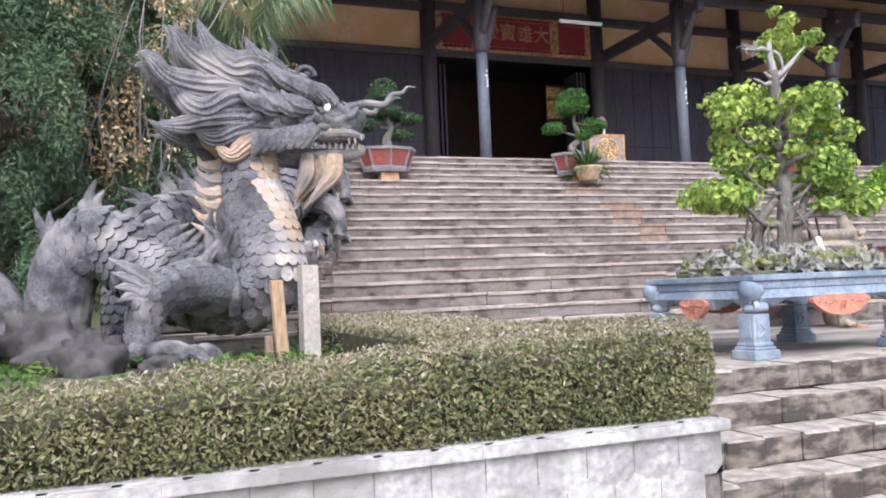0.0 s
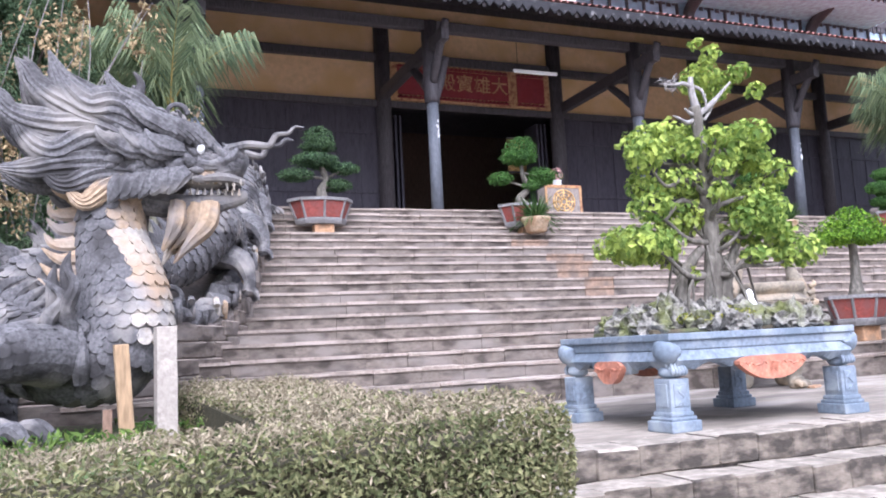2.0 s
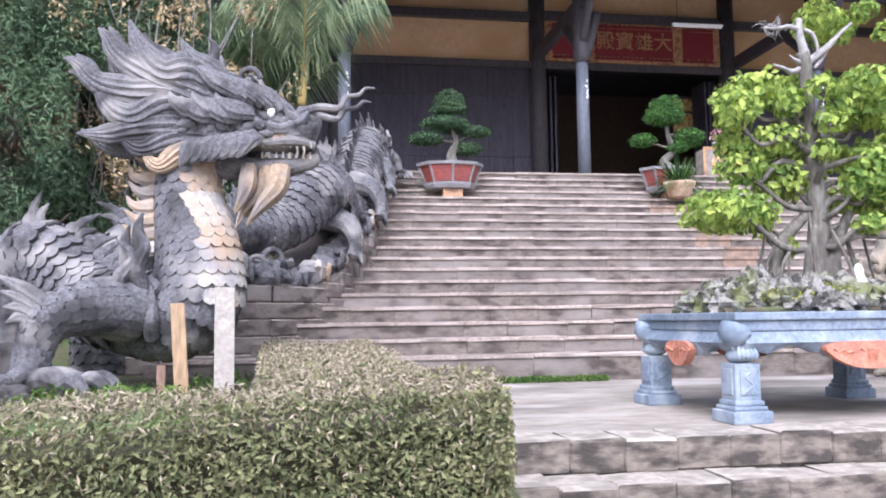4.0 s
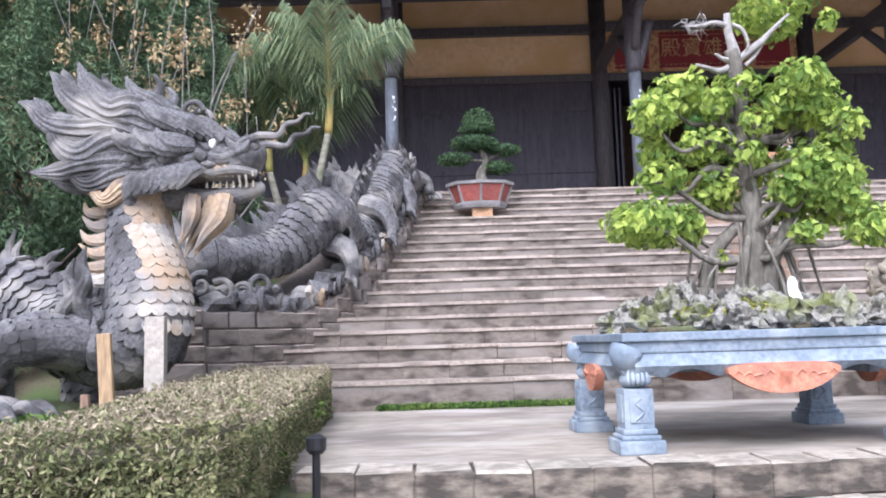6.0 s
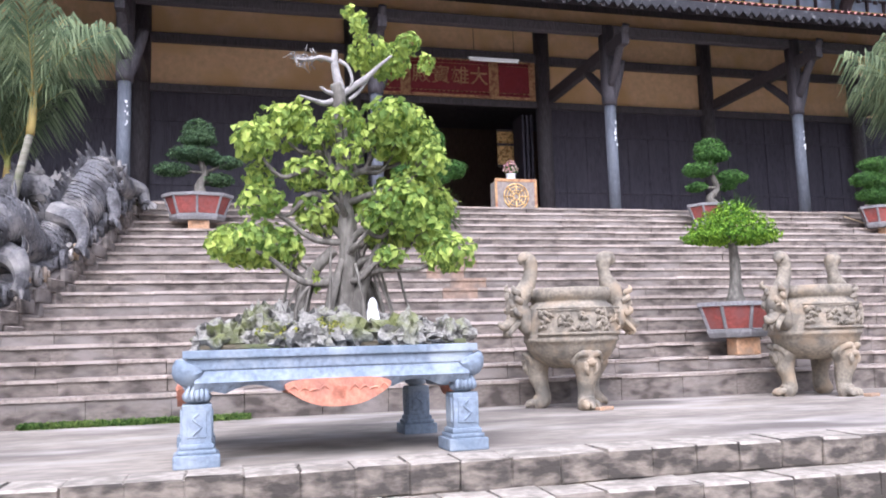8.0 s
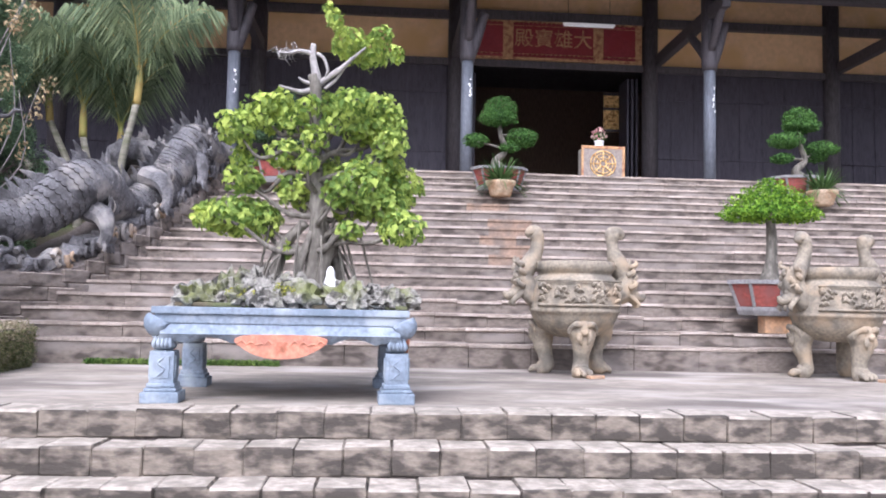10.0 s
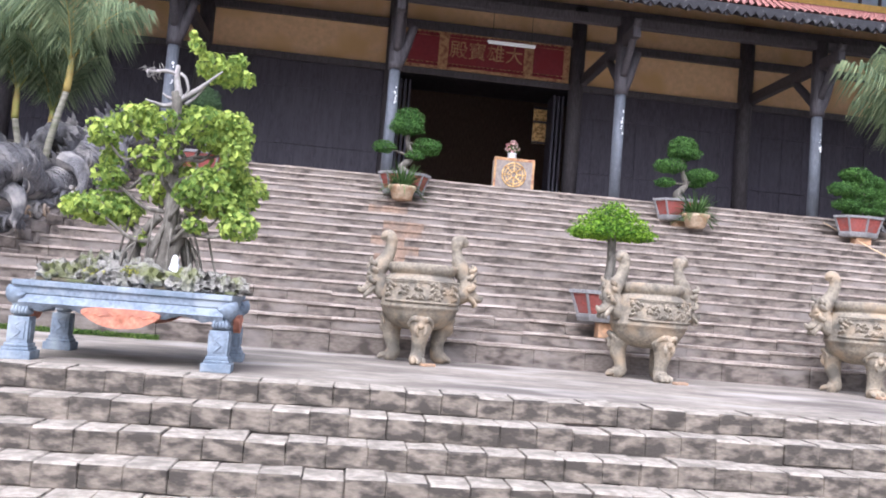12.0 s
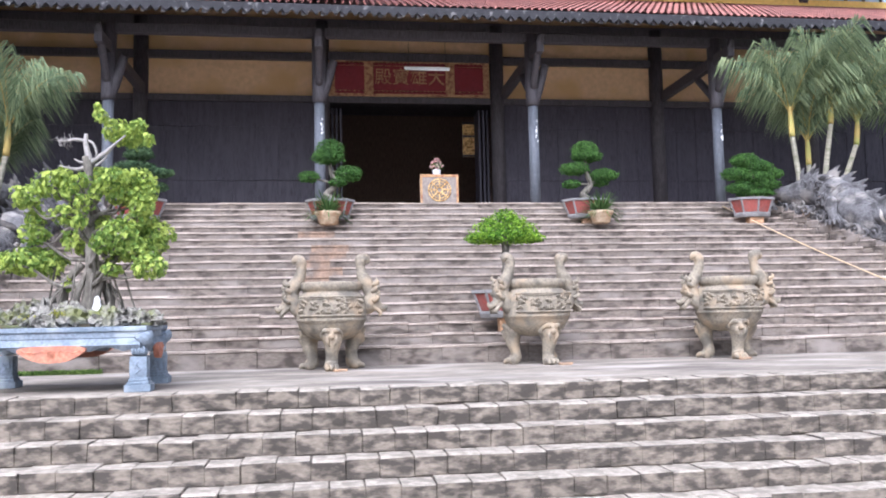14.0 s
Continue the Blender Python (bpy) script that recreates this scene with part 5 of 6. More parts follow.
def front_dragon():
    bm = bmesh.new()
    near = Vector((0.25, -1, 0))
    neck = [(3.25, 6.78, 0.60, 0.27), (3.55, 6.64, 0.58, 0.31), (3.77, 6.58, 0.68, 0.325), (3.79, 6.58, 0.95, 0.305), (3.75, 6.6, 1.2, 0.275), (3.70, 6.62, 1.45, 0.232), (3.70, 6.63, 1.65, 0.22), (3.76, 6.63, 1.85, 0.2)]
    tube(neck, 24, 6, bm, 0.04)

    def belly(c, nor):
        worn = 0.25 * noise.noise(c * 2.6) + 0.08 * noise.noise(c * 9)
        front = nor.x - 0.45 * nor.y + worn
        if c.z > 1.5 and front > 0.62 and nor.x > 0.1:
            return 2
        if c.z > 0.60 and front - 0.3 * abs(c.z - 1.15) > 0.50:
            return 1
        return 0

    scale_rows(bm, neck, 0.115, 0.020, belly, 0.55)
    body = [(3.5, 6.64, 0.60, 0.30), (3.15, 6.75, 0.64, 0.28), (2.9, 6.9, 0.78, 0.265), (2.68, 7.0, 0.98, 0.265), (2.5, 7.05, 1.05, 0.27), (2.31, 7.1, 0.85, 0.26), (2.22, 7.15, 0.4, 0.25), (2.22, 7.2, -0.1, 0.24)]
    tube(body, 20, 6, bm, 0.06)
    scale_rows(bm, body[:6], 0.122, 0.024)
    spines(bm, body[:6], 0.16, 0.32, 0.35, 1)
    loop = [(2.75, 8.0, 0.0, 0.23), (2.80, 8.05, 0.8, 0.25), (3.05, 8.15, 1.28, 0.25), (3.4, 8.35, 1.38, 0.25), (3.75, 8.5, 1.43, 0.24)]
    tube(loop, 18, 6, bm, 0.06)
    scale_rows(bm, loop, 0.12, 0.016)
    spines(bm, loop[1:], 0.16, 0.34, 0.25, 2)
    tail = [(1.9, 7.9, -0.1, 0.28), (1.6, 7.9, 0.55, 0.30), (1.2, 8.0, 0.75, 0.28), (0.7, 8.2, 0.4, 0.24), (0.5, 8.4, -0.1, 0.2)]
    tube(tail, 16, 5, bm, 0.1)
    # foreleg, paw and claws
    leg = [(3.35, 6.40, 0.64, 0.24), (3.12, 6.15, 0.64, 0.18), (2.93, 6.02, 0.56, 0.145), (2.85, 5.98, 0.34, 0.11), (2.86, 5.95, 0.16, 0.11)]
    tube(leg, 16, 5, bm, 0.08)
    scale_rows(bm, leg, 0.085, 0.012)
    for dx, dy in ((0.52, 0.04), (0.50, -0.12), (0.40, -0.26), (-0.14, -0.18)):
        tube([(2.86, 5.95, 0.16, 0.10), (2.86 + dx * 0.4, 5.95 + dy * 0.6, 0.20, 0.07), (2.86 + dx * 0.62, 5.95 + dy * 0.8, 0.15, 0.055), (2.86 + dx * 0.8, 5.95 + dy, 0.19, 0.055), (2.86 + dx, 5.95 + dy * 1.1, 0.10, 0.035), (2.86 + dx * 1.1, 5.95 + dy * 1.15, 0.06, 0.012)], 10, 5, bm, 0.25)
    for k in range(4):
        plume(bm, [(2.93, 5.95, 0.48 + 0.06 * k, 0.10), (2.80, 5.93, 0.58 + 0.06 * k, 0.09), (2.70 - 0.02 * k, 5.93, 0.55 + 0.10 * k, 0.012)], near, 0.6, grooves=3, sides=16)
    # flame tufts up the shoulder
    for k in range(8):
        x, z, h = 3.32 + 0.028 * k, 0.42 + 0.085 * ((k * 5) % 7), 0.30 + 0.07 * (k % 3)
        lean = 0.07 * math.sin(k * 1.9) - 0.05
        y = 6.31 - 0.05 * (k % 3)
        plume(bm, [(x, y + 0.05, z, 0.085), (x + lean * 0.6, y - 0.02, z + h * 0.35, 0.10), (x - lean * 0.4, y - 0.02, z + h * 0.7, 0.065), (x + lean, y, z + h, 0.010)], near, 0.5, grooves=3, sides=16)
    # fin down the nape
    for k in range(6):
        z = 1.08 + 0.105 * k
        plume(bm, [(3.62, 6.60, z + 0.06, 0.12), (3.47, 6.58, z + 0.0, 0.10), (3.36 - 0.03 * (k % 2), 6.57, z - 0.005, 0.065), (3.23 + 0.012 * k, 6.57, z + 0.07, 0.010)], near, 0.5, 2 if k % 3 else 1, grooves=3, sides=18)
    # head: skull, snout, nostrils and jaw
    tube([(3.55, 6.62, 1.98, 0.20), (3.8, 6.62, 2.03, 0.26), (4.05, 6.61, 2.04, 0.245), (4.22, 6.6, 2.00, 0.19), (4.36, 6.6, 1.95, 0.155), (4.5, 6.6, 1.97, 0.145), (4.60, 6.6, 1.97, 0.12), (4.65, 6.6, 1.95, 0.06)], 20, 6, bm, 0.25)
    tube([(3.85, 6.62, 1.74, 0.14), (4.05, 6.6, 1.69, 0.10), (4.25, 6.6, 1.68, 0.085), (4.45, 6.6, 1.71, 0.075), (4.6, 6.6, 1.75, 0.055), (4.65, 6.6, 1.79, 0.02)], 14, 5, bm, 0.25)
    for s in (-1, 1):
        blob(bm, 4.55, 6.6 + s * 0.075, 2.07, 0.09, 0.065, 0.075, 2, 0.3, 3, 2.0)
        tube([(4.30, 6.6 + s * 0.13, 1.86, 0.035), (4.48, 6.6 + s * 0.14, 1.87, 0.035), (4.62, 6.6 + s * 0.09, 1.85, 0.03)], 8, 4, bm, 0.3)
        for k in range(8):
            x = 4.24 + 0.05 * k
            long = 0.08 if k in (5, 6) else 0.035
            first = len(bm.faces)
            tube([(x, 6.6 + s * 0.125, 1.86, 0.016), (x + 0.01, 6.6 + s * 0.125, 1.855 - long, 0.005)], 6, 1, bm)
            tube([(x, 6.6 + s * 0.075, 1.75, 0.013), (x, 6.6 + s * 0.08, 1.80, 0.005)], 6, 1, bm)
            bm.faces.ensure_lookup_table()
            for f in bm.faces[first:]:
                f.material_index = 1
        first = len(bm.faces)
        blob(bm, 4.31, 6.6 + s * 0.175, 2.07, 0.030, 0.035, 0.040, 2, 0.2)
        bm.faces.ensure_lookup_table()
        for f in bm.faces[first:]:
            f.material_index = 3
        side = Vector((0.25, s, 0.1))
        # brow flames, crest curls and bridge
        for k in range(6):
            plume(bm, [(4.38 - 0.06 * k, 6.6 + s * (0.15 + 0.02 * k), 2.11 + 0.015 * k, 0.11), (4.28 - 0.07 * k, 6.6 + s * (0.19 + 0.02 * k), 2.20 + 0.012 * k, 0.11), (4.18 - 0.07 * k, 6.6 + s * (0.19 + 0.015 * k), 2.25 + 0.02 * k, 0.07), (4.14 - 0.08 * k, 6.6 + s * 0.18, 2.32 + 0.018 * k, 0.012)], side, 0.6, grooves=3, sides=18)
        curl(bm, 4.14, 6.6 + s * 0.12, 2.34, 0.085, "y", 1)
        curl(bm, 4.02, 6.6 + s * 0.18, 2.28, 0.075, "y", -1, 0, 2.0)
        plume(bm, [(4.28, 6.6 + s * 0.16, 1.98, 0.10), (4.40, 6.6 + s * 0.15, 1.97, 0.09), (4.52, 6.6 + s * 0.15, 2.02, 0.07), (4.58, 6.6 + s * 0.14, 2.10, 0.02)], side, 0.6, grooves=2, sides=16)
        # cheek leaves and jaw frill
        for k in range(7):
            x, z = 4.20 - 0.065 * k, 1.90 - 0.012 * k
            plume(bm, [(x, 6.6 + s * 0.19, z, 0.12), (x - 0.06, 6.6 + s * 0.26, z - 0.06, 0.13), (x - 0.10, 6.6 + s * 0.27, z - 0.14, 0.08), (x - 0.13, 6.6 + s * 0.26, z - 0.19 + 0.02 * (k % 3), 0.012)], side, 0.45, 0, grooves=3, sides=18)
        for k in range(5):
            x, z = 4.06 - 0.08 * k, 2.08 - 0.03 * (k % 2)
            plume(bm, [(x + 0.12, 6.6 + s * 0.21, z - 0.02, 0.10), (x, 6.6 + s * 0.29, z - 0.02, 0.13), (x - 0.10, 6.6 + s * 0.30, z + 0.03, 0.08), (x - 0.14, 6.6 + s * 0.28, z + 0.10, 0.012)], side, 0.45, grooves=3, sides=18)
        # horns
        tube([(4.0, 6.62 + s * 0.10, 2.18, 0.085), (3.95, 6.62 + s * 0.13, 2.34, 0.07), (3.88, 6.62 + s * 0.15, 2.45, 0.052), (3.90, 6.62 + s * 0.16, 2.55, 0.036), (3.85, 6.62 + s * 0.16, 2.63, 0.010)], 10, 5, bm, 0.35)
        # whiskers
        tube([(4.52, 6.6 + s * 0.10, 2.10, 0.035), (4.66, 6.6 + s * 0.14, 2.13, 0.030), (4.80, 6.6 + s * 0.17, 2.12, 0.026), (4.86, 6.6 + s * 0.18, 2.20, 0.023), (4.95, 6.6 + s * 0.19, 2.22, 0.017), (5.0, 6.6 + s * 0.19, 2.27, 0.013), (5.07, 6.6 + s * 0.2, 2.27, 0.006)], 8, 5, bm, 0.15)
    # carved curls and ridges over the face
    rng = np.random.default_rng(77)
    for k in range(170):
        s = 1 if k % 2 else -1
        x = 3.70 + 0.90 * rng.random()
        rad = float(np.interp(x, (3.7, 4.05, 4.22, 4.36, 4.5, 4.62), (0.25, 0.245, 0.19, 0.158, 0.148, 0.11)))
        a = rng.random() * 2.4 - 0.8
        y, z = 6.61 + s * rad * math.cos(a), float(np.interp(x, (3.7, 4.05, 4.36, 4.6), (2.01, 2.04, 1.95, 1.97))) + rad * math.sin(a)
        w, back, rise = 0.035 + 0.04 * rng.random(), 0.07 + 0.09 * rng.random(), 0.03 * rng.normal() + 0.02
        plume(bm, [(x, y, z, w), (x - back * 0.5, y + s * 0.022, z + rise, w * 1.1), (x - back, y + s * 0.03, z + rise * 2.2, 0.008)], (0.2, s, 0.2), 0.7, 2 if z < 1.86 and rng.random() < 0.5 else 0, grooves=2, sides=10, n=3)
    # beard under the jaw
    for k in range(11):
        dx, dy = 0.14 * math.sin(k * 2.2), 0.10 * math.cos(k * 1.7)
        drop = 0.30 + 0.13 * ((k * 0.618) % 1)
        plume(bm, [(4.28 + dx, 6.58 + dy, 1.69, 0.10), (4.26 + dx * 0.9, 6.56 + dy * 1.1, 1.68 - drop * 0.4, 0.115), (4.18 + dx * 0.6, 6.57 + dy * 0.9, 1.68 - drop * 0.75, 0.075), (4.10 + dx * 0.45, 6.58 + dy * 0.6, 1.66 - drop, 0.012)], near, 0.7, 2 if k % 4 else 1, grooves=3, sides=18)
    # mane: flowing plumes on both sides and along the middle
    blob(bm, 3.62, 6.63, 2.06, 0.34, 0.24, 0.27, 3, 0.2, 3.0, 2.0)
    manes = [
        [(4.0, 2.24, 0.15), (3.86, 2.36, 0.17), (3.74, 2.47, 0.11), (3.66, 2.58, 0.012)],
        [(3.97, 2.20, 0.17), (3.74, 2.31, 0.23), (3.55, 2.38, 0.22), (3.40, 2.50, 0.15), (3.30, 2.66, 0.014)],
        [(3.92, 2.15, 0.18), (3.65, 2.27, 0.21), (3.42, 2.34, 0.20), (3.22, 2.46, 0.13), (3.16, 2.58, 0.08), (3.09, 2.67, 0.012)],
        [(3.88, 2.08, 0.18), (3.58, 2.18, 0.22), (3.32, 2.20, 0.20), (3.08, 2.28, 0.13), (2.96, 2.38, 0.08), (2.86, 2.40, 0.012)],
        [(3.88, 2.01, 0.18), (3.58, 2.08, 0.21), (3.34, 2.05, 0.19), (3.17, 2.11, 0.12), (3.06, 2.24, 0.012)],
        [(3.88, 1.94, 0.18), (3.58, 1.97, 0.20), (3.34, 1.90, 0.17), (3.14, 1.87, 0.11), (2.96, 1.90, 0.012)],
        [(3.88, 1.88, 0.17), (3.62, 1.86, 0.18), (3.42, 1.80, 0.13), (3.30, 1.84, 0.07), (3.24, 1.93, 0.012)],
        [(3.92, 1.82, 0.15), (3.70, 1.76, 0.15), (3.52, 1.70, 0.10), (3.38, 1.75, 0.012)]]
    for layer, (dy, grow) in enumerate(((-0.25, 1.0), (-0.13, 0.95), (0.0, 1.03), (0.13, 0.95), (0.25, 1.0))):
        for k, line in enumerate(manes):
            if k == 0 and layer not in (0, 4):
                continue
            wave = 0.045 * math.sin(k * 2.1 + layer * 1.9) + 0.02
            pts = []
            for j, (x, z, w) in enumerate(line):
                u = j / (len(line) - 1)
                pts.append((4.0 - (4.0 - x) * (1 + (grow - 1) * u), 6.63 + dy * (0.75 + 0.55 * u - 0.35 * u * u), z + wave * math.sin(u * 8.0) + 0.025 * (layer % 2) * u, w * 1.08))
            plume(bm, pts, Vector((0.05, -1 if dy <= 0 else 1, 0)), 0.62, 2 if k == 7 or (k == 6 and layer == 1) else 0, grooves=6, sides=40, n=7)
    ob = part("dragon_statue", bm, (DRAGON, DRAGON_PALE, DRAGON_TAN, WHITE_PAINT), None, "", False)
    tagged(ob, "large grey weathered plaster dragon statue with flowing mane", "dragon statue")
    return ob


def climbing_dragon(name, label, mirror):
    bm = bmesh.new()
    body = [(3.7, 8.45, 1.42, 0.23), (4.0, 8.75, 1.44, 0.22), (4.32, 9.0, 1.55, 0.25), (4.58, 9.25, 1.86, 0.31), (4.74, 9.55, 1.98, 0.32), (4.84, 9.95, 1.80, 0.29), (4.92, 10.4, 1.80, 0.28), (5.07, 11.0, 2.15, 0.31), (5.2, 11.5, 2.62, 0.34), (5.33, 11.95, 2.96, 0.34), (5.48, 12.35, 2.98, 0.26), (5.62, 12.65, 2.97, 0.17)]
    tube(body, 20, 6, bm, 0.08)
    scale_rows(bm, body[:11], 0.105, 0.013)
    spines(bm, body[:11], 0.21, 0.34, 0.15, 5)
    # coil behind the bend
    coil = [(3.8, 12.7, 2.2, 0.2), (4.05, 12.6, 2.88, 0.2), (4.4, 12.5, 2.95, 0.2), (4.8, 12.5, 2.78, 0.22), (5.2, 12.3, 2.7, 0.2)]
    tube(coil, 16, 6, bm, 0.1)
    scale_rows(bm, coil, 0.13, 0.018)
    spines(bm, coil[1:], 0.18, 0.30, 0.1, 7)
    # scrolled clouds along the top of the wall
    rng = np.random.default_rng(15)
    for k in range(30):
        y = 8.15 + 4.6 * k / 29
        x = left_edge(y) - 0.10
        z = max(0.98, flight(y) + 0.30)
        tan = 1 if noise.noise((k * 0.9, 3.1, 0)) > 0.12 else 0
        blob(bm, x - 0.10, y, z - 0.03, 0.17, 0.17, 0.13, 2, 0.5, 4, k * 1.1)
        curl(bm, x + 0.03 + 0.04 * rng.random(), y, z + 0.03 * rng.normal(), 0.10 + 0.04 * rng.random(), "x", 1 if k % 2 else -1, tan * (1 + k % 2), 3.0 * rng.random())
    # long scrolled cloud at the foot
    for k in range(5):
        x, y = 3.55 + 0.17 * k, 8.12 + 0.10 * k
        curl(bm, x, y - 0.06, 1.10 + 0.04 * math.sin(k * 2), 0.13, "y", 1 if k % 2 else -1, 0, k * 1.1)
        blob(bm, x, y + 0.08, 1.06, 0.16, 0.14, 0.10, 2, 0.4, 4, k * 2.1)
    # legs gripping the wall
    for y in (9.35, 10.55, 11.6):
        x, z = left_edge(y), flight(y) + 0.2
        tube([(x - 0.28, y + 0.05, z + 0.55, 0.17), (x - 0.02, y - 0.08, z + 0.42, 0.12), (x + 0.06, y - 0.16, z + 0.20, 0.075), (x + 0.03, y - 0.22, z + 0.06, 0.06)], 10, 4, bm, 0.25)
        for j in range(4):
            tube([(x + 0.03, y - 0.2, z + 0.07, 0.045), (x + 0.09, y - 0.32 + 0.08 * j, z + 0.07, 0.035), (x + 0.12, y - 0.38 + 0.11 * j, z - 0.02, 0.010)], 7, 3, bm, 0.2)
        for j in range(5):
            plume(bm, [(x - 0.06, y - 0.05 + 0.05 * j, z + 0.40, 0.10), (x + 0.04, y - 0.02 + 0.06 * j, z + 0.55, 0.09), (x + 0.0, y + 0.03 + 0.07 * j, z + 0.70 + 0.05 * (j % 2), 0.012)], (1, 0, 0), 0.5, 1 if j == 2 else 0, grooves=3, sides=16)
    # scrolls and frills about the upper bend
    for k in range(10):
        a = k * 0.63
        curl(bm, 5.33 + 0.30 + 0.02 * (k % 3), 11.95 + 0.26 * math.cos(a), 2.86 + 0.28 * math.sin(a), 0.10, "x", 1 if k % 2 else -1, 0, a)
        plume(bm, [(5.45, 11.9 + 0.2 * math.cos(a), 2.9 + 0.2 * math.sin(a), 0.12), (5.55, 11.9 + 0.33 * math.cos(a + 0.2), 2.9 + 0.33 * math.sin(a + 0.2), 0.11), (5.52, 11.9 + 0.45 * math.cos(a + 0.5), 2.9 + 0.45 * math.sin(a + 0.5), 0.012)], (1, -0.4, 0), 0.5, grooves=3, sides=16)
    # foreleg and claw on the stair head
    tube([(5.52, 12.5, 2.98, 0.20), (5.68, 12.72, 3.02, 0.15), (5.82, 12.82, 2.98, 0.11), (5.88, 12.80, 2.80, 0.075)], 12, 5, bm, 0.15)
    for j in range(4):
        tube([(5.88, 12.80, 2.82, 0.06), (5.93, 12.70 - 0.03 * j, 2.78, 0.045), (5.88 + 0.05 * j, 12.60 - 0.03 * j, 2.71, 0.04), (5.90 + 0.05 * j, 12.53 - 0.03 * j, 2.66, 0.012)], 8, 4, bm, 0.2)
    if mirror:
        for v in bm.verts:
            v.co.x = right_edge(v.co.y) + left_edge(v.co.y) - v.co.x
        bmesh.ops.reverse_faces(bm, faces=bm.faces[:])
    ob = part(name, bm, (DRAGON, DRAGON_PALE, DRAGON_TAN), None, "", False)
    return tagged(ob, label, "dragon statue", "stair dragons")


front_dragon()
climbing_dragon("dragon_body_statue", "grey scaled dragon body climbing the flank wall of the steps", False)
climbing_dragon("dragon_body_statue", "grey scaled dragon body on the far flank wall of the steps", True)


# ---- hedge ----
def hedge():
    root = thing("hedge", "clipped low L-shaped hedge, green sides and dry straw-coloured top", "hedge", 0, 0, 0)
    rng = np.random.default_rng(61)
    # added solid fill; its near-black colour stands for shade between the leaves
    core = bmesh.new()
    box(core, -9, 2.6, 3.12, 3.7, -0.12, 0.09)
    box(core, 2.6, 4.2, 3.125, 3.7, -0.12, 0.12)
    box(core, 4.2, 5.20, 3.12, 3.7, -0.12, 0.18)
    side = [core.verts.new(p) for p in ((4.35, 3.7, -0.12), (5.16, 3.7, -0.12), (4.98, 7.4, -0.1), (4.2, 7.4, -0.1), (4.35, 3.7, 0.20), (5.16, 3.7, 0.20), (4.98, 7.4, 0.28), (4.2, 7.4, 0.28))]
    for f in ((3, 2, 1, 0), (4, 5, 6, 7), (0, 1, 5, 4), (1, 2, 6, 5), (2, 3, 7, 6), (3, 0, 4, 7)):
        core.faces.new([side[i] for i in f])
    part("core", core, material("hedge_inner_shade", (0.05, 0.045, 0.025), 1.0, bump=1.0, bump_scale=30, grain=20), root)

    def lump(x, y, z):
        return 0.06 * noise.noise((x * 1.8, y * 1.8, z * 1.8)) + 0.03 * noise.noise((x * 7, y * 7, z * 7))

    green, gn, dry, dn = [], [], [], []
    n_front = 24000
    x = 5.27 - 6.0 * rng.random(n_front) ** 1.25
    h = rng.random(n_front)
    for i in range(n_front):
        z = -0.12 + (0.43 - 0.034 * (5.27 - x[i])) * h[i]
        y = 3.10 - 0.05 * math.sin(h[i] * 3.1) - lump(x[i], 3.1, z) - 0.04 * rng.random()
        (green if rng.random() > 0.12 + 0.2 * (h[i] > 0.8) else dry).append((x[i], y, z))
    n_top = 15000
    x = 5.27 - 6.4 * rng.random(n_top) ** 1.2
    for i in range(n_top):
        y = 3.06 + 0.70 * rng.random()
        z = 0.275 - 0.034 * (5.27 - x[i]) + lump(x[i], y, 0.3) + 0.05 * rng.random() ** 2
        (dry if rng.random() < 0.76 + 0.25 * noise.noise((x[i], y * 2, 0)) else green).append((x[i], y, z))
    for i in range(2600):
        y = 3.06 + 0.70 * rng.random()
        z = -0.12 + 0.38 * rng.random()
        (green if rng.random() > 0.2 else dry).append((5.25 + lump(5, y, z) + 0.03 * rng.random(), y, z))
    for i in range(19000):
        u = rng.random() ** 1.2
        y = 3.7 + 3.7 * u
        z = -0.12 + (0.34 + 0.1 * u) * rng.random()
        (green if rng.random() > 0.18 + 0.3 * (z > 0.2) else dry).append((5.22 - 0.20 * u + lump(5, y, z) + 0.03 * rng.random(), y, z))
    for i in range(15000):
        u = rng.random()
        y = 3.7 + 3.75 * u
        xx = 5.24 - 0.20 * u - 0.85 * rng.random()
        z = 0.235 + 0.09 * u + lump(xx, y, 0) + 0.06 * rng.random() ** 2
        (dry if rng.random() < 0.88 else green).append((xx, y, z))
    for i in range(7000):
        u = rng.random()
        (dry if rng.random() < 0.5 else green).append((4.46 - 0.26 * u - 0.05 * rng.random(), 3.9 + 3.5 * u, -0.1 + 0.40 * rng.random()))
    for i in range(5000):
        (dry if rng.random() < 0.4 else green).append((5.27 - 5.0 * rng.random(), 3.70 + 0.06 * rng.random(), -0.1 + 0.3 * rng.random()))
    for i in range(2500):
        (dry if rng.random() < 0.5 else green).append((4.2 + 0.85 * rng.random(), 7.42 + 0.03 * rng.random(), -0.1 + 0.42 * rng.random()))
    for nm, pts, mat, size in (("leaves", green, LEAF_HEDGE, 0.027), ("dry_growth", dry, LEAF_HEDGE_DRY, 0.030)):
        p = np.array(pts)
        me = leaves_mesh(nm, p, size * (0.6 + 0.8 * rng.random(len(p))), mat, rng, None, 0.8, 0.5 if nm == "leaves" else 0.28)
        ob = new(nm, me)
        ob.parent = root
        tagged(ob, "small dull green leaves" if nm == "leaves" else "dry straw-coloured clipped twigs")


hedge()


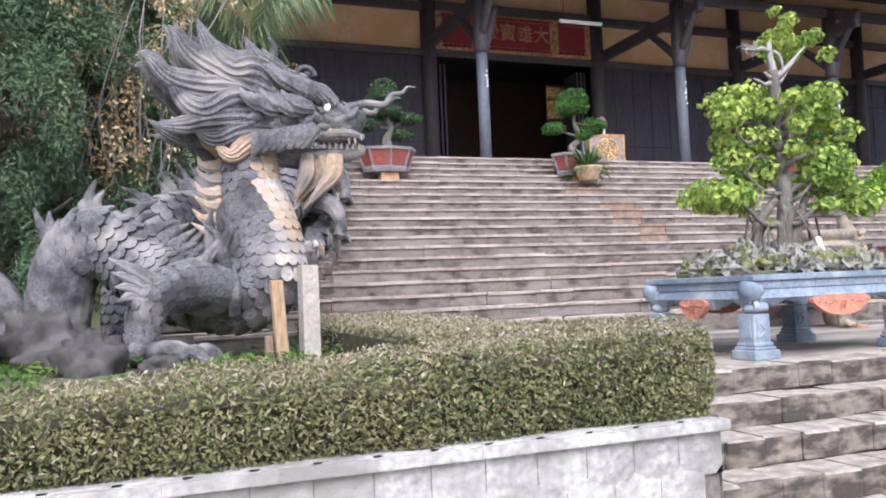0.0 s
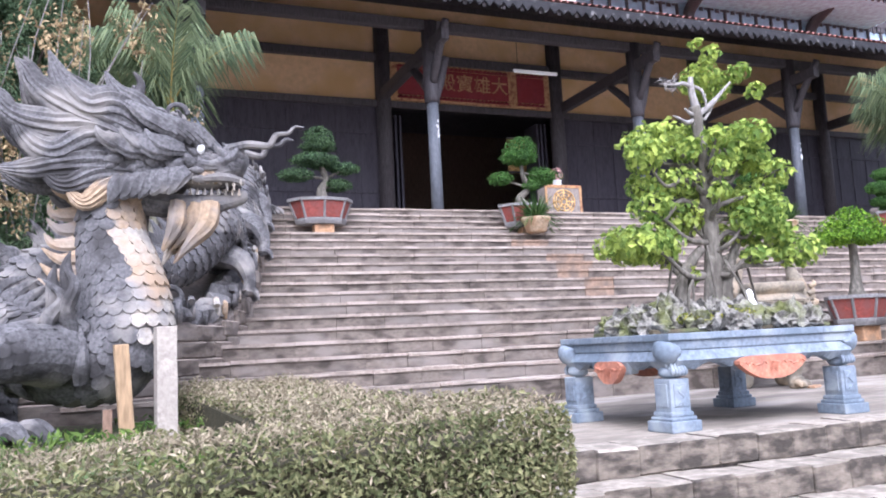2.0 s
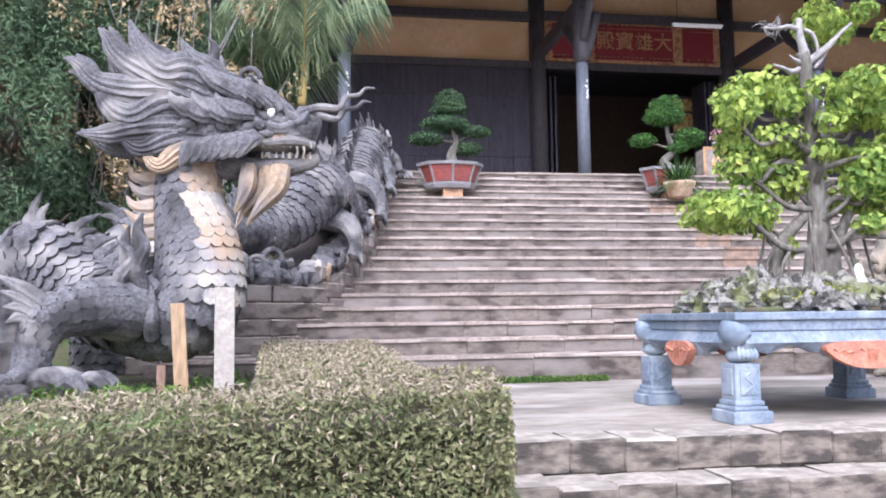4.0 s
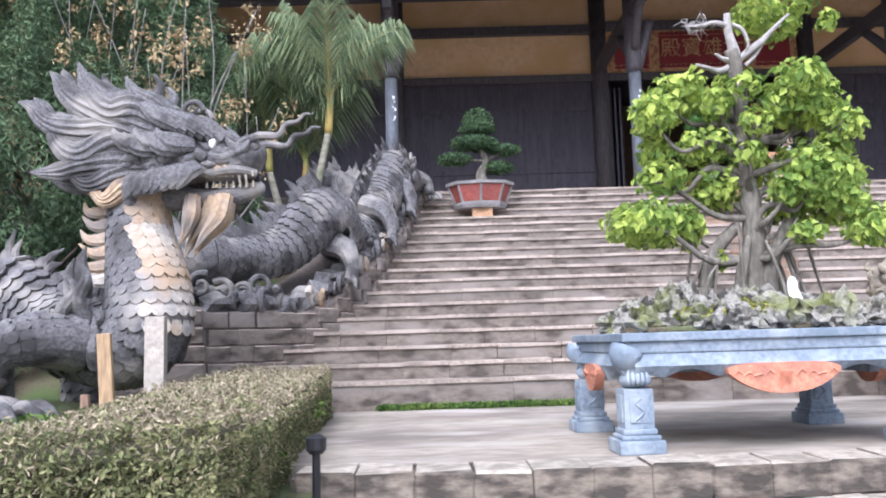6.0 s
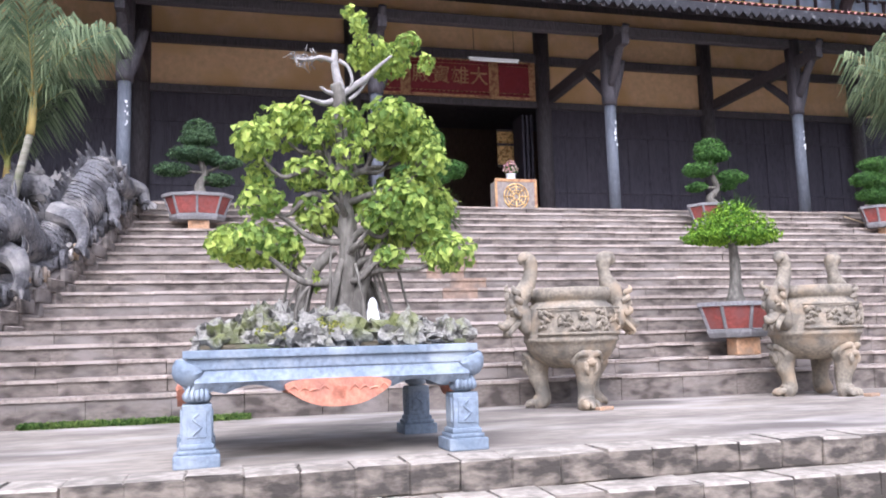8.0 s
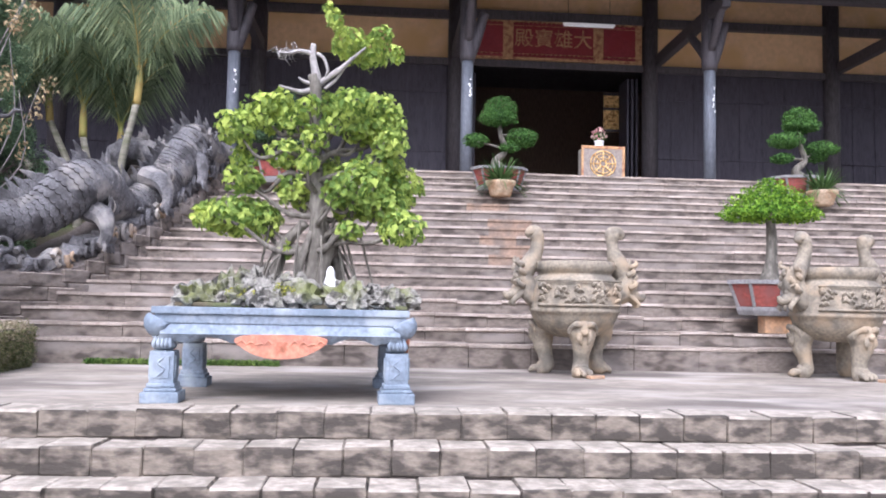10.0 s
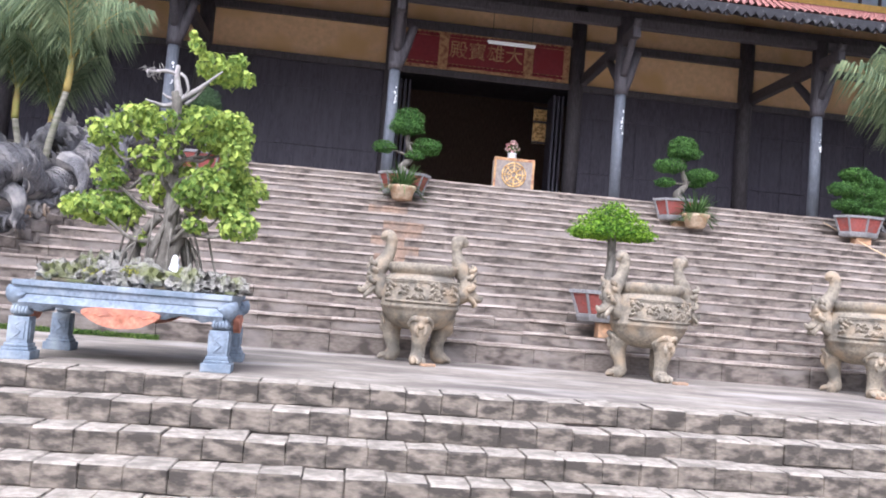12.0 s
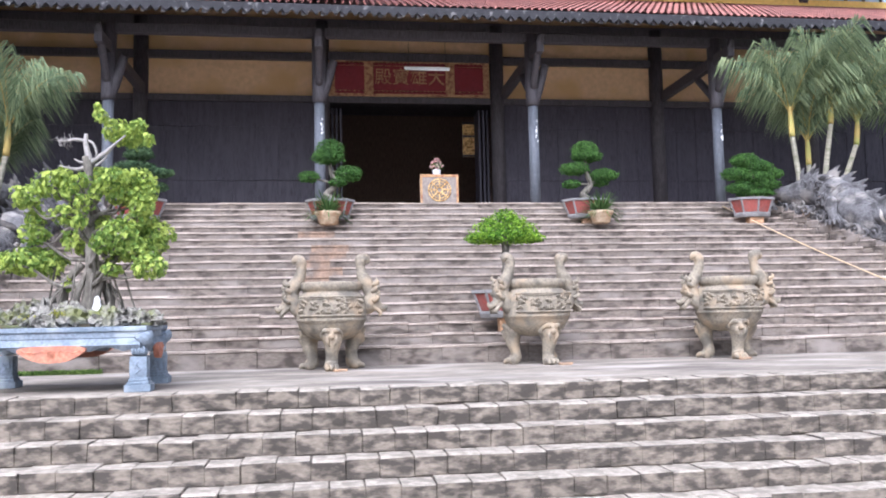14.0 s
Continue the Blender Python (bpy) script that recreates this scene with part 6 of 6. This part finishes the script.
# ---- stakes, rocks and planks in the garden ----
def stake(name, x, y, z0, z1, w, mat, label, lean=0.0, depth=None):
    d = depth or w
    bm = boxes((-w / 2, w / 2, -d / 2, d / 2, 0, z1 - z0), bevel=0.008)
    for v in bm.verts:
        v.co.x += lean * v.co.z
        v.co += Vector((0.006 * noise.noise(v.co * 9), 0.006 * noise.noise(v.co * 7), 0.012 * noise.noise(v.co * 5)))
    ob = part(name, bm, mat)
    ob.matrix_world = pose(x, y, z0, 0, 0, 8)
    tagged(ob, label, "stake", "garden stakes")


stake("concrete_stake", 4.03, 6.05, -0.05, 0.77, 0.13, CONCRETE, "pale square concrete stake beside the dragon's chest")
stake("wooden_stake", 3.80, 5.85, -0.05, 0.66, 0.085, STAKE_WOOD, "rough wooden stake propping the dragon's chest", -0.06, 0.06)
stake("wooden_peg", 3.68, 5.75, -0.05, 0.27, 0.05, PLANK, "short reddish wooden peg in the garden soil")
stake("plank", 1.72, 6.2, 0.0, 0.72, 0.16, PLANK, "weathered reddish plank leaning by dark rocks", 0.14, 0.04)


def boulder(x, y, z, rx, ry, rz, seed, label="dark weathered boulder in the garden bed"):
    bm = bmesh.new()
    blob(bm, 0, 0, 0, rx, ry, rz, 4, 0.5, 2.6, seed)
    ob = part("boulder", bm, ROCK, None, "", True)
    ob.matrix_world = pose(x, y, z)
    tagged(ob, label, "boulder", "garden boulders")


for i, (x, y, z, rx, ry, rz) in enumerate(((2.55, 5.55, 0.16, 0.20, 0.16, 0.20), (2.95, 5.3, 0.12, 0.12, 0.1, 0.08), (1.5, 6.6, 0.35, 0.32, 0.3, 0.35), (1.05, 6.5, 0.65, 0.35, 0.3, 0.6), (0.6, 6.4, 0.3, 0.4, 0.3, 0.5), (2.15, 6.9, 0.2, 0.3, 0.3, 0.3), (4.15, 8.2, 0.0, 0.25, 0.2, 0.15), (2.3, 6.2, 0.12, 0.25, 0.2, 0.12))):
    boulder(x, y, z, rx, ry, rz, i * 2.3 + 1)


def weeds():
    root = thing("weeds", "low green weeds and grass in the garden bed", "weeds", kind="stuff")
    rng = np.random.default_rng(71)
    n = 5200
    x = 1.0 + 4.2 * rng.random(n)
    y = 3.95 + 3.0 * rng.random(n)
    keep = np.array([noise.noise((a * 1.3, b * 1.3, 4)) > -0.05 for a, b in zip(x, y)])
    z = -0.06 + 0.16 * np.clip((y - 3.8) / 1.4, 0, 1) + 0.06 * rng.random(n)
    p = np.stack([x, y, z], 1)[keep]
    me = leaves_mesh("weed_leaves", p, 0.04 + 0.05 * rng.random(len(p)), LEAF_GRASS, rng, None, 0.5, 0.3)
    ob = new("weed_leaves", me)
    ob.parent = root
    p2 = np.stack([5.4 + 1.9 * rng.random(2600), 7.76 - 0.10 * rng.random(2600), T + 0.05 * rng.random(2600)], 1)
    me = leaves_mesh("grass_tuft", p2, 0.03 + 0.04 * rng.random(len(p2)), LEAF_GRASS, rng, None, 0.3, 0.25)
    ob = new("grass_tuft", me)
    ob.parent = root


weeds()


def garden_spotlight():
    root = thing("garden_spotlight", "small black garden spotlight on a post by the hedge", "spotlight", 5.42, 4.05, T - 0.12)
    part("post", lathe([(0.018, 0), (0.018, 0.25)], 10), BLACK_METAL, root)
    part("head", lathe([(0.03, 0.24), (0.045, 0.26), (0.045, 0.31), (0.02, 0.325)], 12), BLACK_METAL, root)


garden_spotlight()


# ---- trees ----
def cypress(x, y, z, height, width, seed, label, n=26):
    root = thing("cypress_tree", label, "tree", x, y, z)
    rng = np.random.default_rng(seed)
    bm = bmesh.new()
    tube([(0, 0, -0.3, 0.2), (0.05, 0, height * 0.4, 0.14), (0, 0, height * 0.9, 0.04)], 9, 4, bm, 0.2)
    clumps = []
    for k in range(n):
        u = (k + 0.5) / n
        r = width * (0.55 + 0.45 * math.sin(math.pi * min(1, u * 1.1 + 0.15))) * (1.05 - 0.55 * u)
        a = k * 2.4
        cx, cy, cz = r * 0.72 * math.cos(a), r * 0.72 * math.sin(a), 0.35 + height * u
        q = width * (0.34 + 0.18 * rng.random())
        clumps.append((cx, cy, cz, q, q, q * 1.35))
        tube([(0, 0, cz - 0.3, 0.05), (cx * 0.6, cy * 0.6, cz - 0.1, 0.03), (cx, cy, cz + 0.1, 0.01)], 5, 2, bm)
    part("trunk", bm, BARK_DARK, root, "", True)
    sub = []
    for c in clumps:
        for _ in range(9):
            d = rng.normal(size=3)
            d /= np.linalg.norm(d)
            sub.append((c[0] + d[0] * c[3] * 0.75, c[1] + d[1] * c[4] * 0.75, c[2] + d[2] * c[5] * 0.75, c[3] * 0.36, c[4] * 0.36, c[5] * 0.5))
    leafy("crown", root, LEAF_CYPRESS, sub, 520, 0.078, seed + 1, aspect=0.2, lift=0.6, inner=0.3, label="dense dark green scale foliage")
    return root


cypress(1.5, 9.3, 0.2, 4.6, 1.35, 81, "dense dark green cypress behind the stone dragon")
cypress(-0.4, 9.0, 0.2, 4.2, 1.2, 82, "dense dark green cypress behind the stone dragon")
cypress(2.75, 10.2, 0.5, 4.3, 1.1, 83, "dense dark green cypress behind the stone dragon")
cypress(-2.6, 10.2, 0.2, 6.0, 1.6, 84, "tall dark cypress at the garden's edge")
cypress(0.6, 12.0, 0.6, 6.6, 1.5, 85, "tall dark cypress beside the temple")
cypress(-5.2, 13.2, 0.2, 8.0, 2.2, 86, "tall dark cypress at the garden's edge")


def dry_vine(x, y, seed):
    root = thing("dry_shrub", "leggy shrub with withered straw-brown leaves among the cypresses", "shrub", x, y, 0.3, group="dry shrubs")
    rng = np.random.default_rng(seed)
    bm = bmesh.new()
    cl = []
    for k in range(26):
        a = rng.random() * 6.28
        r = 0.35 + 1.0 * rng.random()
        top = (r * math.cos(a) * 1.2, r * math.sin(a) * 0.5 - 0.35, 2.4 + 2.3 * rng.random())
        tube([(0.3 * math.cos(a), 0.3, 1.2, 0.012), (top[0] * 0.5 + 0.2 * rng.normal(), top[1] * 0.5 + 0.2, top[2] * 0.7, 0.009), (*top, 0.003)], 5, 4, bm, 0.2)
        for j in range(5):
            u = 0.55 + 0.45 * rng.random()
            cl.append((top[0] * u + 0.1 * rng.normal(), top[1] * u + 0.1 * rng.normal(), top[2] * u, 0.11, 0.11, 0.16))
    part("stem", bm, DEAD_WOOD, root, "thin bare stems", True)
    leafy("withered_leaves", root, LEAF_DRY, cl, 100, 0.065, 92, aspect=0.45, inner=0.1, droop=0.8, label="withered straw-brown leaves")


dry_vine(1.9, 9.3, 91)
dry_vine(2.8, 9.35, 95)


def palm(x, y, z, stems, seed, label, size=1.0):
    """A clump of areca palms: ringed stems, crownshafts, arching feather fronds."""
    root = thing("areca_palm", label, "palm tree", x, y, z, group="areca palms")
    rng = np.random.default_rng(seed)
    verts, faces = [], []
    for (dx, dy, h, lean) in stems:
        bm = bmesh.new()
        tube([(dx * 0.5, dy * 0.5, -0.1, 0.075), (dx * 0.7, dy * 0.7, h * 0.5, 0.06), (dx + lean, dy, h, 0.05)], 9, 8, bm)
        part("stem", bm, PALM_TRUNK, root, "ringed grey stem", True)
        bm = bmesh.new()
        tube([(dx + lean, dy, h - 0.02, 0.06), (dx + lean * 1.2, dy, h + 0.3, 0.055), (dx + lean * 1.3, dy, h + 0.6, 0.03)], 9, 4, bm)
        for k in range(12):
            az = k * 2.4 + rng.random()
            length = size * (1.15 + 0.35 * rng.random())
            tilt = 0.05 + 0.46 * (k / 12)
            spine = []
            for j in range(13):
                u = j / 12
                out = length * (math.sin(tilt) * u + 0.28 * u * u)
                upz = h + 0.45 + length * (math.cos(tilt) * u - (0.10 + 0.55 * tilt) * u * u)
                spine.append(Vector((dx + lean * 1.2 + out * math.cos(az), dy + out * math.sin(az), upz)))
            tube([(*p, 0.014 * (1.1 - i / 13)) for i, p in enumerate(spine)], 5, 1, bm)
            for j in range(2, 13):
                d = (spine[j] - spine[j - 1]).normalized()
                w = d.cross(Vector((0, 0, 1))).normalized()
                for sub in range(4):
                    base = spine[j - 1].lerp(spine[j], sub / 4)
                    ll = size * 0.58 * math.sin(math.pi * min(0.97, (j + sub / 3) / 13.5)) ** 0.6 * (0.85 + 0.3 * rng.random())
                    for s in (-1, 1):
                        dirv = (w * s * 0.7 + d * 0.8 + Vector((0.12 * rng.normal(), 0.12 * rng.normal(), 0.12 + 0.1 * rng.normal()))).normalized()
                        drop = Vector((0, 0, -0.85 * ll))
                        mid, tip = base + dirv * ll * 0.55, base + dirv * ll + drop
                        wd = d * 0.011 * size
                        b = len(verts)
                        verts += [tuple(base - wd * 0.6), tuple(base + wd * 0.6), tuple(mid + wd), tuple(mid - wd), tuple(tip)]
                        faces += [(b, b + 1, b + 2, b + 3), (b + 3, b + 2, b + 4)]
        part("crownshaft", bm, PALM_SHEATH, root, "yellowish crownshaft and leaf ribs", True)
    me = bpy.data.meshes.new("fronds")
    me.from_pydata(verts, [], faces)
    me.materials.append(LEAF_PALM)
    ob = new("fronds", me)
    ob.parent = root
    tagged(ob, "arching feathery green fronds")


palm(4.05, 12.15, 1.6, ((0.25, 0, 2.05, 0.12), (-0.55, 0.5, 1.6, -0.05), (-1.1, 0.8, 1.9, -0.15), (-0.2, 0.7, 1.3, 0.1), (-1.6, 0.4, 1.5, -0.1)), 101, "clump of slender areca palms behind the stone dragon", 1.3)
palm(20.1, 12.4, 1.6, ((-0.3, 0, 2.6, -0.05), (0.5, 0.1, 2.9, 0.1), (1.1, 0.3, 2.5, 0.2), (0.3, 0.5, 2.1, 0.0)), 102, "clump of areca palms beside the stair head", 1.4)
palm(23.4, 12.5, 1.0, ((-0.2, 0, 2.6, -0.1), (0.45, 0.1, 3.0, 0.1)), 103, "areca palms at the far flank of the steps", 1.3)
cypress(26.5, 15.0, 0.5, 6.5, 1.8, 87, "tall dark cypress at the far end of the temple")


# ---- temple signs and furnishings ----
def red_sign():
    root = thing("temple_signboard", "red lacquered hanging signboard with gold border and characters", "signboard", 12.43, WALL_Y - 0.17, 6.80)
    part("panel", boxes((-2.28, 2.28, 0.0, 0.05, 0, 1.22), bevel=0.01), GOLD, root, "worn gold ground")
    for a, b in ((-2.1, -1.28), (-1.02, 1.02), (1.28, 2.1)):
        part("red_field", boxes((a, b, -0.025, 0.0, 0.16, 0.86), bevel=0.01), RED_SIGN, root, "deep red lacquer field")
        for z in (0.10, 0.91):
            bm = boxes((a, b, -0.012, 0.0, z - 0.03, z + 0.03))
            for u in np.linspace(a + 0.08, b - 0.08, int((b - a) / 0.12)):
                tube([(u - 0.05, -0.015, z, 0.018), (u, -0.03, z + 0.03, 0.022), (u + 0.05, -0.015, z, 0.014)], 5, 2, bm)
            part("carved_border", bm, RED_SIGN, root, "carved red and gold border", True)
    part("upper_frieze", boxes((-2.28, 2.28, -0.03, 0.05, 1.0, 1.25), bevel=0.02), DARK_WOOD, root)
    for k, sign in enumerate("\u6bbf\u5bf6\u96c4\u5927"):
        text_part("character", sign, 0.50, GOLD, root, -0.75 + 0.5 * k, -0.035, 0.52, "worn gold character")


red_sign()


def serif_letter(root, sign, cx, width, bars):
    """One bold capital fitted to its width, with slab serifs at (across 0 to 1, up 0 or 1, half width)."""
    base, cap = 0.36, 0.88
    ob = text_part("letter", sign, 1.0, WHITE_PAINT, root, 0, 0, 0, "white letter", bold=0.02)
    plain = text_part("letter", sign[0] if sign not in ("\u1ea8", "\u1ef0") else {"\u1ea8": "A", "\u1ef0": "U"}[sign], 1.0, WHITE_PAINT, root, 0, 0, 0, bold=0.02)
    xs, ys = [v.co.x for v in plain.data.vertices], [v.co.y for v in plain.data.vertices]
    x0, x1, y0, y1 = min(xs), max(xs), min(ys), max(ys)
    bpy.data.objects.remove(plain)
    left = min(v.co.x for v in ob.data.vertices)
    low = min(v.co.y for v in ob.data.vertices)
    foot = low if sign != "\u1ef0" else low + 0.265
    for v in ob.data.vertices:
        up = (v.co.y - foot) / (y1 - y0) * cap
        v.co = Vector((cx + ((v.co.x - left) / (x1 - x0) - 0.5) * width, base + up, v.co.z))
    ob.matrix_basis = pose(0, -0.02, 0, 90)
    for u, top, half in bars:
        x = cx + (u - 0.5) * width
        z = base + (cap - 0.085 if top else 0)
        part("serif", boxes((x - half, x + half, -0.033, -0.003, z, z + 0.085), bevel=0.01), WHITE_PAINT, ob, "").matrix_basis = pose(0, -0.02, 0, 90).inverted() @ pose(0, 0, 0)


def name_board():
    root = thing("name_board", "dark name board with white letters on the lower roof", "signboard", 12.29, 17.32, 9.06)
    w, h = 2.24, 1.66
    part("board", boxes((-w, w, 0, 0.08, 0, h), bevel=0.01), SIGN_DARK, root)
    part("frame", boxes((-w, w, -0.03, 0.0, 0, 0.06), (-w, w, -0.03, 0, h - 0.06, h), (-w, -w + 0.06, -0.03, 0, 0.06, h - 0.06), (w - 0.06, w, -0.03, 0, 0.06, h - 0.06)), WHITE_PAINT, root, "white frame")
    for s in (-1, 1):
        for z, q in ((0.08, 1), (h - 0.08, -1)):
            bm = bmesh.new()
            for k, (dx, dz) in enumerate(((0.06, 0.05), (0.13, 0.04), (0.20, 0.03), (0.06, 0.12), (0.05, 0.19))):
                tube([(s * (w - 0.06 - dx) + 0.03 * math.cos(a), -0.02, z + q * dz + 0.03 * math.sin(a), 0.010) for a in np.linspace(0, 5.2, 8)], 5, 1, bm)
            part("corner_ornament", bm, WHITE_PAINT, root, "white corner ornament")
    serif_letter(root, "L", -1.90, 0.38, ((0.18, 1, 0.14), (0.18, 0, 0.14)))
    serif_letter(root, "I", -1.53, 0.15, ((0.5, 1, 0.15), (0.5, 0, 0.15)))
    serif_letter(root, "N", -1.17, 0.38, ((0.1, 1, 0.12), (0.12, 0, 0.12), (0.9, 1, 0.12)))
    serif_letter(root, "H", -0.65, 0.42, ((0.14, 1, 0.13), (0.14, 0, 0.13), (0.86, 1, 0.13), (0.86, 0, 0.13)))
    serif_letter(root, "\u1ea8", 0.08, 0.50, ((0.08, 0, 0.12), (0.92, 0, 0.12)))
    serif_letter(root, "N", 0.62, 0.40, ((0.1, 1, 0.12), (0.12, 0, 0.12), (0.9, 1, 0.12)))
    serif_letter(root, "T", 1.31, 0.44, ((0.5, 0, 0.13),))
    serif_letter(root, "\u1ef0", 1.80, 0.38, ((0.14, 1, 0.12), (0.86, 1, 0.10)))
    for s in (-1, 1):
        part("prop", boxes((s * 1.6 - 0.04, s * 1.6 + 0.04, 0.08, 0.16, -0.25, 1.3)), BLACK_METAL, root)


name_board()


def tube_lamp():
    root = thing("tube_lamp", "unlit white fluorescent tube lamp hung under the veranda", "lamp", 12.55, 16.08, 6.60)
    part("housing", boxes((-0.56, 0.56, -0.03, 0.03, 0.02, 0.06), bevel=0.008), LAMP_BODY, root)
    bm = bmesh.new()
    tube([(-0.54, 0, 0.0, 0.02), (0.54, 0, 0.0, 0.02)], 10, 1, bm)
    part("tube", bm, WHITE_PAINT, root, "white tube", True)
    for s in (-1, 1):
        bm = bmesh.new()
        tube([(s * 0.45, 0, 0.06, 0.006), (s * 0.45, 0, 0.70, 0.006)], 6, 1, bm)
        part("hanger", bm, BLACK_METAL, root)


tube_lamp()


def wheel_board():
    root = thing("wheel_stand", "small stand fronted by a board with a painted dharma wheel", "stand", 12.72, 15.55, TOP + 0.22)
    part("body", boxes((-0.42, 0.42, 0.0, 0.35, 0, 0.68), bevel=0.01), GRILLE, root)
    part("base", boxes((-0.36, 0.36, 0.03, 0.32, -0.22, 0.0), bevel=0.01), DARK_WOOD, root, "low dark wooden base")
    part("front_panel", boxes((-0.44, 0.44, -0.03, 0.0, 0.0, 0.72), bevel=0.008), BOARD_GROUND, root)
    part("frame", boxes((-0.45, 0.45, -0.045, -0.03, 0.66, 0.72), (-0.45, 0.45, -0.045, -0.03, 0, 0.05), (-0.45, -0.40, -0.045, -0.03, 0.05, 0.66), (0.40, 0.45, -0.045, -0.03, 0.05, 0.66)), GOLD, root, "ochre frame")
    bm = bmesh.new()
    for r, w in ((0.26, 0.014), (0.20, 0.010), (0.07, 0.012), (0.13, 0.007)):
        ring = [(r * math.cos(a), -0.045, 0.355 + r * math.sin(a), w) for a in np.linspace(0, 6.2832, 33)]
        tube(ring, 5, 1, bm)
    for k in range(8):
        a = k * math.pi / 4
        tube([(0.05 * math.cos(a), -0.045, 0.355 + 0.05 * math.sin(a), 0.012), (0.27 * math.cos(a), -0.045, 0.355 + 0.27 * math.sin(a), 0.012)], 5, 1, bm)
    part("wheel", bm, BRIGHT_GOLD, root, "gold eight-spoked wheel", True)
    vase = thing("flower_vase", "small pot of pale pink and white flowers on the stand", "flower vase", 12.68, 15.68, TOP + 0.94)
    part("vase", lathe([(0.07, 0), (0.10, 0.04), (0.09, 0.11), (0.11, 0.13)], 14), WHITE_PAINT, vase, "", True)
    leafy("greenery", vase, LEAF_FICUS, [(0, 0, 0.22, 0.17, 0.14, 0.10)], 500, 0.06, 111, inner=0.3)
    leafy("blossoms", vase, FLOWER, [(0, 0, 0.27, 0.15, 0.13, 0.14)], 330, 0.06, 112, inner=0.7, aspect=0.9)


wheel_board()


def gilded_scroll():
    root = thing("gilded_panel", "tall gilded carved door panel glinting inside the hall", "panel", 14.50, 20.9, 5.42)
    part("panel", boxes((-0.32, 0.32, 0, 0.06, 0, 1.05), bevel=0.01), BRIGHT_GOLD, root)
    for z in (0.0, 0.6, 1.0):
        part("rail", boxes((-0.34, 0.34, -0.03, 0, z, z + 0.06)), DARK_WOOD, root)
    part("pole", boxes((0.30, 0.36, 0.0, 0.06, TOP - 5.42, 0.0)), DARK_WOOD, root)


gilded_scroll()


def hall_doors():
    for i, (x, s) in enumerate(((10.25, 1), (14.70, -1))):
        root = thing("door_%d" % (i + 1), "open dark timber door leaf at the hall entrance", "door", x, WALL_Y + 0.2, TOP, kind="structure")
        for k in range(3):
            leaf = part("leaf", boxes((s * 0.12 * k - 0.03, s * 0.12 * k + 0.03, 0, 0.7, 0, 3.55), bevel=0.01), PANEL_WOOD, root)


hall_doors()


def straw_rope():
    bm = bmesh.new()
    line = [(18.55, 13.2), (18.85, 11.85), (19.2, 10.55), (19.6, 9.35), (20.0, 8.1)]
    tube([(x, y, flight(y) + 0.03, 0.012) for x, y in line], 6, 6, bm)
    ob = part("rope", bm, ROPE, None, "", True)
    tagged(ob, "pale straw rope lying down the steps", "rope")


straw_rope()
